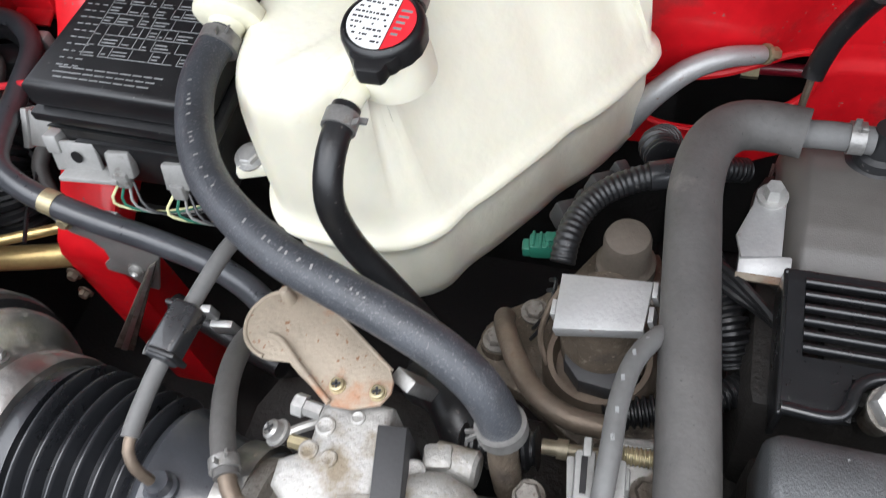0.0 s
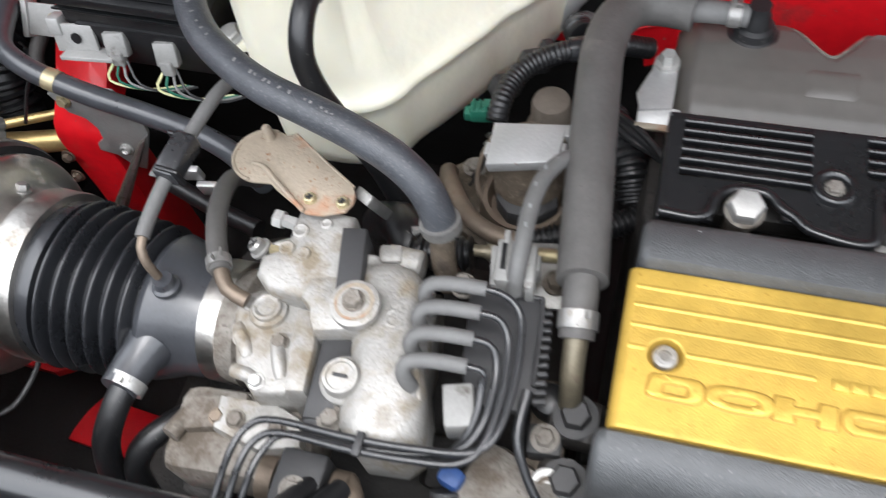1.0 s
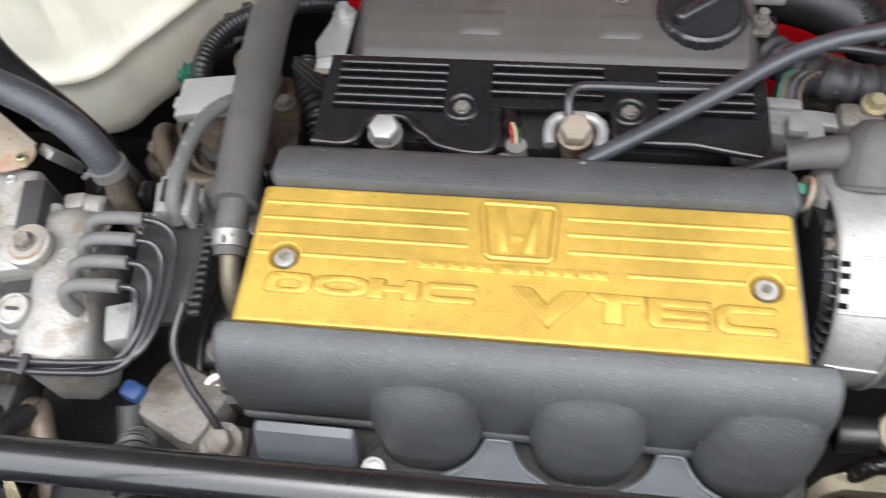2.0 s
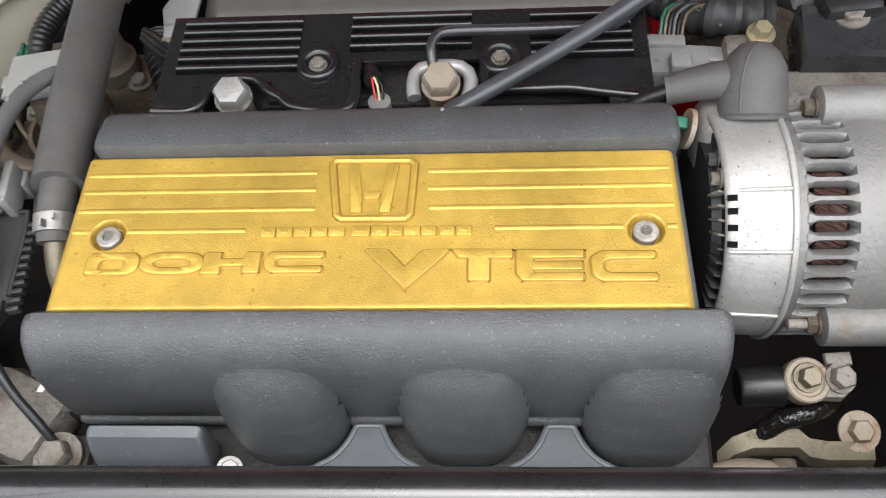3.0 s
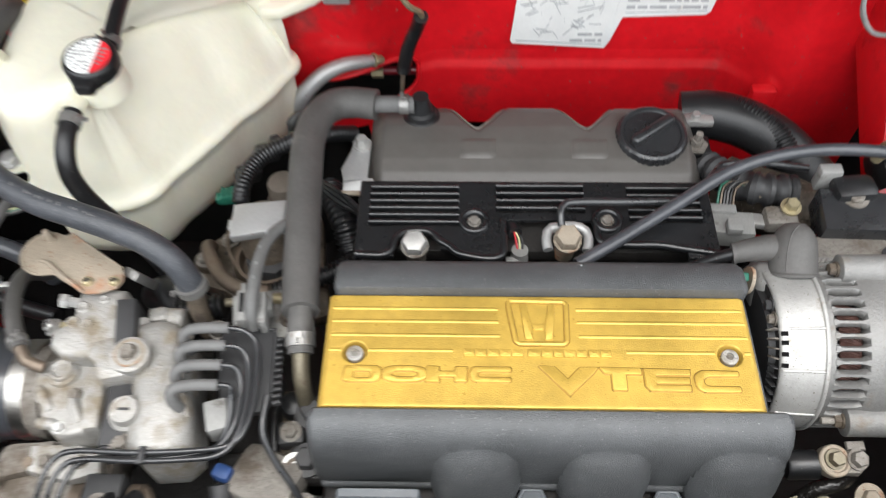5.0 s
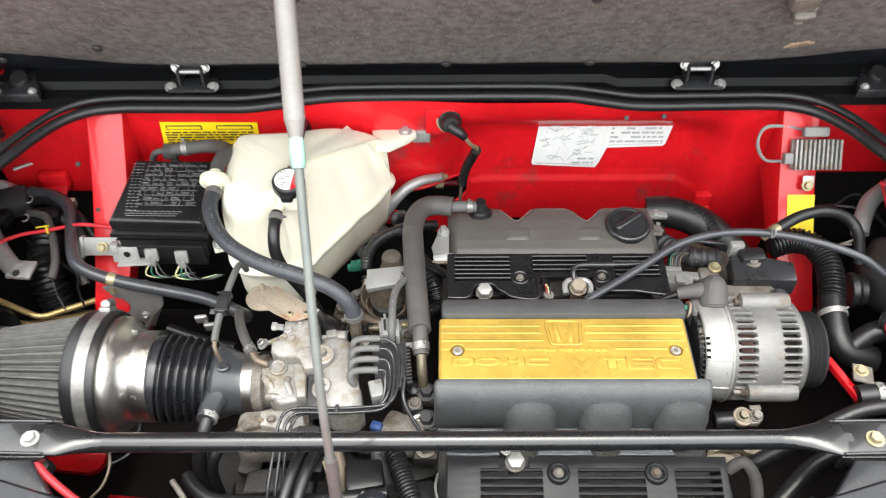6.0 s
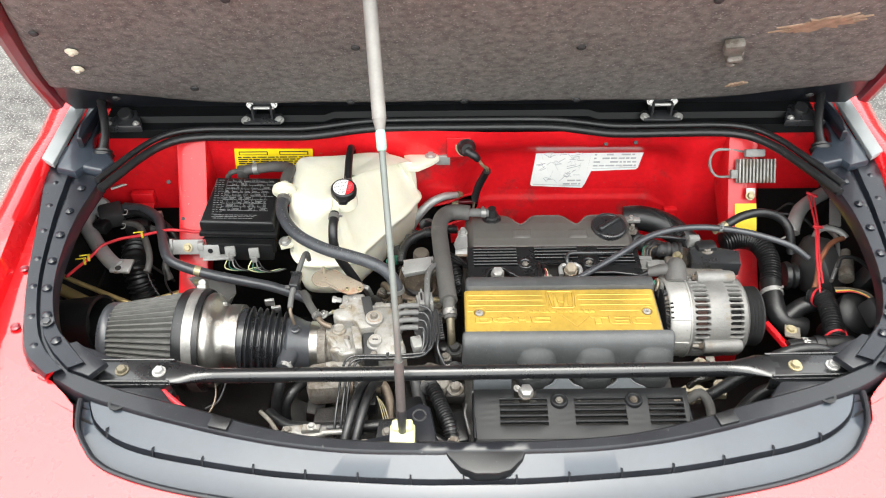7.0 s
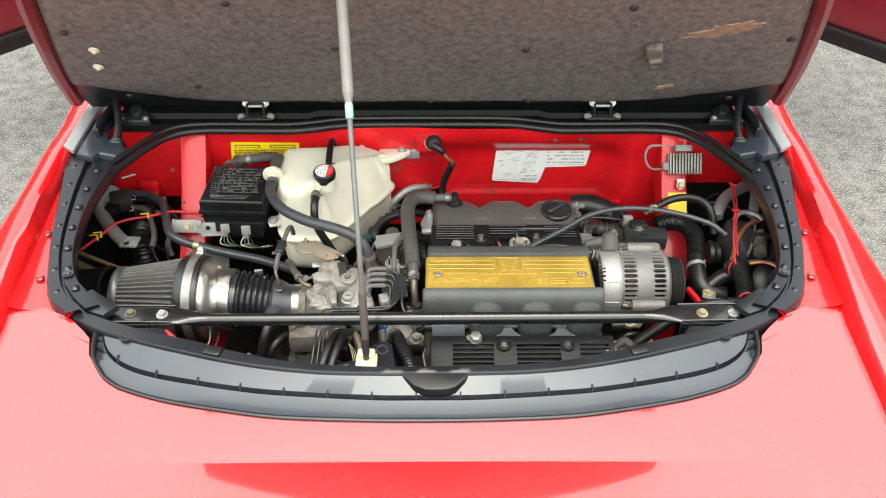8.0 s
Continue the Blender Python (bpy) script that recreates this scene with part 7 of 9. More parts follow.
RUNS = [
    [(-0.075, 0.0265, 0.857), (-0.065, 0.022, 0.853), (-0.0595, 0.010, 0.850), (-0.057, -0.020, 0.848), (-0.0605, -0.052, 0.846), (-0.072, -0.066, 0.845), (-0.100, -0.0705, 0.845), (-0.140, -0.0725, 0.845), (-0.186, -0.0715, 0.844), (-0.2015, -0.078, 0.842), (-0.208, -0.096, 0.838), (-0.213, -0.13, 0.82), (-0.218, -0.18, 0.79), (-0.22, -0.24, 0.72)],
    [(-0.074, 0.0105, 0.857), (-0.0675, 0.005, 0.853), (-0.0640, -0.006, 0.850), (-0.0625, -0.030, 0.848), (-0.0665, -0.060, 0.846), (-0.078, -0.0735, 0.845), (-0.104, -0.0775, 0.845), (-0.140, -0.0790, 0.845), (-0.180, -0.0780, 0.844), (-0.1945, -0.085, 0.842), (-0.200, -0.102, 0.838), (-0.204, -0.135, 0.82), (-0.208, -0.18, 0.79), (-0.21, -0.24, 0.72)],
    [(-0.075, -0.0065, 0.857), (-0.070, -0.012, 0.852), (-0.068, -0.026, 0.848), (-0.070, -0.050, 0.845), (-0.080, -0.065, 0.841), (-0.104, -0.0720, 0.839), (-0.140, -0.0755, 0.839), (-0.178, -0.0760, 0.838), (-0.190, -0.088, 0.836), (-0.195, -0.11, 0.83), (-0.20, -0.15, 0.80), (-0.20, -0.22, 0.74)],
    [(-0.075, -0.0235, 0.857), (-0.0745, -0.030, 0.850), (-0.0745, -0.044, 0.844), (-0.078, -0.056, 0.838), (-0.086, -0.064, 0.828)],
]
for k, run in enumerate(RUNS):
    y = run[0][1]
    part("elbow", tube([(-0.1155, y - 0.011, 0.840), (-0.1190, y - 0.0095, 0.850), (-0.1195, y - 0.0060, 0.8565), (-0.1150, y - 0.0025, 0.8595), (-0.102, y - 0.0005, 0.8600), (-0.084, y + 0.0005, 0.8585)], 0.0046, 16), HOSE_PALE, fg, "pale grey rubber elbow")
    part("tube", tube([(-0.088, y + 0.0005, 0.8585), *run], 0.0022, 12, 0.003), BLACK_SATIN, fg, "thin black metal tube")
part("grey_block", box((-0.086, -0.040, 0.832), (0.018, 0.026, 0.022), 0.002, (0, 0, 16)), GREY_PLASTIC, fg, "grey plastic solenoid")
part("side_tube", tube([(-0.050, -0.022, 0.838), (-0.051, -0.048, 0.832), (-0.042, -0.066, 0.818), (-0.028, -0.082, 0.80), (-0.015, -0.10, 0.77)], 0.0028, 10), BLACK_SATIN, fg)
part("clip", box((-0.134, -0.0755, 0.8475), (0.005, 0.014, 0.004), 0.001), DARK_GREY, fg)

# ---- egr cluster between tank and hose ----
DOME_GREY = material("dusty_brown_dome", (0.115, 0.095, 0.076), 0.7, 0.1, 0.2, 40, 0.3, 400)
eg = thing("egr_valve", (-0.09, 0.20, 0.74), "brown oxidised exhaust gas valve with a bright heat shield", "valve")
part("flange", prism([(-0.174, 0.158), (-0.170, 0.182), (-0.158, 0.198), (-0.138, 0.212), (-0.118, 0.236), (-0.104, 0.262), (-0.062, 0.262), (-0.045, 0.225), (-0.036, 0.160), (-0.026, 0.110), (-0.060, 0.095), (-0.100, 0.112), (-0.135, 0.135), (-0.166, 0.146)], 0.722, 0.740, 0.005), OILY, eg, "oily cast base flange")
part("recess", lathe([(0, 0.036), (0.022, 0.036), (0.026, 0.033), (0.030, 0.0325), (0.030, 0.029), (0.016, 0.027), (0.016, 0)], (-0.088, 0.158, 0.740), (0, 0, 1), 40), BROWN, eg, "tan oxidised cup rim")
part("ledge", prism([(-0.110, 0.170), (-0.066, 0.170), (-0.062, 0.150), (-0.078, 0.136), (-0.098, 0.138), (-0.109, 0.150)], 0.752, 0.772, 0.002), DARK_GREY, eg)
part("boss", lathe([(0, 0.013), (0.012, 0.012), (0.014, 0.010), (0.014, 0)], (-0.157, 0.168, 0.736), (0, 0, 1), 18), OILY, eg)
part("pipe", tube([(-0.158, 0.192, 0.735), (-0.156, 0.182, 0.752), (-0.150, 0.166, 0.765), (-0.138, 0.144, 0.774), (-0.124, 0.124, 0.782), (-0.108, 0.111, 0.787), (-0.094, 0.106, 0.788), (-0.078, 0.106, 0.786)], 0.0070, 18), BROWN, eg, "tarnished bent pipe")
part("body", lathe([(0, 0.027), (0.030, 0.027), (0.034, 0.024), (0.064, 0.022), (0.064, 0)], (-0.088, 0.172, 0.748), (0, 0, 1), 32), OILY, eg)
SHM = Matrix.Translation((-0.0885, 0.166, 0.8215)) @ Matrix.Rotation(radians(-13), 4, "Y") @ Matrix.Rotation(radians(3), 4, "X")
sh = prism([(-0.0275, 0.0185), (0.0275, 0.0150), (0.0255, -0.0165), (-0.0265, -0.0185)], -0.0008, 0.0012, 0.0006, SHM)
prism([(-0.0268, -0.0170), (0.0256, -0.0150), (0.0256, -0.0166), (-0.0268, -0.0186)], -0.0085, 0.0006, 0.0003, SHM, sh)
part("heat_shield", sh, SHIELD, eg, "bright folded steel shield")
for x, y in ((0.0290, 0.010), (0.0285, -0.006), (-0.0285, -0.004)):
    part("shield_tab", prism([(x - 0.0015, y - 0.005), (x + 0.0015, y - 0.005), (x + 0.0015, y + 0.005), (x - 0.0015, y + 0.005)], -0.010, 0.001, 0.0004, SHM), SHIELD, eg)
part("dome", lathe([(0, 0.0205), (0.014, 0.0205), (0.016, 0.0180), (0.019, 0.0165), (0.040, 0.0160), (0.044, 0.0145), (0.046, 0.010), (0.0465, 0)], (-0.0835, 0.241, 0.740), (0, 0, 1), 32), DOME_GREY, eg, "dusty brown dome")
for x, y, z in ((-0.103, 0.128, 0.748), (-0.157, 0.166, 0.750), (-0.138, 0.196, 0.742), (-0.054, 0.100, 0.742), (-0.060, 0.226, 0.742), (-0.106, 0.222, 0.742)):
    part("bolt", bolt((x, y, z), (0, 0, 1), 0.0068, 0.006), ALU_DIRTY, eg)
part("clip", tube([(-0.114, 0.178, 0.812), (-0.121, 0.170, 0.800), (-0.125, 0.158, 0.780), (-0.117, 0.146, 0.760)], 0.0020, 8), BROWN, eg)
for y in (0.204, 0.196):
    part("wire", tube([(-0.128, y, 0.775), (-0.122, y - 0.010, 0.790), (-0.124, y - 0.026, 0.780), (-0.134, y - 0.03, 0.760)], 0.0014, 6), RUBBER, eg)

gp = thing("green_plug", (-0.145, 0.222, 0.745), "green electrical plug on a loom end", "connector")
GPX = pose(0.002, 0.014, 0.003)
b = box((-0.141, 0.221, 0.764), (0.020, 0.013, 0.014), 0.002, (0, 0, 8))
for k in range(3):
    box((-0.148 + 0.005 * k, 0.221, 0.7715), (0.002, 0.012, 0.002), 0.0005, (0, 0, 8), b)
box((-0.136, 0.224, 0.770), (0.009, 0.008, 0.006), 0.001, (0, 0, 8), b)
box((-0.152, 0.219, 0.762), (0.008, 0.010, 0.010), 0.002, (0, 0, 8), b)
b.transform(GPX)
part("plug", b, GREEN, gp)
cr = thing("wiring_loom", (-0.10, 0.27, 0.75), "black corrugated wiring loom arching behind the valve", "wiring loom")
part("conduit", tube([(-0.122, 0.214, 0.782), (-0.121, 0.228, 0.790), (-0.116, 0.247, 0.794), (-0.104, 0.264, 0.797), (-0.085, 0.276, 0.800), (-0.064, 0.284, 0.801), (-0.04, 0.296, 0.796), (-0.015, 0.312, 0.78)], 0.0086, 16, ribs=0.0006, pitch=0.0042), RUBBER, cr, "corrugated black conduit")
part("tape", tube([(-0.076, 0.280, 0.801), (-0.064, 0.284, 0.801), (-0.052, 0.290, 0.799)], 0.0100, 14), BLACK_SATIN, cr)
part("conduit", tube([(-0.07, 0.335, 0.775), (-0.075, 0.32, 0.785), (-0.068, 0.305, 0.79)], 0.012, 14, ribs=0.0025, pitch=0.0045), RUBBER, cr)
part("conduit", tube([(-0.080, 0.122, 0.762), (-0.055, 0.130, 0.764), (-0.034, 0.137, 0.765), (-0.012, 0.150, 0.765), (0.008, 0.166, 0.765)], 0.0085, 14, ribs=0.0022, pitch=0.0042), RUBBER, cr)
part("conduit", tube([(-0.036, 0.244, 0.77), (-0.028, 0.222, 0.777), (-0.016, 0.194, 0.775), (-0.008, 0.172, 0.760)], 0.012, 16, ribs=0.003, pitch=0.006), RUBBER, cr)
for k in range(3):
    part("wire", tube([(-0.040, 0.235 - 0.004 * k, 0.79), (-0.020, 0.215 - 0.004 * k, 0.80 - 0.004 * k), (0.0, 0.195, 0.80 - 0.004 * k), (0.012, 0.180, 0.80)], 0.003, 8), (RUBBER, RUBBER, YELLOW)[k] if k < 2 else RUBBER, cr)
for k in range(2):
    b = box((-0.126 + 0.022 * k, 0.266 + 0.014 * k, 0.766 + 0.018 * k), (0.026, 0.016, 0.018), 0.003, (10, 20, 40))
    box((-0.118 + 0.022 * k, 0.276 + 0.014 * k, 0.772 + 0.018 * k), (0.010, 0.012, 0.012), 0.002, (10, 20, 40), b)
    part("plug", b, DARK_GREY, cr)

th = thing("vent_hose", (-0.07, 0.09, 0.80), "pale grey printed vent hose in a clip", "hose")
part("hose", tube([(-0.046, 0.146, 0.838), (-0.055, 0.136, 0.850), (-0.065, 0.116, 0.857), (-0.069, 0.090, 0.861), (-0.0690, 0.064, 0.862), (-0.0695, 0.044, 0.856), (-0.070, 0.038, 0.84)], 0.0054, 14), HOSE_PALE, th)
b = box((-0.079, 0.052, 0.842), (0.010, 0.030, 0.022), 0.002, (0, 0, 6))
box((-0.0625, 0.051, 0.842), (0.006, 0.030, 0.020), 0.0015, (0, 0, 6), b)
box((-0.085, 0.050, 0.836), (0.004, 0.028, 0.024), 0.001, (0, 0, 10), b)
box((-0.073, 0.060, 0.832), (0.030, 0.012, 0.016), 0.002, (0, 0, 6), b)
box((-0.080, 0.068, 0.846), (0.004, 0.010, 0.016), 0.001, (0, 0, 6), b)
part("clip", b, GREY_PLASTIC, th, "grey plastic hose clip")
part("clip_slot", box((-0.0795, 0.054, 0.8535), (0.003, 0.018, 0.001), 0, (0, 0, 6)), BLACK, th)
for k, (y, z) in enumerate(((0.128, 0.8585), (0.118, 0.8623), (0.102, 0.8650), (0.084, 0.8668), (0.070, 0.8674))):
    part("print_mark", box((-0.0690 + 0.0055 * max(0, 1.6 - k), y, z), (0.0018, 0.0032, 0.0005), 0, (0, 0, 12)), INK_WHITE, th)
cb = thing("throttle_cable", (-0.10, 0.078, 0.80), "throttle cable end with threaded adjuster and black boot", "cable")
part("boot", tube([(-0.150, 0.072, 0.806), (-0.128, 0.074, 0.808), (-0.108, 0.077, 0.810)], 0.0105, 16, ribs=0.003, pitch=0.007), RUBBER, cb)
part("end", lathe([(0, 0.0042), (0.008, 0.0042), (0.008, 0.0056), (0.014, 0.0056), (0.014, 0.0036), (0.03, 0.0036), (0.03, 0)], (-0.106, 0.078, 0.8125), (1, 0.06, 0), 12), BRONZE, cb)
part("thread", tube([(-0.064, 0.082, 0.814), (-0.03, 0.084, 0.814)], 0.0046, 12, ribs=0.0012, pitch=0.0022), BRASS, cb)
part("plate", box((-0.050, 0.072, 0.806), (0.044, 0.046, 0.005), 0.0015, (10, 0, 8)), CLAMP, cb)
part("bolt", bolt((-0.049, 0.066, 0.808), (0, -0.1, 1), 0.0062, 0.006), ALU_DIRTY, cb)
part("pivot", bolt((-0.107, 0.050, 0.812), (0, -0.2, 1), 0.0070, 0.009, 1.25), ALU_DIRTY, cb)
part("black_pipe", tube([(-0.20, 0.13, 0.74), (-0.175, 0.112, 0.775), (-0.158, 0.092, 0.780), (-0.148, 0.07, 0.76), (-0.145, 0.05, 0.73)], 0.016, 16), RUBBER, cb)
part("black_pipe", tube([(-0.21, 0.15, 0.72), (-0.182, 0.136, 0.745), (-0.160, 0.112, 0.75), (-0.15, 0.09, 0.735)], 0.012, 14), RUBBER, cb)

# ---- fasteners in the gap beside the manifold ----
gb = thing("manifold_stay", (-0.038, -0.03, 0.76), "grimy steel stay with nuts and a hose clip beside the manifold", "bracket")
part("stay", prism([(-0.052, 0.012), (-0.030, 0.014), (-0.022, -0.068), (-0.046, -0.076)], 0.768, 0.774, 0.0015), OILY, gb)
part("rubber_boot", lathe([(0, 0.012), (0.008, 0.0125), (0.014, 0.010), (0.016, 0.006), (0.016, 0)], (-0.040, -0.004, 0.774), (0, -0.1, 1), 20), RUBBER, gb)
part("nut_block", box((-0.038, -0.032, 0.782), (0.022, 0.020, 0.016), 0.003, (0, 0, 6)), DARK_GREY, gb)
part("nut", bolt((-0.038, -0.032, 0.790), (0, -0.1, 1), 0.0062, 0.005), ALU_DIRTY, gb)
part("hose_clip", lathe([(-0.003, 0.0085), (-0.003, 0.0105), (0.003, 0.0105), (0.003, 0.0085)], (-0.032, -0.059, 0.786), (0.2, -0.4, 1), 24), STEEL, gb, "zinc spring clip")
part("stub", lathe([(-0.02, 0.008), (0.008, 0.008), (0.008, 0.005), (-0.004, 0.005), (-0.004, 0)], (-0.032, -0.059, 0.782), (0.2, -0.4, 1), 20), OILY, gb)
part("nut", bolt((-0.047, -0.068, 0.776), (0, -0.2, 1), 0.0055, 0.006), ALU_DIRTY, gb)
part("wire", tube([(-0.058, 0.030, 0.775), (-0.052, 0.010, 0.785), (-0.054, -0.020, 0.786), (-0.050, -0.050, 0.782), (-0.038, -0.082, 0.770)], 0.0028, 8), RUBBER, gb)

# ---- alternator ----
alt = thing("alternator", (0.43, 0.035, 0.71), "aluminium alternator with slotted housing and black pulley", "alternator")
AC = Vector((0, 0.053, 0.795))


def ring(profile, seg=56, mat=ALU_CLEAN, name="ring", label="", wave=None):
    return part(name, lathe(profile, AC, (1, 0, 0), seg, None, wave), mat, alt, label)


def at_angle(v):
    """Degrees round the alternator's axis."""
    return math.degrees(math.atan2(v.z - AC.z, v.y - AC.y))


b = lathe([(0.3560, 0.0600), (0.3535, 0.0640), (0.3530, 0.0662), (0.3538, 0.0680), (0.3560, 0.0690), (0.3590, 0.0696), (0.3660, 0.0702), (0.3780, 0.0710), (0.3885, 0.0716), (0.3885, 0.060)], AC, (1, 0, 0), 240)
gone = []
for f in b.faces:
    m = f.calc_center_median()
    k = (at_angle(m) - 112.0) / 7.05
    if len(f.verts) > 8 or (0.3534 < m.x < 0.3595 and -0.4 < k < 3.4 and abs(k - round(k)) < 0.24):
        gone.append(f)
bmesh.ops.delete(b, geom=gone, context="FACES")
cover = part("rear_cover", b, ALU_CLEAN, alt, "smooth pale aluminium rear cover with vent slots", 50)
ring([(0.3545, 0.0), (0.3545, 0.0600), (0.3600, 0.0650), (0.3870, 0.0670)], 64, SHADE_BLACK, "end_face", "dark inside of the rear cover")
for k in range(10):
    a_ = radians(108.5 + 7.05 * k)
    d = Vector((0, math.cos(a_), math.sin(a_)))
    part("louvre", box(AC + Vector((0.3508, 0, 0)) + d * 0.0600, (0.0060, 0.0014, 0.011), 0.0006, (math.degrees(a_) - 90, 20, 0)), ALU_DIRTY if k < 4 else DARK_GREY, alt, "thin vent louvre")
ring([(0.3495, 0.020), (0.3495, 0.0520), (0.3545, 0.0540)], 48, DARK_GREY, "end_disc", "dark end disc")
for a_, mat in ((100, ALU_DIRTY), (88, DARK_GREY)):
    d = Vector((0, math.cos(radians(a_)), math.sin(radians(a_))))
    part("end_nut", bolt(AC + Vector((0.3535, 0, 0)) + d * 0.060, (-1, 0, 0), 0.0042, 0.005), mat, alt)
ring([(0.3870, 0.0715), (0.3872, 0.0732), (0.3882, 0.0738), (0.3896, 0.0736), (0.3904, 0.0728), (0.3906, 0.0700)], 96, ALU_CLEAN, "rear_seam", "rolled rim of the rear cover")
for a_, x0 in ((109.2, 0.3600), (136.8, 0.3545), (172.0, 0.3560)):
    d = Vector((0, math.cos(radians(a_)), math.sin(radians(a_))))
    part("seam_rib", tube([AC + Vector((x0, 0, 0)) + d * 0.0690, AC + Vector((x0 + 0.008, 0, 0)) + d * 0.0702, AC + Vector((0.3875, 0, 0)) + d * 0.0716], 0.0013, 8), ALU_CLEAN, cover)
# copper winding: wound strands behind the slots
ring([(0.393, 0.0560), (0.49, 0.0560)], 40, SHADE_BLACK, "stator_core", "dark stator core")
rnd = random.Random(14)
for k in range(54):
    a0 = radians(84 + 1.45 * k)
    pts = []
    for j in range(5):
        a_, r = a0 + 0.035 * j + rnd.uniform(-0.01, 0.01), 0.0580 + rnd.uniform(0, 0.0022)
        pts.append(AC + Vector((0.4030 + 0.0042 * j, r * math.cos(a_), r * math.sin(a_))))
    part("winding", tube(pts, 0.0011, 5, 0.004), COPPER, alt, "lacquered copper winding")
# slotted housing
ring([(0.3904, 0.060), (0.3904, 0.0700), (0.3955, 0.0706), (0.3965, 0.0690), (0.3965, 0.060)], 96, ALTERNATOR, "housing_band", "mottled cast band")
ring([(0.4212, 0.060), (0.4212, 0.0690), (0.4222, 0.0712), (0.4300, 0.0725), (0.4535, 0.0722), (0.4560, 0.0712), (0.4560, 0.060)], 96, ALTERNATOR, "stator_band", "wide cast stator band")
ring([(0.480, 0.060), (0.480, 0.0705), (0.487, 0.0695), (0.494, 0.060), (0.496, 0.030), (0.496, 0.0)], 64, ALTERNATOR, "front_band")
for x0, x1 in ((0.3950, 0.4225), (0.4550, 0.4815)):
    for k in range(42):
        a_ = radians(117.8 + 4.3 + 360 / 42 * k)
        d, e = Vector((0, math.cos(a_), math.sin(a_))), Vector((0, -math.sin(a_), math.cos(a_)))
        b = sheet([[AC + Vector((x, 0, 0)) + d * r + e * w * (0.82 if 2 < j < 12 else 1.05 if 1 < j < 13 else 1.7) for j, x in enumerate([x0 + (x1 - x0) * q / 14 for q in range(15)])] for w, r in ((-0.0023, 0.0630), (-0.0024, 0.0690), (-0.0013, 0.0712), (0.0013, 0.0712), (0.0024, 0.0690), (0.0023, 0.0630))])
        part("rib", b, ALTERNATOR, alt)
for a_ in (176.5, 63, 285):
    d = Vector((0, math.cos(radians(a_)), math.sin(radians(a_))))
    p = AC + d * 0.0735
    b = lathe([(0.411, 0.0105), (0.412, 0.0125), (0.470, 0.0130), (0.478, 0.0110), (0.478, 0)], p, (1, 0, 0), 28)
    merge(b, box(AC + Vector((0.445, 0, 0)) + d * 0.066, (0.062, 0.020, 0.016), 0.004, (a_ - 90, 0, 0)))
    lug = part("through_bolt_lug", b, ALTERNATOR, alt, "cast lug with a through bolt", 45)
    part("nut", bolt(p + Vector((0.411, 0, 0)), (-1, 0, 0), 0.0056, 0.006, 1.2), OILY, lug)
    if a_ > 90:
        part("stud", lathe([(0, 0.0030), (0.012, 0.0030), (0.0125, 0.0022), (0.0125, 0)], p + Vector((0.406, 0, 0)), (-1, 0, 0), 12), ALU_DIRTY, lug)
ring([(0.496, 0.020), (0.500, 0.050), (0.503, 0.054), (0.506, 0.048), (0.509, 0.054), (0.512, 0.048), (0.515, 0.054), (0.518, 0.048), (0.521, 0.054), (0.524, 0.052), (0.525, 0.030), (0.520, 0.0)], 48, DARK_GREY, "pulley", "black ribbed pulley")
boot = part("terminal_boot", lathe([(0, 0.0205), (0.0020, 0.0210), (0.0036, 0.0196), (0.018, 0.0190), (0.030, 0.0178), (0.038, 0.0140), (0.0435, 0.0080), (0.045, 0)], (0.378, 0.086, 0.851), (0.02, 0.78, 0.62), 40), HOSE, alt, "domed grey rubber terminal boot")
part("boot_seam", tube([(0.3665, 0.080, 0.8665), (0.3675, 0.094, 0.8765), (0.3715, 0.106, 0.8845), (0.378, 0.113, 0.8850)], 0.0007, 6), HOSE, boot)
part("boot_arm", tube([(0.374, 0.105, 0.864), (0.356, 0.106, 0.863), (0.341, 0.105, 0.860), (0.331, 0.104, 0.857)], (0.0125, 0.0085), 18), HOSE, alt)
part("arm_lip", lathe([(-0.0015, 0.0075), (-0.0015, 0.0092), (0.0015, 0.0092), (0.0015, 0.0075)], (0.331, 0.104, 0.857), (1, 0, 0.2), 18), HOSE, alt)
part("lead", tube([(0.332, 0.104, 0.857), (0.320, 0.104, 0.850), (0.305, 0.104, 0.838), (0.285, 0.106, 0.820)], 0.0055, 12), RUBBER, alt)
part("green_tag", box((0.3365, 0.083, 0.853), (0.007, 0.007, 0.006), 0.001, (20, 15, 0)), GREEN, alt)
part("corner_shroud", box((0.3680, 0.089, 0.828), (0.038, 0.046, 0.050), 0.014, (-25, 0, 0), None, 4), ALU_CLEAN, alt)
part("rusty_washer", lathe([(0, 0.012), (0.003, 0.012), (0.003, 0)], (0.3435, 0.084, 0.846), (-1, 0.1, 0.2), 20), RUST, alt)
for k in range(4):
    part("top_fin", tube([(0.396 + 0.004 * k, 0.098, 0.842), (0.404 + 0.004 * k, 0.108, 0.842), (0.414 + 0.004 * k, 0.112, 0.838)], 0.0018, 6), ALU, alt)

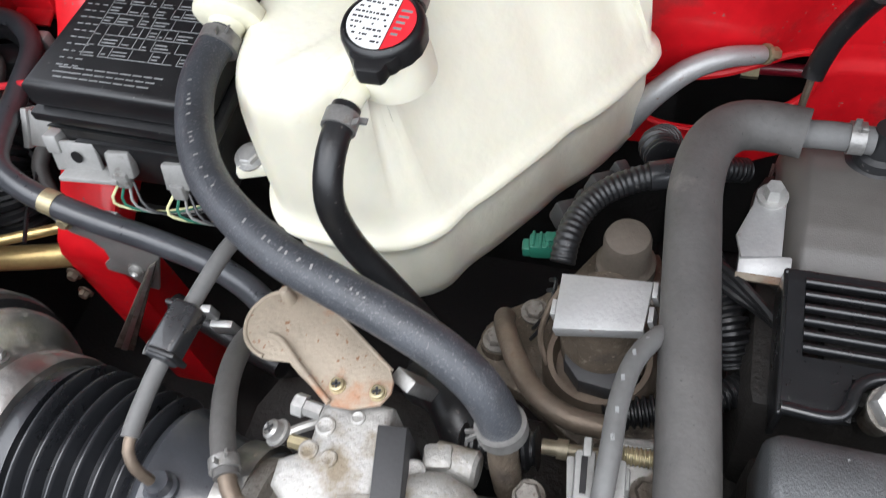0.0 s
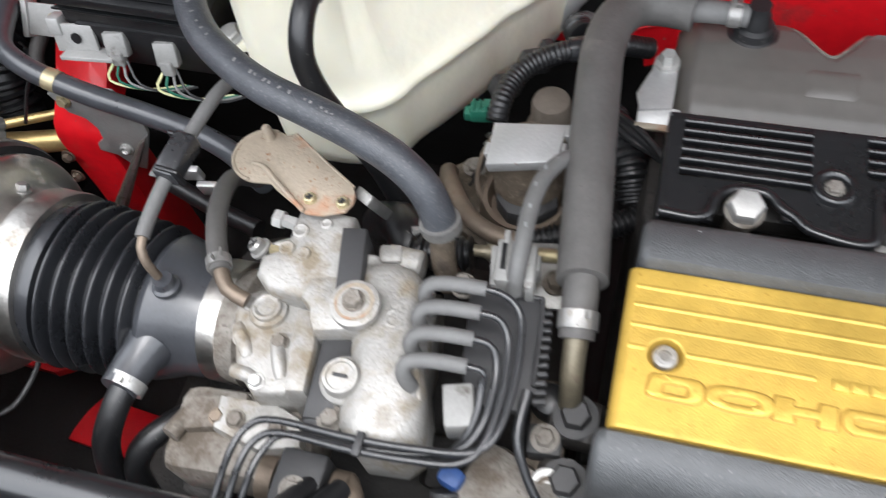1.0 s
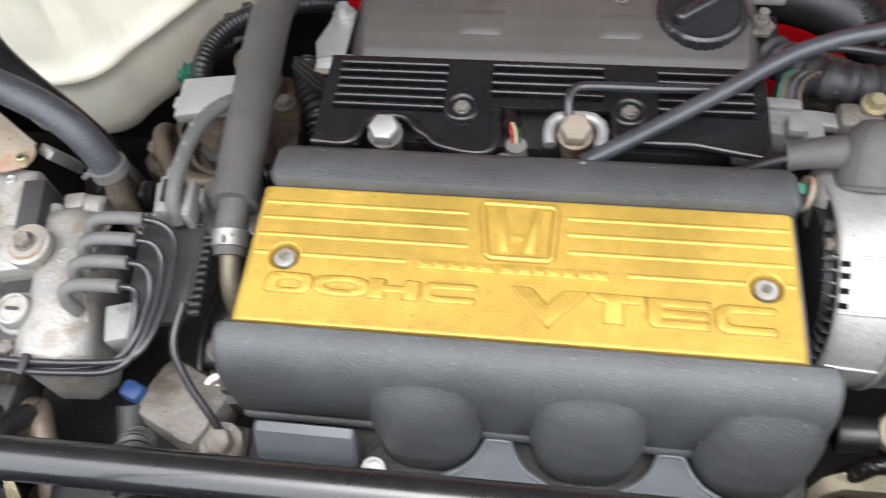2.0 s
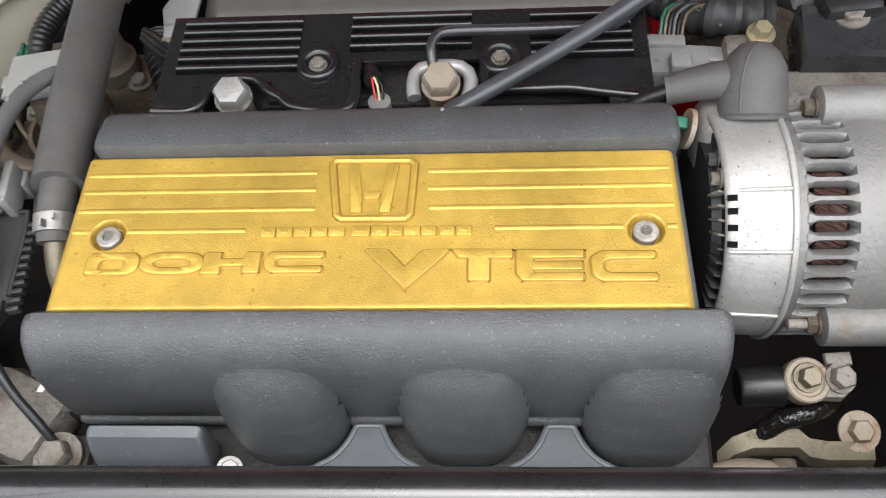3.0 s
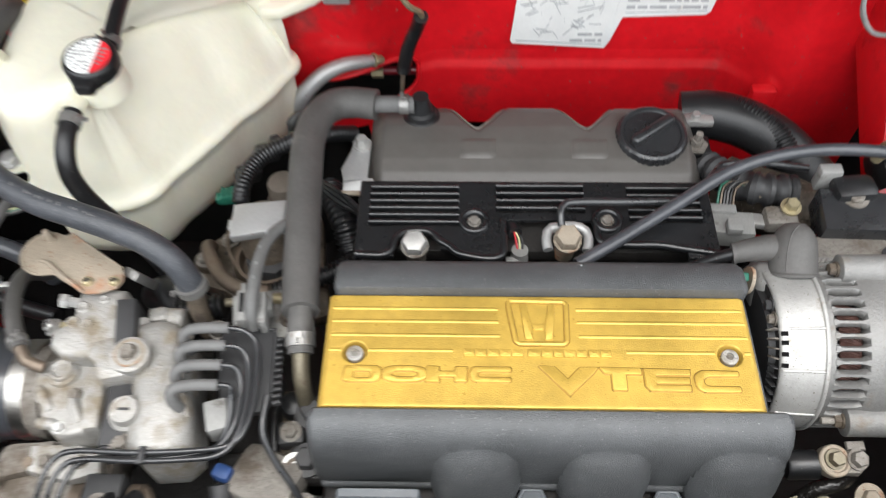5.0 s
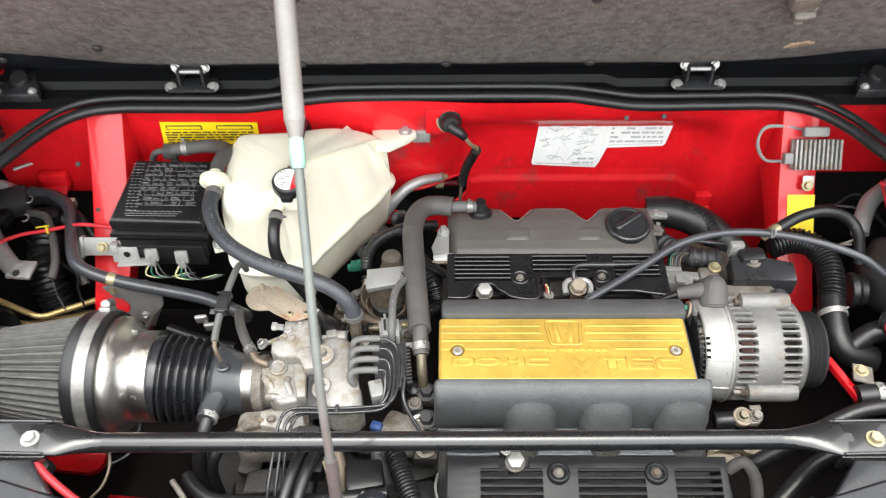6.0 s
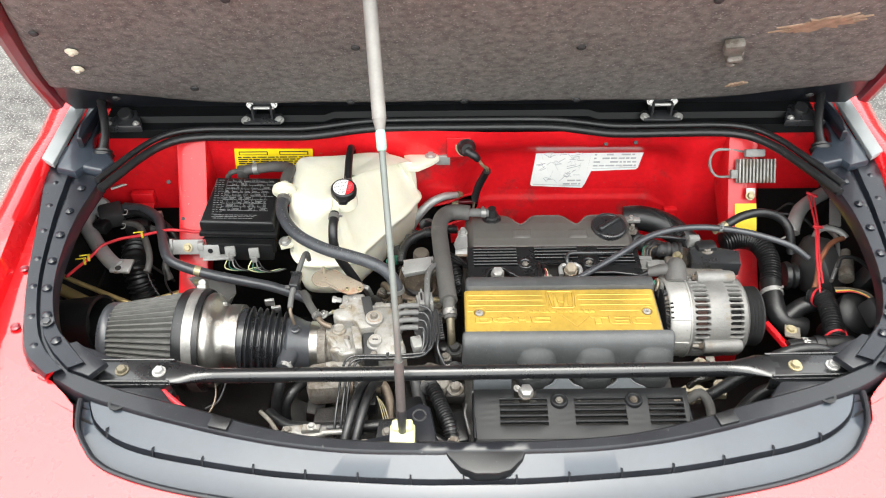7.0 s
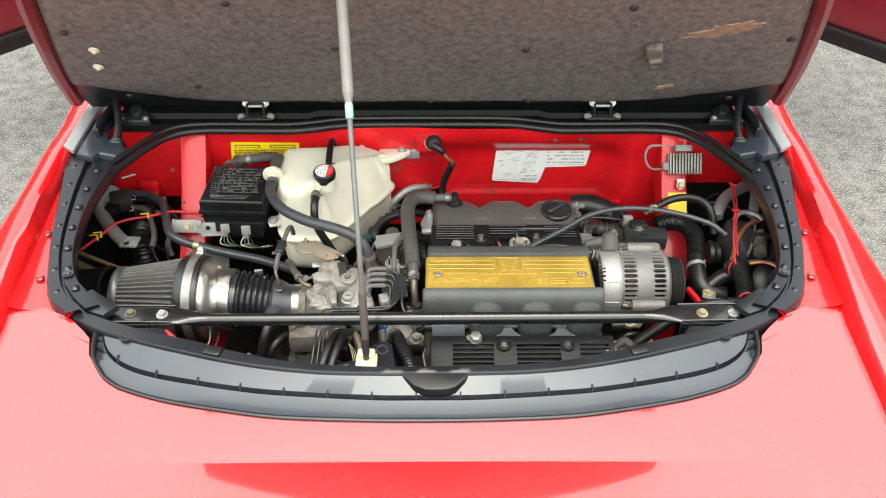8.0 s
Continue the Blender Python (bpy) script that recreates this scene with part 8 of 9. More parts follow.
mt = thing("alternator_mount", (0.43, 0.13, 0.78), "grey aluminium alternator mount above the housing", "bracket")
part("casting", prism([(0.398, 0.104), (0.488, 0.099), (0.494, 0.122), (0.478, 0.142), (0.408, 0.144)], 0.79, 0.834, 0.010), ALU_DIRTY, mt)
part("bolt", bolt((0.482, 0.116, 0.834), (0, 0, 1), 0.010, 0.008), DARK_GREY, mt)
part("bolt", bolt((0.405, 0.178, 0.826), (0, -0.1, 1), 0.0065, 0.008), BRASS, mt, "yellow-plated bolt")
part("stay", box((0.397, 0.172, 0.816), (0.03, 0.022, 0.016), 0.004), ALU_DIRTY, mt)
lo = thing("adjuster_bracket", (0.42, -0.06, 0.74), "oily steel adjuster bracket with an eye bolt", "bracket")
up = Vector((0.08, -0.25, 1)).normalized()
part("eye", lathe([(-0.007, 0.0060), (-0.007, 0.0120), (-0.005, 0.0132), (0.004, 0.0132), (0.0052, 0.0122), (0.0052, 0.0100), (0.0040, 0.0090), (0.0040, 0.0)], (0.405, -0.0462, 0.778), up, 32), RUST, lo, "rusty eye round the bolt")
part("bolt", bolt((0.405, -0.0462, 0.782), up, 0.0064, 0.007, 1.3), BRONZE, lo, "tarnished yellow-plated hex bolt")
part("bolt", bolt((0.4236, -0.0458, 0.781), up, 0.0070, 0.007, 1.25), ALU_DIRTY, lo, "tarnished hex bolt")
arm = [(0.402, -0.056), (0.425, -0.0565), (0.432, -0.050), (0.432, -0.040), (0.420, -0.0355), (0.402, -0.036)]
part("arm", prism(arm, 0.770, 0.779, 0.002), ALU_DIRTY, lo, "steel link between the bolts")
part("tab", prism([(0.417, -0.038), (0.432, -0.038), (0.432, -0.030), (0.417, -0.031)], 0.779, 0.784, 0.0015), ALU_DIRTY, lo)
part("bush", lathe([(-0.015, 0.0105), (-0.013, 0.0120), (0.010, 0.0120), (0.010, 0)], (0.384, -0.0465, 0.770), (1, 0.02, 0.05), 22), BLACK, lo, "black bush")
part("pin", lathe([(0, 0.0042), (0.010, 0.0042), (0.010, 0)], (0.3905, -0.0480, 0.7755), (1, 0.1, 0.1), 14), BRASS, lo, "brass pin")
part("pin", lathe([(0, 0.0036), (0.007, 0.0036), (0.008, 0.002), (0.008, 0)], (0.3700, -0.0520, 0.7700), (1, 0.2, 0.1), 14), BRASS, lo, "brass pin")
part("strap", sheet([[(x, y + dy, z + dz) for x, y, z in ((0.362, -0.0740, 0.733), (0.370, -0.0675, 0.741), (0.382, -0.0640, 0.745), (0.408, -0.0640, 0.746), (0.414, -0.0690, 0.744), (0.425, -0.0705, 0.743), (0.452, -0.0700, 0.742))] for dy, dz in ((0.0, 0.0), (-0.010, -0.004), (-0.013, -0.010))], None, 0.002), BRONZE, lo, "oily tarnished steel strap")
part("wet_pipe", tube([(0.384, -0.066, 0.735), (0.398, -0.060, 0.752), (0.412, -0.058, 0.756), (0.426, -0.050, 0.748), (0.440, -0.040, 0.730)], 0.0065, 12), WET, lo, "oil-wet black pipe")
part("washer_bolt", bolt((0.444, -0.0640, 0.742), (0, -0.3, 1), 0.0072, 0.007, 1.7), RUST, lo, "rusty bolt with a wide washer")
part("rusty_tube", tube([(0.352, -0.092, 0.736), (0.372, -0.0880, 0.739), (0.392, -0.0885, 0.735)], 0.0080, 14), RUST, lo, "rusty tube end")
part("block", box((0.398, -0.086, 0.735), (0.014, 0.012, 0.014), 0.002), OILY, lo)

# ---- plug and loom behind the boot ----
pl = thing("loom_plug", (0.35, 0.17, 0.79), "grimy grey loom plug with coloured wires", "connector")
b = box((0.352, 0.168, 0.806), (0.042, 0.026, 0.022), 0.002, (0, 0, -4))
box((0.352, 0.160, 0.820), (0.014, 0.014, 0.010), 0.002, (0, 0, -4), b)
box((0.345, 0.182, 0.812), (0.026, 0.01, 0.018), 0.002, (0, 0, -4), b)
part("plug", b, GREY_PLASTIC, pl)
part("lug", box((0.382, 0.172, 0.812), (0.024, 0.014, 0.008), 0.002, (0, 0, -8)), STEEL, pl)
for k, m in enumerate((GREEN, BROWN, RUBBER, HOSE_PALE, RUBBER, BROWN)):
    part("wire", tube([(0.342 + 0.003 * k, 0.188, 0.815), (0.346 + 0.003 * k, 0.204, 0.826 - 0.001 * k), (0.360 + 0.003 * k, 0.212, 0.822), (0.385, 0.208 - 0.002 * k, 0.815)], 0.0013, 6), m, pl)
part("loom", tube([(0.375, 0.265, 0.75), (0.405, 0.245, 0.755), (0.44, 0.235, 0.75), (0.48, 0.215, 0.74)], 0.034, 16), OILY, pl, "grimy gearbox casting behind the plug")
part("taped_loom", tube([(0.345, 0.27, 0.785), (0.365, 0.235, 0.80), (0.385, 0.212, 0.812), (0.42, 0.21, 0.81)], 0.015, 14, ribs=0.003, pitch=0.012), DARK_GREY, pl)
part("loom", tube([(0.335, 0.335, 0.785), (0.375, 0.33, 0.79), (0.42, 0.31, 0.785), (0.46, 0.28, 0.765), (0.50, 0.25, 0.73)], 0.026, 16), RUBBER, pl, "thick black loom over the gearbox side")
part("loom", tube([(0.355, 0.345, 0.792), (0.39, 0.328, 0.806), (0.425, 0.30, 0.80), (0.44, 0.27, 0.79)], 0.010, 12, ribs=0.002, pitch=0.004), RUBBER, pl)

ab = thing("relay_box", (0.455, 0.175, 0.79), "flat satin black metal box with a bolted cap", "box")
part("box", prism([(0.413, 0.149), (0.503, 0.147), (0.508, 0.182), (0.470, 0.192), (0.418, 0.196)], 0.800, 0.832, 0.003), BLACK_SATIN, ab)
part("bolt", bolt((0.447, 0.183, 0.832), (0, 0, 1), 0.008, 0.005), ALU_DIRTY, ab)
part("cap", box((0.448, 0.193, 0.832), (0.04, 0.028, 0.018), 0.008, (0, 0, 5)), RUBBER, ab)
part("tab", box((0.428, 0.208, 0.832), (0.02, 0.012, 0.026), 0.002), GREY_PLASTIC, ab)

settle(ab, 0.008, -0.010, 0.014)

# ---- cables over the front bank ----
tc = thing("control_cable", (0.42, 0.2, 0.84), "long dark grey control cable arching over the engine", "cable")
part("cable", tube([(0.200, 0.098, 0.848), (0.225, 0.113, 0.851), (0.285, 0.152, 0.857), (0.345, 0.188, 0.868), (0.405, 0.203, 0.875), (0.470, 0.203, 0.876), (0.540, 0.190, 0.872), (0.605, 0.168, 0.862), (0.64, 0.15, 0.845)], 0.0057, 16), DUCT, tc)
part("tie", lathe([(-0.0025, 0.0072), (0.0025, 0.0072)], (0.482, 0.2015, 0.876), (1, -0.1, 0), 12), INK_WHITE, tc, "white cable tie")
part("tie_tail", box((0.482, 0.196, 0.885), (0.003, 0.008, 0.010), 0.0005), INK_WHITE, tc)
fu = thing("fuel_hose", (0.56, 0.24, 0.84), "black rubber hose with a brass end fitting", "hose")
part("hose", tube([(0.500, 0.222, 0.866), (0.535, 0.240, 0.872), (0.575, 0.252, 0.870), (0.612, 0.252, 0.858), (0.632, 0.236, 0.84), (0.640, 0.21, 0.80)], 0.0085, 16), RUBBER, fu)
part("fitting", lathe([(0, 0.0055), (0.014, 0.0055), (0.014, 0.0085), (0.030, 0.0085), (0.030, 0)], (0.474, 0.205, 0.864), (0.8, 0.55, 0.05), 12), BRASS, fu, "brass crimp fitting")
bp = thing("banjo_pipe", (0.28, 0.18, 0.83), "thin black metal pipe from the banjo bolt", "pipe")
part("pipe", tube([(0.190, 0.140, 0.846), (0.189, 0.150, 0.852), (0.193, 0.158, 0.854), (0.205, 0.161, 0.854), (0.250, 0.163, 0.852), (0.296, 0.166, 0.850), (0.310, 0.172, 0.848), (0.340, 0.212, 0.838), (0.352, 0.222, 0.836), (0.39, 0.224, 0.835), (0.43, 0.222, 0.83)], 0.0034, 12, 0.004), BLACK_SATIN, bp)

# ---- right-hand corner: actuator, hoses and wires ----
ac = thing("cruise_actuator", (0.72, 0.21, 0.73), "black vacuum actuator in a silver bracket", "actuator")
part("diaphragm", lathe([(-0.05, 0.020), (-0.046, 0.034), (-0.02, 0.060), (-0.012, 0.068), (0.0, 0.070), (0.006, 0.066), (0.030, 0.052), (0.034, 0.0)], (0.712, 0.215, 0.755), (0.9, 0, 0.35), 40), DARK_GREY, ac, "black domed diaphragm")
part("pulley_hub", lathe([(0, 0.026), (0.008, 0.028), (0.016, 0.022), (0.022, 0.026), (0.03, 0.018), (0.03, 0)], (0.625, 0.185, 0.765), (1, 0, 0), 28), RUBBER, ac)
b = tube([(0.664, 0.275, 0.795), (0.670, 0.292, 0.800), (0.700, 0.341, 0.802), (0.740, 0.374, 0.803), (0.765, 0.390, 0.803)], 0.013, 10, 0.006, None, flat=1.1)
box((0.760, 0.318, 0.812), (0.022, 0.085, 0.006), 0.002, (0, 0, -20), b)
tube([(0.690, 0.240, 0.815), (0.700, 0.252, 0.822), (0.718, 0.257, 0.824), (0.742, 0.248, 0.822), (0.752, 0.238, 0.815)], 0.006, 10, 0.006, b)
part("bracket", b, SHIELD, ac, "silver steel bracket")
part("canister", lathe([(0, 0.014), (0.05, 0.014), (0.052, 0.010), (0.07, 0.009), (0.07, 0)], (0.722, 0.140, 0.800), (0.28, 0.95, 0.1), 18), ALU_DIRTY, ac, "dull metal canister")
part("copper_hose", tube([(0.745, 0.236, 0.815), (0.725, 0.226, 0.818), (0.706, 0.211, 0.815), (0.680, 0.175, 0.812), (0.658, 0.126, 0.805), (0.642, 0.100, 0.795)], 0.0052, 10), COPPER_HOSE, ac, "brown rubber hose")
part("band", tube([(0.738, 0.292, 0.795), (0.741, 0.255, 0.803), (0.732, 0.216, 0.803), (0.714, 0.172, 0.798), (0.698, 0.145, 0.790)], 0.007, 10, flat=0.5), SHIELD, ac, "bright steel band")
cl = thing("corner_hardware", (0.72, 0.08, 0.70), "dark pump and plugs in the corner of the bay", "pump")
part("pump", lathe([(0, 0.04), (0.05, 0.045), (0.06, 0.03), (0.06, 0)], (0.735, 0.10, 0.74), (0, -0.5, 0.8), 24), BLACK, cl)
part("plug", box((0.745, 0.055, 0.80), (0.04, 0.05, 0.04), 0.008, (20, 10, 20)), DARK_GREY, cl)
part("plug", box((0.765, 0.135, 0.80), (0.05, 0.04, 0.05), 0.01, (0, 20, 0)), BLACK, cl)
part("coil", lathe([(0, 0.03), (0.04, 0.034), (0.05, 0.02), (0.05, 0)], (0.69, 0.065, 0.72), (0.2, -0.4, 0.9), 22), RUBBER, cl)
for k, m in enumerate((RED_PLASTIC, YELLOW, INK_WHITE, RUBBER, BROWN)):
    part("wire", tube([(0.69, 0.105 + 0.003 * k, 0.80), (0.712, 0.092 + 0.002 * k, 0.815), (0.735, 0.075, 0.815 + 0.002 * k), (0.75, 0.05, 0.80)], 0.0016, 6), m, cl)
part("black_wire", tube([(0.695, 0.14, 0.83), (0.705, 0.155, 0.842), (0.735, 0.15, 0.84), (0.76, 0.13, 0.82), (0.768, 0.10, 0.80)], 0.004, 8), RUBBER, cl)
for p0, p1 in (((0.60, 0.33, 0.80), (0.69, 0.36, 0.80)), ((0.60, 0.34, 0.79), (0.70, 0.33, 0.79))):
    part("wire", tube([p0, (0.65, 0.35, 0.785), p1, (0.73, 0.31, 0.77)], 0.0025, 6), RUBBER, cl)

hv = thing("heater_valve_hose", (0.59, 0.19, 0.72), "black corrugated hose with a bright clamp", "hose")
part("corrugated", tube([(0.520, 0.258, 0.785), (0.552, 0.266, 0.790), (0.585, 0.255, 0.790), (0.600, 0.222, 0.785), (0.597, 0.180, 0.775), (0.592, 0.160, 0.770)], 0.019, 20, ribs=0.0035, pitch=0.0062), RUBBER, hv, "black corrugated section")
part("hose", tube([(0.592, 0.162, 0.770), (0.588, 0.130, 0.762), (0.590, 0.10, 0.752), (0.605, 0.082, 0.742), (0.64, 0.075, 0.735)], 0.020, 20), RUBBER, hv)
part("clamp", band((0.589, 0.138, 0.764), (0, -1, -0.2), 0.0203, 0.009, turn=60), STEEL, hv)
part("branch", tube([(0.600, 0.085, 0.745), (0.63, 0.100, 0.765), (0.655, 0.102, 0.775)], 0.016, 18), RUBBER, hv)

ih = thing("idle_hose", (0.645, 0.04, 0.76), "black corrugated hose with red taped ends", "hose")
part("corrugated", tube([(0.648, 0.108, 0.788), (0.660, 0.088, 0.800), (0.658, 0.050, 0.802), (0.652, 0.010, 0.798), (0.648, -0.008, 0.796)], 0.0165, 20, ribs=0.003, pitch=0.0058), RUBBER, ih)
part("red_tape", lathe([(-0.0018, 0.0186), (0.0018, 0.0186)], (0.656, 0.098, 0.795), (0.45, -0.8, 0.4), 20), RED_PLASTIC, ih, "red tape")
part("red_tape", lathe([(-0.0018, 0.0186), (0.0018, 0.0186)], (0.650, 0.000, 0.797), (0.1, -1, 0), 20), RED_PLASTIC, ih, "red tape")
part("pipe", tube([(0.560, -0.026, 0.795), (0.60, -0.024, 0.799), (0.64, -0.022, 0.800), (0.672, -0.022, 0.800)], 0.0165, 20), RUBBER, ih, "black plastic cross pipe")
part("clamp", band((0.588, -0.0245, 0.798), (1, 0, 0.05), 0.0168, 0.009, turn=90), STEEL, ih)
part("collar", lathe([(0, 0.019), (0.012, 0.019), (0.012, 0.0175), (0.016, 0.0175), (0.016, 0.019), (0.024, 0.019)], (0.604, -0.0235, 0.799), (1, 0, 0), 24), BLACK, ih)
lw = thing("red_lead", (0.70, 0.22, 0.80), "bundle of red leads hanging in the corner", "cable")
part("lead", tube([(0.704, 0.341, 0.842), (0.694, 0.287, 0.842), (0.684, 0.238, 0.842), (0.661, 0.161, 0.838), (0.652, 0.112, 0.826), (0.650, 0.090, 0.815)], 0.0021, 8), RED_PLASTIC, lw)
part("lead", tube([(0.712, 0.338, 0.840), (0.702, 0.285, 0.838), (0.688, 0.232, 0.838), (0.668, 0.165, 0.834), (0.660, 0.110, 0.820)], 0.0021, 8), RED_PLASTIC, lw)
part("tie", box((0.708, 0.335, 0.845), (0.022, 0.005, 0.005), 0.001, (0, 0, -40)), RED_PLASTIC, lw)
part("tie", box((0.686, 0.236, 0.846), (0.018, 0.005, 0.005), 0.001, (0, 0, -10)), RED_PLASTIC, lw)
part("lead", tube([(0.662, 0.005, 0.800), (0.676, 0.02, 0.790), (0.680, -0.01, 0.775), (0.665, -0.03, 0.77)], 0.003, 8), RED_PLASTIC, lw)
rp = thing("red_bracket", (0.56, 0.0, 0.76), "red folded bracket with a zinc plate and bolt", "bracket")
part("arm", prism([(0.536, 0.036), (0.545, 0.040), (0.574, -0.036), (0.565, -0.040)], 0.785, 0.797, 0.002), RED_BAY, rp)
part("plate", box((0.574, 0.004, 0.806), (0.026, 0.032, 0.004), 0.001, (-10, 0, -18)), ALU_DIRTY, rp)
part("bolt", bolt((0.572, 0.008, 0.808), (0, 0, 1), 0.007, 0.005), BRASS, rp)
bh2 = thing("black_hose", (0.50, -0.09, 0.80), "black hose running behind the brace", "hose")
part("hose", tube([(0.40, -0.12, 0.79), (0.46, -0.105, 0.835), (0.52, -0.085, 0.858), (0.57, -0.082, 0.862), (0.61, -0.09, 0.85), (0.64, -0.10, 0.82)], 0.0098, 16), RUBBER, bh2)
part("hose", tube([(0.38, -0.20, 0.74), (0.43, -0.16, 0.77), (0.48, -0.12, 0.79), (0.53, -0.10, 0.79)], 0.011, 14), RUBBER, bh2)
part("hose", tube([(0.36, -0.135, 0.80), (0.378, -0.130, 0.812), (0.392, -0.145, 0.80), (0.396, -0.17, 0.77), (0.38, -0.20, 0.75)], 0.008, 12), HOSE, bh2)
part("corrugated", tube([(0.44, -0.235, 0.74), (0.462, -0.20, 0.77), (0.475, -0.17, 0.79)], 0.016, 16, ribs=0.003, pitch=0.006), RUBBER, bh2)
part("red_lead", tube([(0.49, -0.225, 0.82), (0.502, -0.205, 0.85), (0.515, -0.19, 0.87)], 0.003, 8), RED_PLASTIC, bh2)
part("tie", box((0.489, -0.220, 0.838), (0.02, 0.006, 0.004), 0.001, (0, 0, 25)), YELLOW, bh2)

# ---- finned resistor on the rail ----
rg = thing("ballast_resistor", (0.585, 0.38, 0.83), "finned aluminium resistor block with a grey plug", "resistor")
RM = pose(0.587, 0.372, 0.866, 52, 0, 0)
b = box((0, 0, -0.004), (0.076, 0.048, 0.010), 0.001)
b.transform(RM)
part("base", b, ALU, rg)
for k in range(11):
    b = box((-0.035 + 0.007 * k, 0, 0.006), (0.0034, 0.048, 0.014), 0.0006)
    b.transform(RM)
    part("fin", b, ALU, rg)
b = box((-0.045, -0.006, 0.004), (0.014, 0.018, 0.012), 0.002)
b.transform(RM)
part("plug", b, GREY_PLASTIC, rg)
b = box((-0.004, 0.036, 0.004), (0.040, 0.016, 0.014), 0.003)
b.transform(RM)
part("plug", b, GREY_PLASTIC, rg)
part("tab", box((0.581, 0.350, 0.828), (0.018, 0.018, 0.003), 0.0005, (52, 0, 0)), STEEL, rg)
part("bolt", bolt((0.580, 0.346, 0.823), (0, -0.78, 0.62), 0.0065, 0.006), BRASS, rg)
for k in range(2):
    part("wire", tube([(0.540, 0.372, 0.852), (0.512, 0.378, 0.850), (0.500, 0.396, 0.866 + 0.004 * k), (0.512, 0.414, 0.885 + 0.003 * k), (0.545, 0.415, 0.888), (0.575, 0.408, 0.886)], 0.0024, 8), GREY_PLASTIC, rg)
settle(rg, 0.008, -0.001, 0.013)
lone("rail_label", prism([(-0.022, -0.036), (0.022, -0.036), (0.022, 0.036), (-0.022, 0.036)], 0, 0.0008, 0, pose(0.583, 0.318, 0.7905, 47, 0, 0)), YELLOW_LABEL, "plain yellow sticker on the red frame rail", "sticker")
wr = thing("rail_wire", (0.48, 0.24, 0.84), "bare wire loop hanging by the rail", "wire")
part("wire", tube([(0.655, 0.262, 0.80), (0.642, 0.248, 0.812), (0.628, 0.250, 0.80), (0.632, 0.262, 0.785), (0.65, 0.262, 0.785)], 0.002, 8), STEEL, wr)

# ---- labels on the fire wall ----
def wall_label(name, label, x_mid, z_mid):
    """A flat label laid on the sloping fire wall: outline in x and height along the wall."""
    t = thing(name, (x_mid, wall_y(x_mid, z_mid), z_mid), label, "label")
    y0, y1 = wall_y(x_mid, z_mid + 0.03), wall_y(x_mid, z_mid - 0.03)
    slope = (y1 - y0) / 0.06
    def at(x, z, off=0.003):
        return Vector((x, wall_y(x_mid, z_mid) + slope * (z_mid - z) - off, z))
    return t, at


def lay_label(t, at, pts, mat, name="sheet", off=0.003):
    b = bmesh.new()
    vs = [b.verts.new(at(x, z, off)) for x, z in pts]
    f = b.faces.new(vs)
    up = bmesh.ops.extrude_face_region(b, geom=[f])
    for v in up["geom"]:
        if isinstance(v, bmesh.types.BMVert):
            v.co.y -= 0.0006
    return part(name, b, mat, t)


def bars(t, at, x0, x1, z0, z1, n, mat, rnd, parent, fill=0.8):
    """Rows of plain bars for print too small to read."""
    step = (z1 - z0) / n
    for k in range(n):
        x = x0
        while x < x1 - 0.004:
            w = rnd.uniform(0.005, 0.022)
            w = min(w, x1 - x)
            if rnd.random() < fill:
                z = z1 - step * (k + 0.75)
                lay_label(parent, at, [(x, z), (x + w, z), (x + w, z + step * 0.42), (x, z + step * 0.42)], mat, "print_bar", 0.0040)
            x += w + 0.003


rnd = random.Random(21)
yl, at = wall_label("warning_label", "yellow warning label with black print on the fire wall", -0.39, 0.868)
s_ = lay_label(yl, at, [(-0.476, 0.842), (-0.311, 0.842), (-0.308, 0.896), (-0.470, 0.898)], YELLOW_LABEL)
for x0, x1 in ((-0.462, -0.402), (-0.378, -0.318)):
    lay_label(yl, at, [(x0, 0.882), (x1, 0.882), (x1, 0.891), (x0, 0.891)], INK, "print_bar", 0.0040)
    lay_label(yl, at, [(x0 + 0.002, 0.884), (x1 - 0.002, 0.884), (x1 - 0.002, 0.889), (x0 + 0.002, 0.889)], YELLOW_LABEL, "print_bar", 0.0047)
bars(yl, at, -0.466, -0.318, 0.846, 0.879, 6, INK, rnd, yl, 0.93)
wl2, at2 = wall_label("service_label", "white service label with grey diagrams on the fire wall", 0.27, 0.780)
def at3(x, z, off=0.003):
    return at2(0.162 + (x - 0.153) * 0.980, 0.738 + (z - 0.731) * 1.24, off)


lay_label(wl2, at3, [(0.153, 0.731), (0.270, 0.725), (0.276, 0.735), (0.286, 0.765), (0.386, 0.768), (0.391, 0.772), (0.400, 0.826), (0.396, 0.830), (0.163, 0.830), (0.159, 0.826), (0.150, 0.735)], WHITE_LABEL)
for x0, z0, x1, z1 in ((0.164, 0.827, 0.395, 0.827), (0.276, 0.768, 0.282, 0.826), (0.157, 0.735, 0.266, 0.730), (0.288, 0.7705, 0.386, 0.7730)):
    lay_label(wl2, at3, [(x0, z0), (x1 + 0.0008 * (x1 - x0 < 0.02), z1), (x1 + 0.0008 * (x1 - x0 < 0.02), z1 + 0.0009), (x0, z0 + 0.0009)], INK_GREY, "border_line", 0.0040)
bars(wl2, at3, 0.288, 0.385, 0.774, 0.824, 6, INK_GREY, rnd, wl2, 0.8)
bars(wl2, at3, 0.165, 0.270, 0.815, 0.826, 1, INK_GREY, rnd, wl2, 0.8)
bars(wl2, at3, 0.225, 0.265, 0.732, 0.748, 2, INK_GREY, rnd, wl2, 0.8)
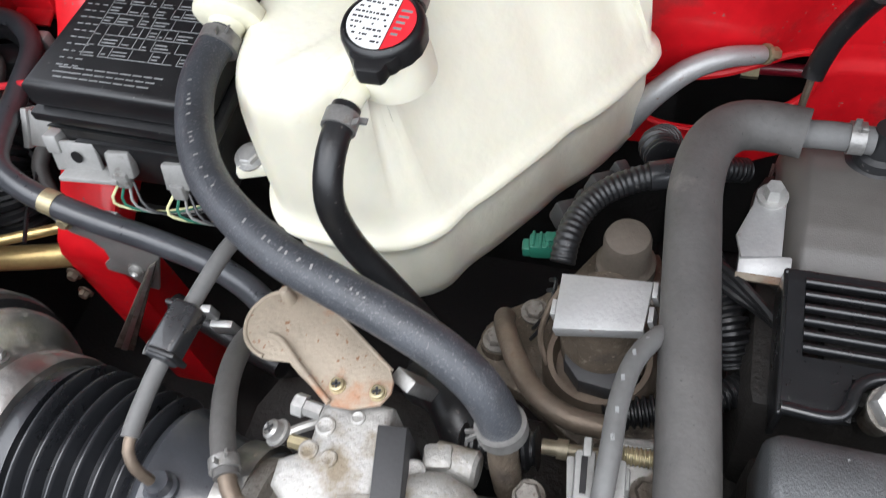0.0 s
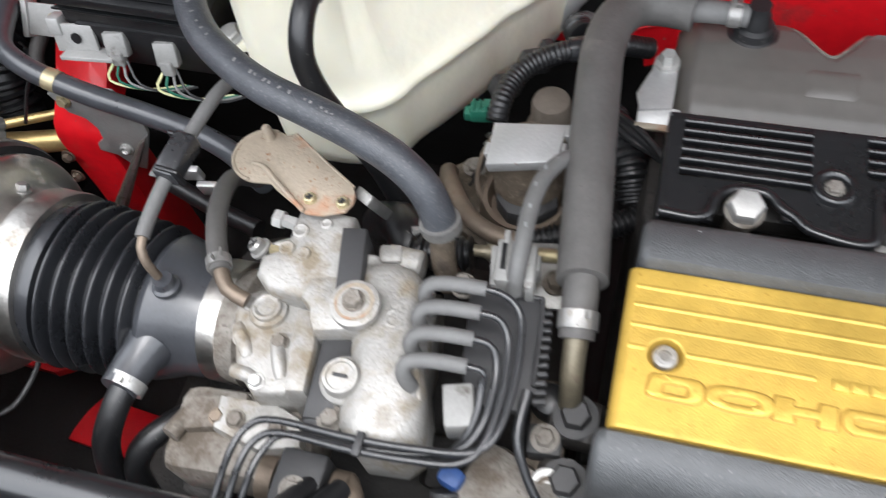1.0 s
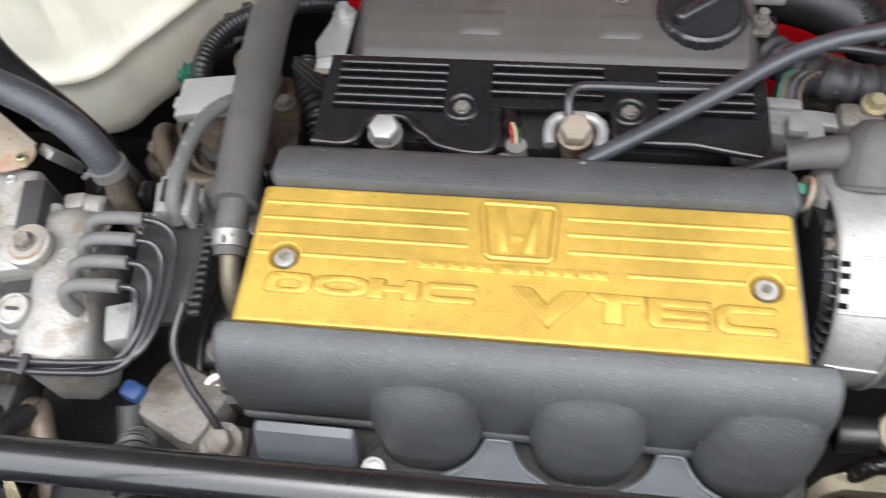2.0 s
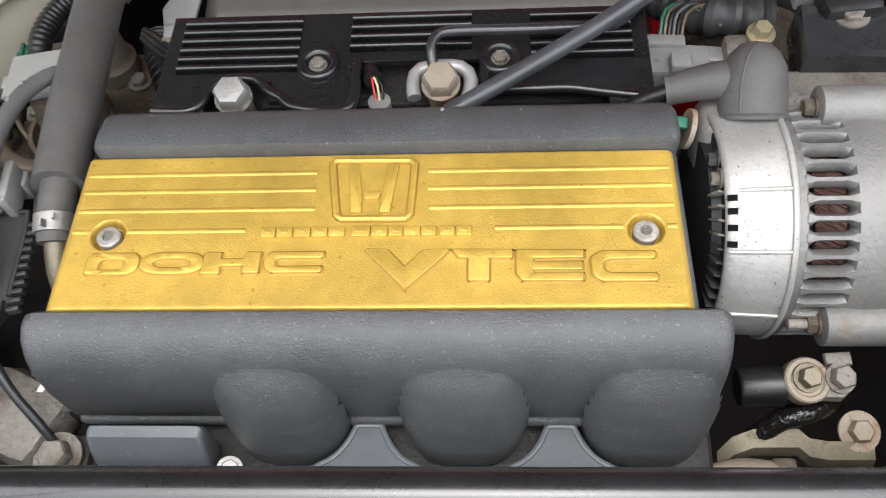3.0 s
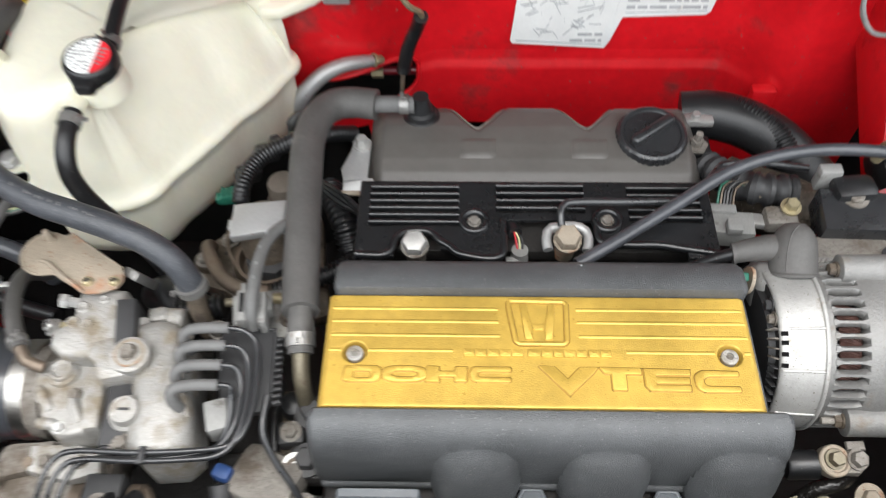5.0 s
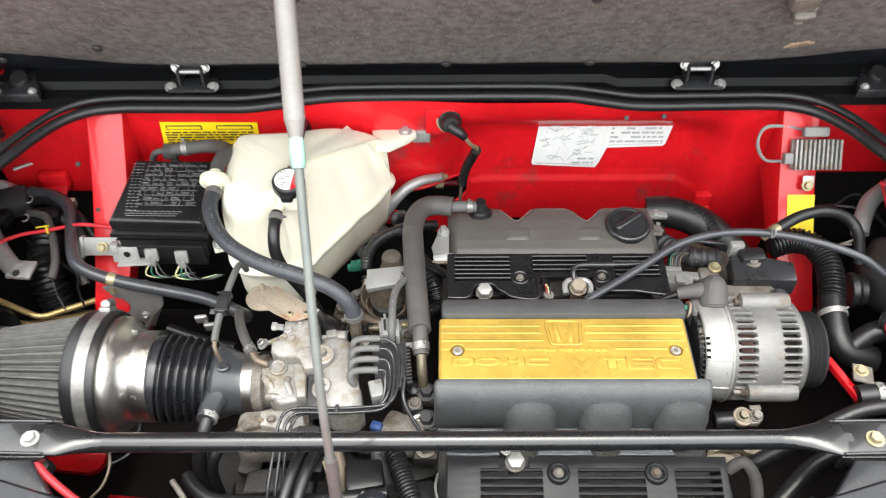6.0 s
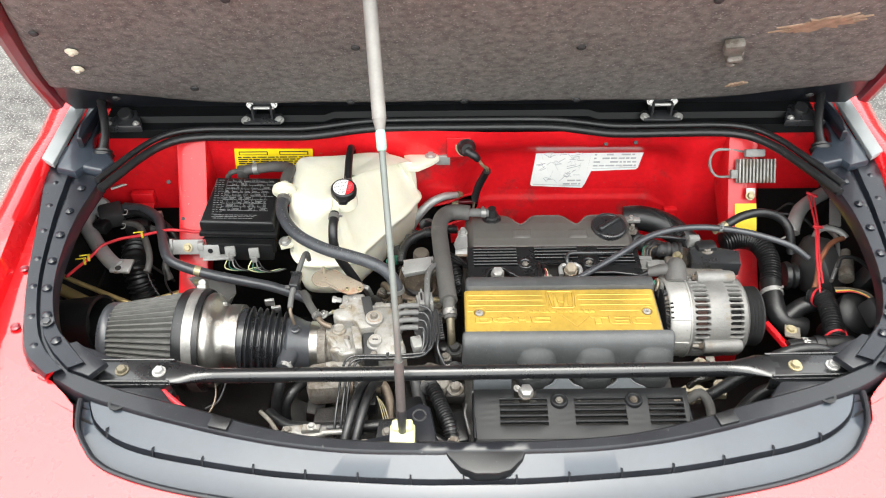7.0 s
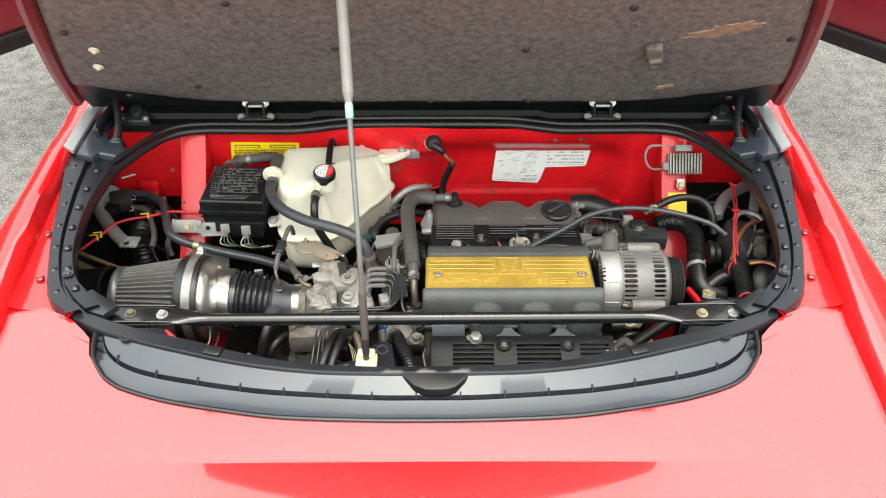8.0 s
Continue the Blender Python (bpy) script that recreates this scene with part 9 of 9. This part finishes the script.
for k in range(70):
    x, z, a_ = rnd.uniform(0.168, 0.265), rnd.uniform(0.742, 0.810), rnd.uniform(0, math.pi)
    ln_ = rnd.uniform(0.006, 0.022)
    dx, dz = math.cos(a_) * ln_ / 2, math.sin(a_) * ln_ * 0.35
    lay_label(wl2, at3, [(x - dx, z - dz), (x + dx, z + dz), (x + dx, z + dz + 0.0012), (x - dx, z - dz + 0.0012)], INK_GREY, "diagram_line", 0.0040)

# plug with wire on the fire wall
wp = thing("wall_plug", (0.012, 0.43, 0.90), "black rubber plug with a taped lead on the fire wall", "plug")
part("stamped_plate", box((-0.005, 0.437, 0.897), (0.05, 0.006, 0.05), 0.002), RED_BAY, wp)
part("grommet", lathe([(0, 0.019), (0.006, 0.019), (0.008, 0.016), (0.014, 0.014), (0.018, 0.012), (0.018, 0)], (0.010, 0.434, 0.900), (0.1, -0.95, 0.3), 24), RUBBER, wp)
part("stub", tube([(0.012, 0.420, 0.900), (0.026, 0.410, 0.895), (0.034, 0.410, 0.885)], (0.011, 0.007), 14), RUBBER, wp)
part("rim", lathe([(-0.002, 0.0205), (0.002, 0.0205)], (0.008, 0.436, 0.899), (0.1, -0.95, 0.3), 24), BRASS, wp)
part("wires", tube([(0.034, 0.410, 0.886), (0.044, 0.412, 0.868), (0.055, 0.424, 0.850), (0.054, 0.436, 0.830)], 0.0035, 8), BRASS, wp)
part("taped_lead", tube([(0.055, 0.428, 0.842), (0.048, 0.440, 0.815), (0.038, 0.442, 0.788), (0.032, 0.440, 0.762), (0.030, 0.436, 0.752)], 0.0085, 12), RUBBER, wp, "black taped lead")
part("wires", tube([(0.030, 0.436, 0.754), (0.028, 0.430, 0.735), (0.027, 0.425, 0.71)], 0.003, 8), BROWN, wp)

# ---- left-hand corner ----
la = thing("mounting_bracket", (-0.74, 0.33, 0.70), "dull aluminium bracket arm", "bracket")
part("arm", tube([(-0.795, 0.400, 0.762), (-0.790, 0.357, 0.760), (-0.768, 0.322, 0.758), (-0.736, 0.279, 0.756), (-0.705, 0.246, 0.755), (-0.690, 0.236, 0.755)], 0.013, 12, flat=1.2), SHIELD, la)
part("tab", box((-0.684, 0.236, 0.758), (0.040, 0.036, 0.007), 0.002, (0, 0, -4)), SHIELD, la)
part("bolt_hole", lathe([(0, 0.006), (0.002, 0.006), (0.002, 0)], (-0.688, 0.226, 0.7615), (0, 0, 1), 12), DARK_GREY, la)
part("duct", lathe([(0, 0.016), (0.04, 0.022), (0.052, 0.020), (0.052, 0)], (-0.775, 0.43, 0.745), (0.05, -0.5, 0.5), 20), SHIELD, la)
lm_ = thing("purge_valve", (-0.73, 0.37, 0.74), "dark grey purge valve with plugs", "valve")
part("body", box((-0.745, 0.385, 0.765), (0.05, 0.045, 0.04), 0.008, (10, 0, 20)), DARK_GREY, lm_)
part("plug", box((-0.755, 0.35, 0.765), (0.03, 0.025, 0.024), 0.004, (0, 0, -20)), BLACK, lm_)
part("clip", box((-0.64, 0.375, 0.772), (0.014, 0.012, 0.018), 0.003), STEEL, lm_)
part("plug", box((-0.685, 0.36, 0.752), (0.05, 0.03, 0.03), 0.005, (0, 0, 10)), BLACK, lm_)
part("valve_eye", lathe([(0, 0.012), (0.01, 0.012), (0.01, 0)], (-0.705, 0.46, 0.80), (0.2, -1, 0.2), 16), RUBBER, lm_)
part("stalk", tube([(-0.75, 0.43, 0.80), (-0.72, 0.445, 0.802), (-0.70, 0.455, 0.80)], 0.003, 8), STEEL, lm_)
part("grey_hose", tube([(-0.712, 0.358, 0.765), (-0.676, 0.344, 0.770), (-0.651, 0.301, 0.770), (-0.634, 0.262, 0.768), (-0.628, 0.236, 0.764), (-0.630, 0.218, 0.758)], 0.0068, 12), HOSE, lm_, "grey rubber hose")
part("thin_wire", tube([(-0.631, 0.222, 0.757), (-0.615, 0.192, 0.75), (-0.594, 0.164, 0.745)], 0.0014, 6), DARK_GREY, lm_)
part("black_hose", tube([(-0.72, 0.385, 0.765), (-0.688, 0.384, 0.772), (-0.650, 0.366, 0.772), (-0.615, 0.340, 0.768), (-0.590, 0.315, 0.75)], 0.008, 12), RUBBER, lm_)
for x, y, z in ((-0.708, 0.374, 0.782), (-0.700, 0.330, 0.782)):
    part("wire_clip", tube([(x - 0.004, y - 0.008, z), (x + 0.003, y - 0.006, z), (x + 0.002, y + 0.006, z), (x - 0.005, y + 0.008, z)], 0.0011, 6), SHIELD, lm_, "bright spring clip")
part("thin_wire", tube([(-0.62, 0.30, 0.735), (-0.612, 0.26, 0.72), (-0.605, 0.23, 0.715), (-0.58, 0.19, 0.72)], 0.002, 6), RUBBER, lm_)
part("thin_wire", tube([(-0.72, 0.33, 0.725), (-0.66, 0.30, 0.70), (-0.60, 0.26, 0.69)], 0.003, 6), RUBBER, lm_)
gr = thing("brake_pipe", (-0.72, 0.19, 0.68), "yellow zinc rod and pipe beside the wheel arch", "pipe")
part("rod", tube([(-0.85, 0.264, 0.720), (-0.812, 0.245, 0.718), (-0.690, 0.196, 0.702), (-0.660, 0.190, 0.695), (-0.635, 0.203, 0.691), (-0.585, 0.233, 0.684)], 0.0050, 12), BRASS_ROD, gr)
part("pipe", tube([(-0.85, 0.250, 0.69), (-0.764, 0.205, 0.685), (-0.705, 0.190, 0.664), (-0.645, 0.204, 0.658), (-0.585, 0.222, 0.654)], 0.012, 16), BRASS_ROD, gr)
sl = thing("snorkel", (-0.76, 0.13, 0.66), "round black air snorkel", "duct")
part("mouth", lathe([(-0.12, 0.05), (0.0, 0.058), (0.01, 0.060), (0.012, 0.054), (0.0, 0.048), (-0.05, 0.046), (-0.05, 0)], (-0.715, 0.13, 0.70), (1, -0.1, 0.15), 32), RUBBER, sl)
part("corrugated", tube([(-0.70, 0.35, 0.70), (-0.690, 0.31, 0.705), (-0.678, 0.272, 0.69), (-0.665, 0.245, 0.645)], 0.026, 18, ribs=0.006, pitch=0.012), BLACK, sl)
rl = thing("red_lead", (-0.64, 0.29, 0.77), "red add-on lead with yellow cable ties", "cable")
part("lead", tube([(-0.495, 0.300, 0.802), (-0.530, 0.290, 0.800), (-0.570, 0.298, 0.797), (-0.600, 0.302, 0.795), (-0.630, 0.305, 0.785), (-0.660, 0.302, 0.780), (-0.70, 0.297, 0.776), (-0.735, 0.283, 0.770), (-0.750, 0.258, 0.765), (-0.768, 0.215, 0.770), (-0.775, 0.19, 0.775)], 0.0032, 10), RED_PLASTIC, rl)
for x, y, z in ((-0.655, 0.302, 0.782), (-0.752, 0.250, 0.768), (-0.757, 0.240, 0.768)):
    part("tie", box((x, y, z), (0.004, 0.012, 0.009), 0.001, (0, 0, 20)), YELLOW, rl)
    part("tie_tail", box((x - 0.008, y + 0.004, z + 0.004), (0.02, 0.002, 0.002), 0, (0, 12, 25)), YELLOW, rl)

# ---- below the brace ----
rs = thing("gear_linkage", (-0.24, -0.17, 0.76), "pale cast linkage and plugs below the brace", "linkage")
b = prism([(-0.305, -0.196), (-0.268, -0.202), (-0.232, -0.194), (-0.230, -0.180), (-0.262, -0.174), (-0.300, -0.178)], 0.788, 0.800, 0.003)
prism([(-0.268, -0.194), (-0.240, -0.192), (-0.238, -0.181), (-0.266, -0.180)], 0.799, 0.810, 0.003, None, b)
lathe([(0, 0.0045), (0.050, 0.0045), (0.050, 0)], (-0.235, -0.190, 0.797), (1, 0.05, 0), 12, b)
part("casting", b, ALU, rs, "pale cast shift arm", 45)
part("pivot_bolt", bolt((-0.292, -0.187, 0.800), (0, 0, 1), 0.0055, 0.005), ALU_DIRTY, rs)
part("pivot_bolt", bolt((-0.252, -0.187, 0.810), (0, 0, 1), 0.0050, 0.005), STEEL, rs)
part("clevis", box((-0.186, -0.190, 0.797), (0.020, 0.015, 0.012), 0.003), ALU_DIRTY, rs)
part("rear_casting", prism([(-0.262, -0.150), (-0.205, -0.146), (-0.168, -0.150), (-0.166, -0.118), (-0.214, -0.108), (-0.258, -0.116)], 0.735, 0.762, 0.007, None, None, 3), WASH, rs)
part("plug", box((-0.165, -0.12, 0.78), (0.024, 0.03, 0.03), 0.004), BLACK, rs)
for k in range(2):
    x = -0.196 + 0.017 * k
    part("black_hose", tube([(x + 0.030, -0.092, 0.800), (x + 0.020, -0.120, 0.822), (x + 0.010, -0.160, 0.826), (x, -0.205, 0.812), (x - 0.010, -0.240, 0.780), (x - 0.014, -0.260, 0.73)], 0.0075, 14), RUBBER, rs, "black rubber hose")
part("thin_pipe", tube([(-0.340, -0.150, 0.800), (-0.318, -0.176, 0.806), (-0.300, -0.205, 0.800), (-0.296, -0.235, 0.780)], 0.0036, 10), ALU_DIRTY, rs)
part("bracket", prism([(-0.150, -0.215), (-0.118, -0.212), (-0.112, -0.176), (-0.146, -0.172)], 0.800, 0.806, 0.002), BLACK_SATIN, rs)
part("nut", bolt((-0.132, -0.196, 0.806), (0, 0, 1), 0.0058, 0.005), ALU_DIRTY, rs)
for k in range(3):
    part("wire", tube([(-0.152, -0.125, 0.805), (-0.146 + 0.003 * k, -0.14, 0.80), (-0.140 + 0.004 * k, -0.158, 0.785)], 0.0009, 6), BRASS, rs)
part("pipe", tube([(-0.335, -0.125, 0.76), (-0.315, -0.15, 0.775), (-0.285, -0.168, 0.782), (-0.22, -0.172, 0.784), (-0.13, -0.168, 0.786), (-0.07, -0.16, 0.785)], 0.0095, 14), RUBBER, rs, "black cross pipe")
part("rusty_pipe", tube([(-0.150, -0.085, 0.79), (-0.140, -0.10, 0.795), (-0.13, -0.13, 0.78), (-0.13, -0.17, 0.74)], 0.008, 12), BROWN, rs)
part("valve", box((-0.175, -0.092, 0.788), (0.030, 0.034, 0.04), 0.003), DARK_GREY, rs)
part("bolt", bolt((-0.175, -0.100, 0.808), (0, -0.2, 1), 0.0060, 0.005), ALU_DIRTY, rs)
for x in (-0.198, -0.152):
    part("rusty_spring", lathe([(-0.005, 0.0145), (0.005, 0.0145), (0.005, 0)], (x, -0.092, 0.788), (1, 0, 0), 18), BROWN, rs)
rm = thing("rear_mount", (-0.10, -0.235, 0.80), "dark cast engine mount behind the socket", "mount")
part("casting", prism([(-0.19, -0.285), (-0.165, -0.266), (-0.121, -0.254), (-0.098, -0.212), (-0.078, -0.200), (-0.062, -0.207), (-0.054, -0.250), (-0.050, -0.285)], 0.870, 0.892, 0.008), RIM_BLACK, rm)
part("stamped_boss", tube([(-0.078 + 0.010 * math.cos(k), -0.225 + 0.010 * math.sin(k), 0.892) for k in range(7)], 0.0016, 6), DARK_GREY, rm)
for x, y in ((-0.158, -0.262), (-0.028, -0.258)):
    part("bolt", bolt((x, y, 0.872), (0, 0, 1), 0.006, 0.005), ALU_DIRTY, rm)
rc = thing("rear_loom", (-0.06, -0.19, 0.74), "black corrugated loom below the brace", "wiring loom")
part("conduit", tube([(-0.070, -0.105, 0.80), (-0.060, -0.120, 0.82), (-0.047, -0.154, 0.82), (-0.033, -0.192, 0.815), (-0.026, -0.23, 0.79)], 0.011, 16, ribs=0.0025, pitch=0.0046), RUBBER, rc)
part("plug", box((-0.10, -0.135, 0.775), (0.05, 0.04, 0.03), 0.006, (0, 0, 10)), BLACK, rc)
part("plug", box((-0.02, -0.17, 0.77), (0.03, 0.06, 0.03), 0.006, (0, 0, 10)), BLACK, rc)
part("wire", tube([(-0.005, -0.14, 0.80), (-0.008, -0.16, 0.805), (-0.004, -0.18, 0.80), (0.0, -0.19, 0.79)], 0.002, 6), HOSE_PALE, rc)
part("lead", tube([(-0.10, -0.165, 0.80), (-0.07, -0.185, 0.79), (-0.04, -0.20, 0.78)], 0.007, 10), BLACK, rc)
rr_ = thing("red_lead", (-0.45, -0.20, 0.85), "red battery lead below the brace", "cable")
part("lead", tube([(-0.478, -0.165, 0.882), (-0.455, -0.185, 0.880), (-0.425, -0.205, 0.872), (-0.395, -0.222, 0.865)], 0.0045, 10), RED_PLASTIC, rr_)
part("sheath", box((-0.485, -0.172, 0.872), (0.05, 0.03, 0.02), 0.004, (0, 0, -12)), BLACK, rr_)
part("wire", tube([(-0.405, -0.135, 0.86), (-0.402, -0.155, 0.85), (-0.408, -0.175, 0.84), (-0.425, -0.19, 0.83)], 0.0016, 6), BROWN, rr_)
bl = thing("coolant_elbow", (-0.03, -0.05, 0.74), "pale aluminium coolant elbow with a blue band", "pipe")
part("elbow", box((-0.055, -0.070, 0.775), (0.06, 0.05, 0.035), 0.012, (0, 0, -25)), ALU_DIRTY, bl)
part("band", box((-0.088, -0.068, 0.790), (0.016, 0.013, 0.015), 0.004, (0, 0, -20)), BLUE, bl, "blue tape")
part("hose", tube([(-0.090, -0.075, 0.785), (-0.085, -0.10, 0.772), (-0.075, -0.13, 0.75)], 0.010, 14), DARK_GREY, bl)
for k, y in enumerate((-0.015, -0.055, -0.095)):
    part("nut", bolt((-0.022, y, 0.790 - 0.004 * k), (0, -0.1, 1), 0.0095, 0.010, 1.5), DARK_GREY if k < 2 else ALU_DIRTY, bl)
    part("pad", box((-0.022, y, 0.778 - 0.004 * k), (0.034, 0.030, 0.022), 0.005), WASH, bl)
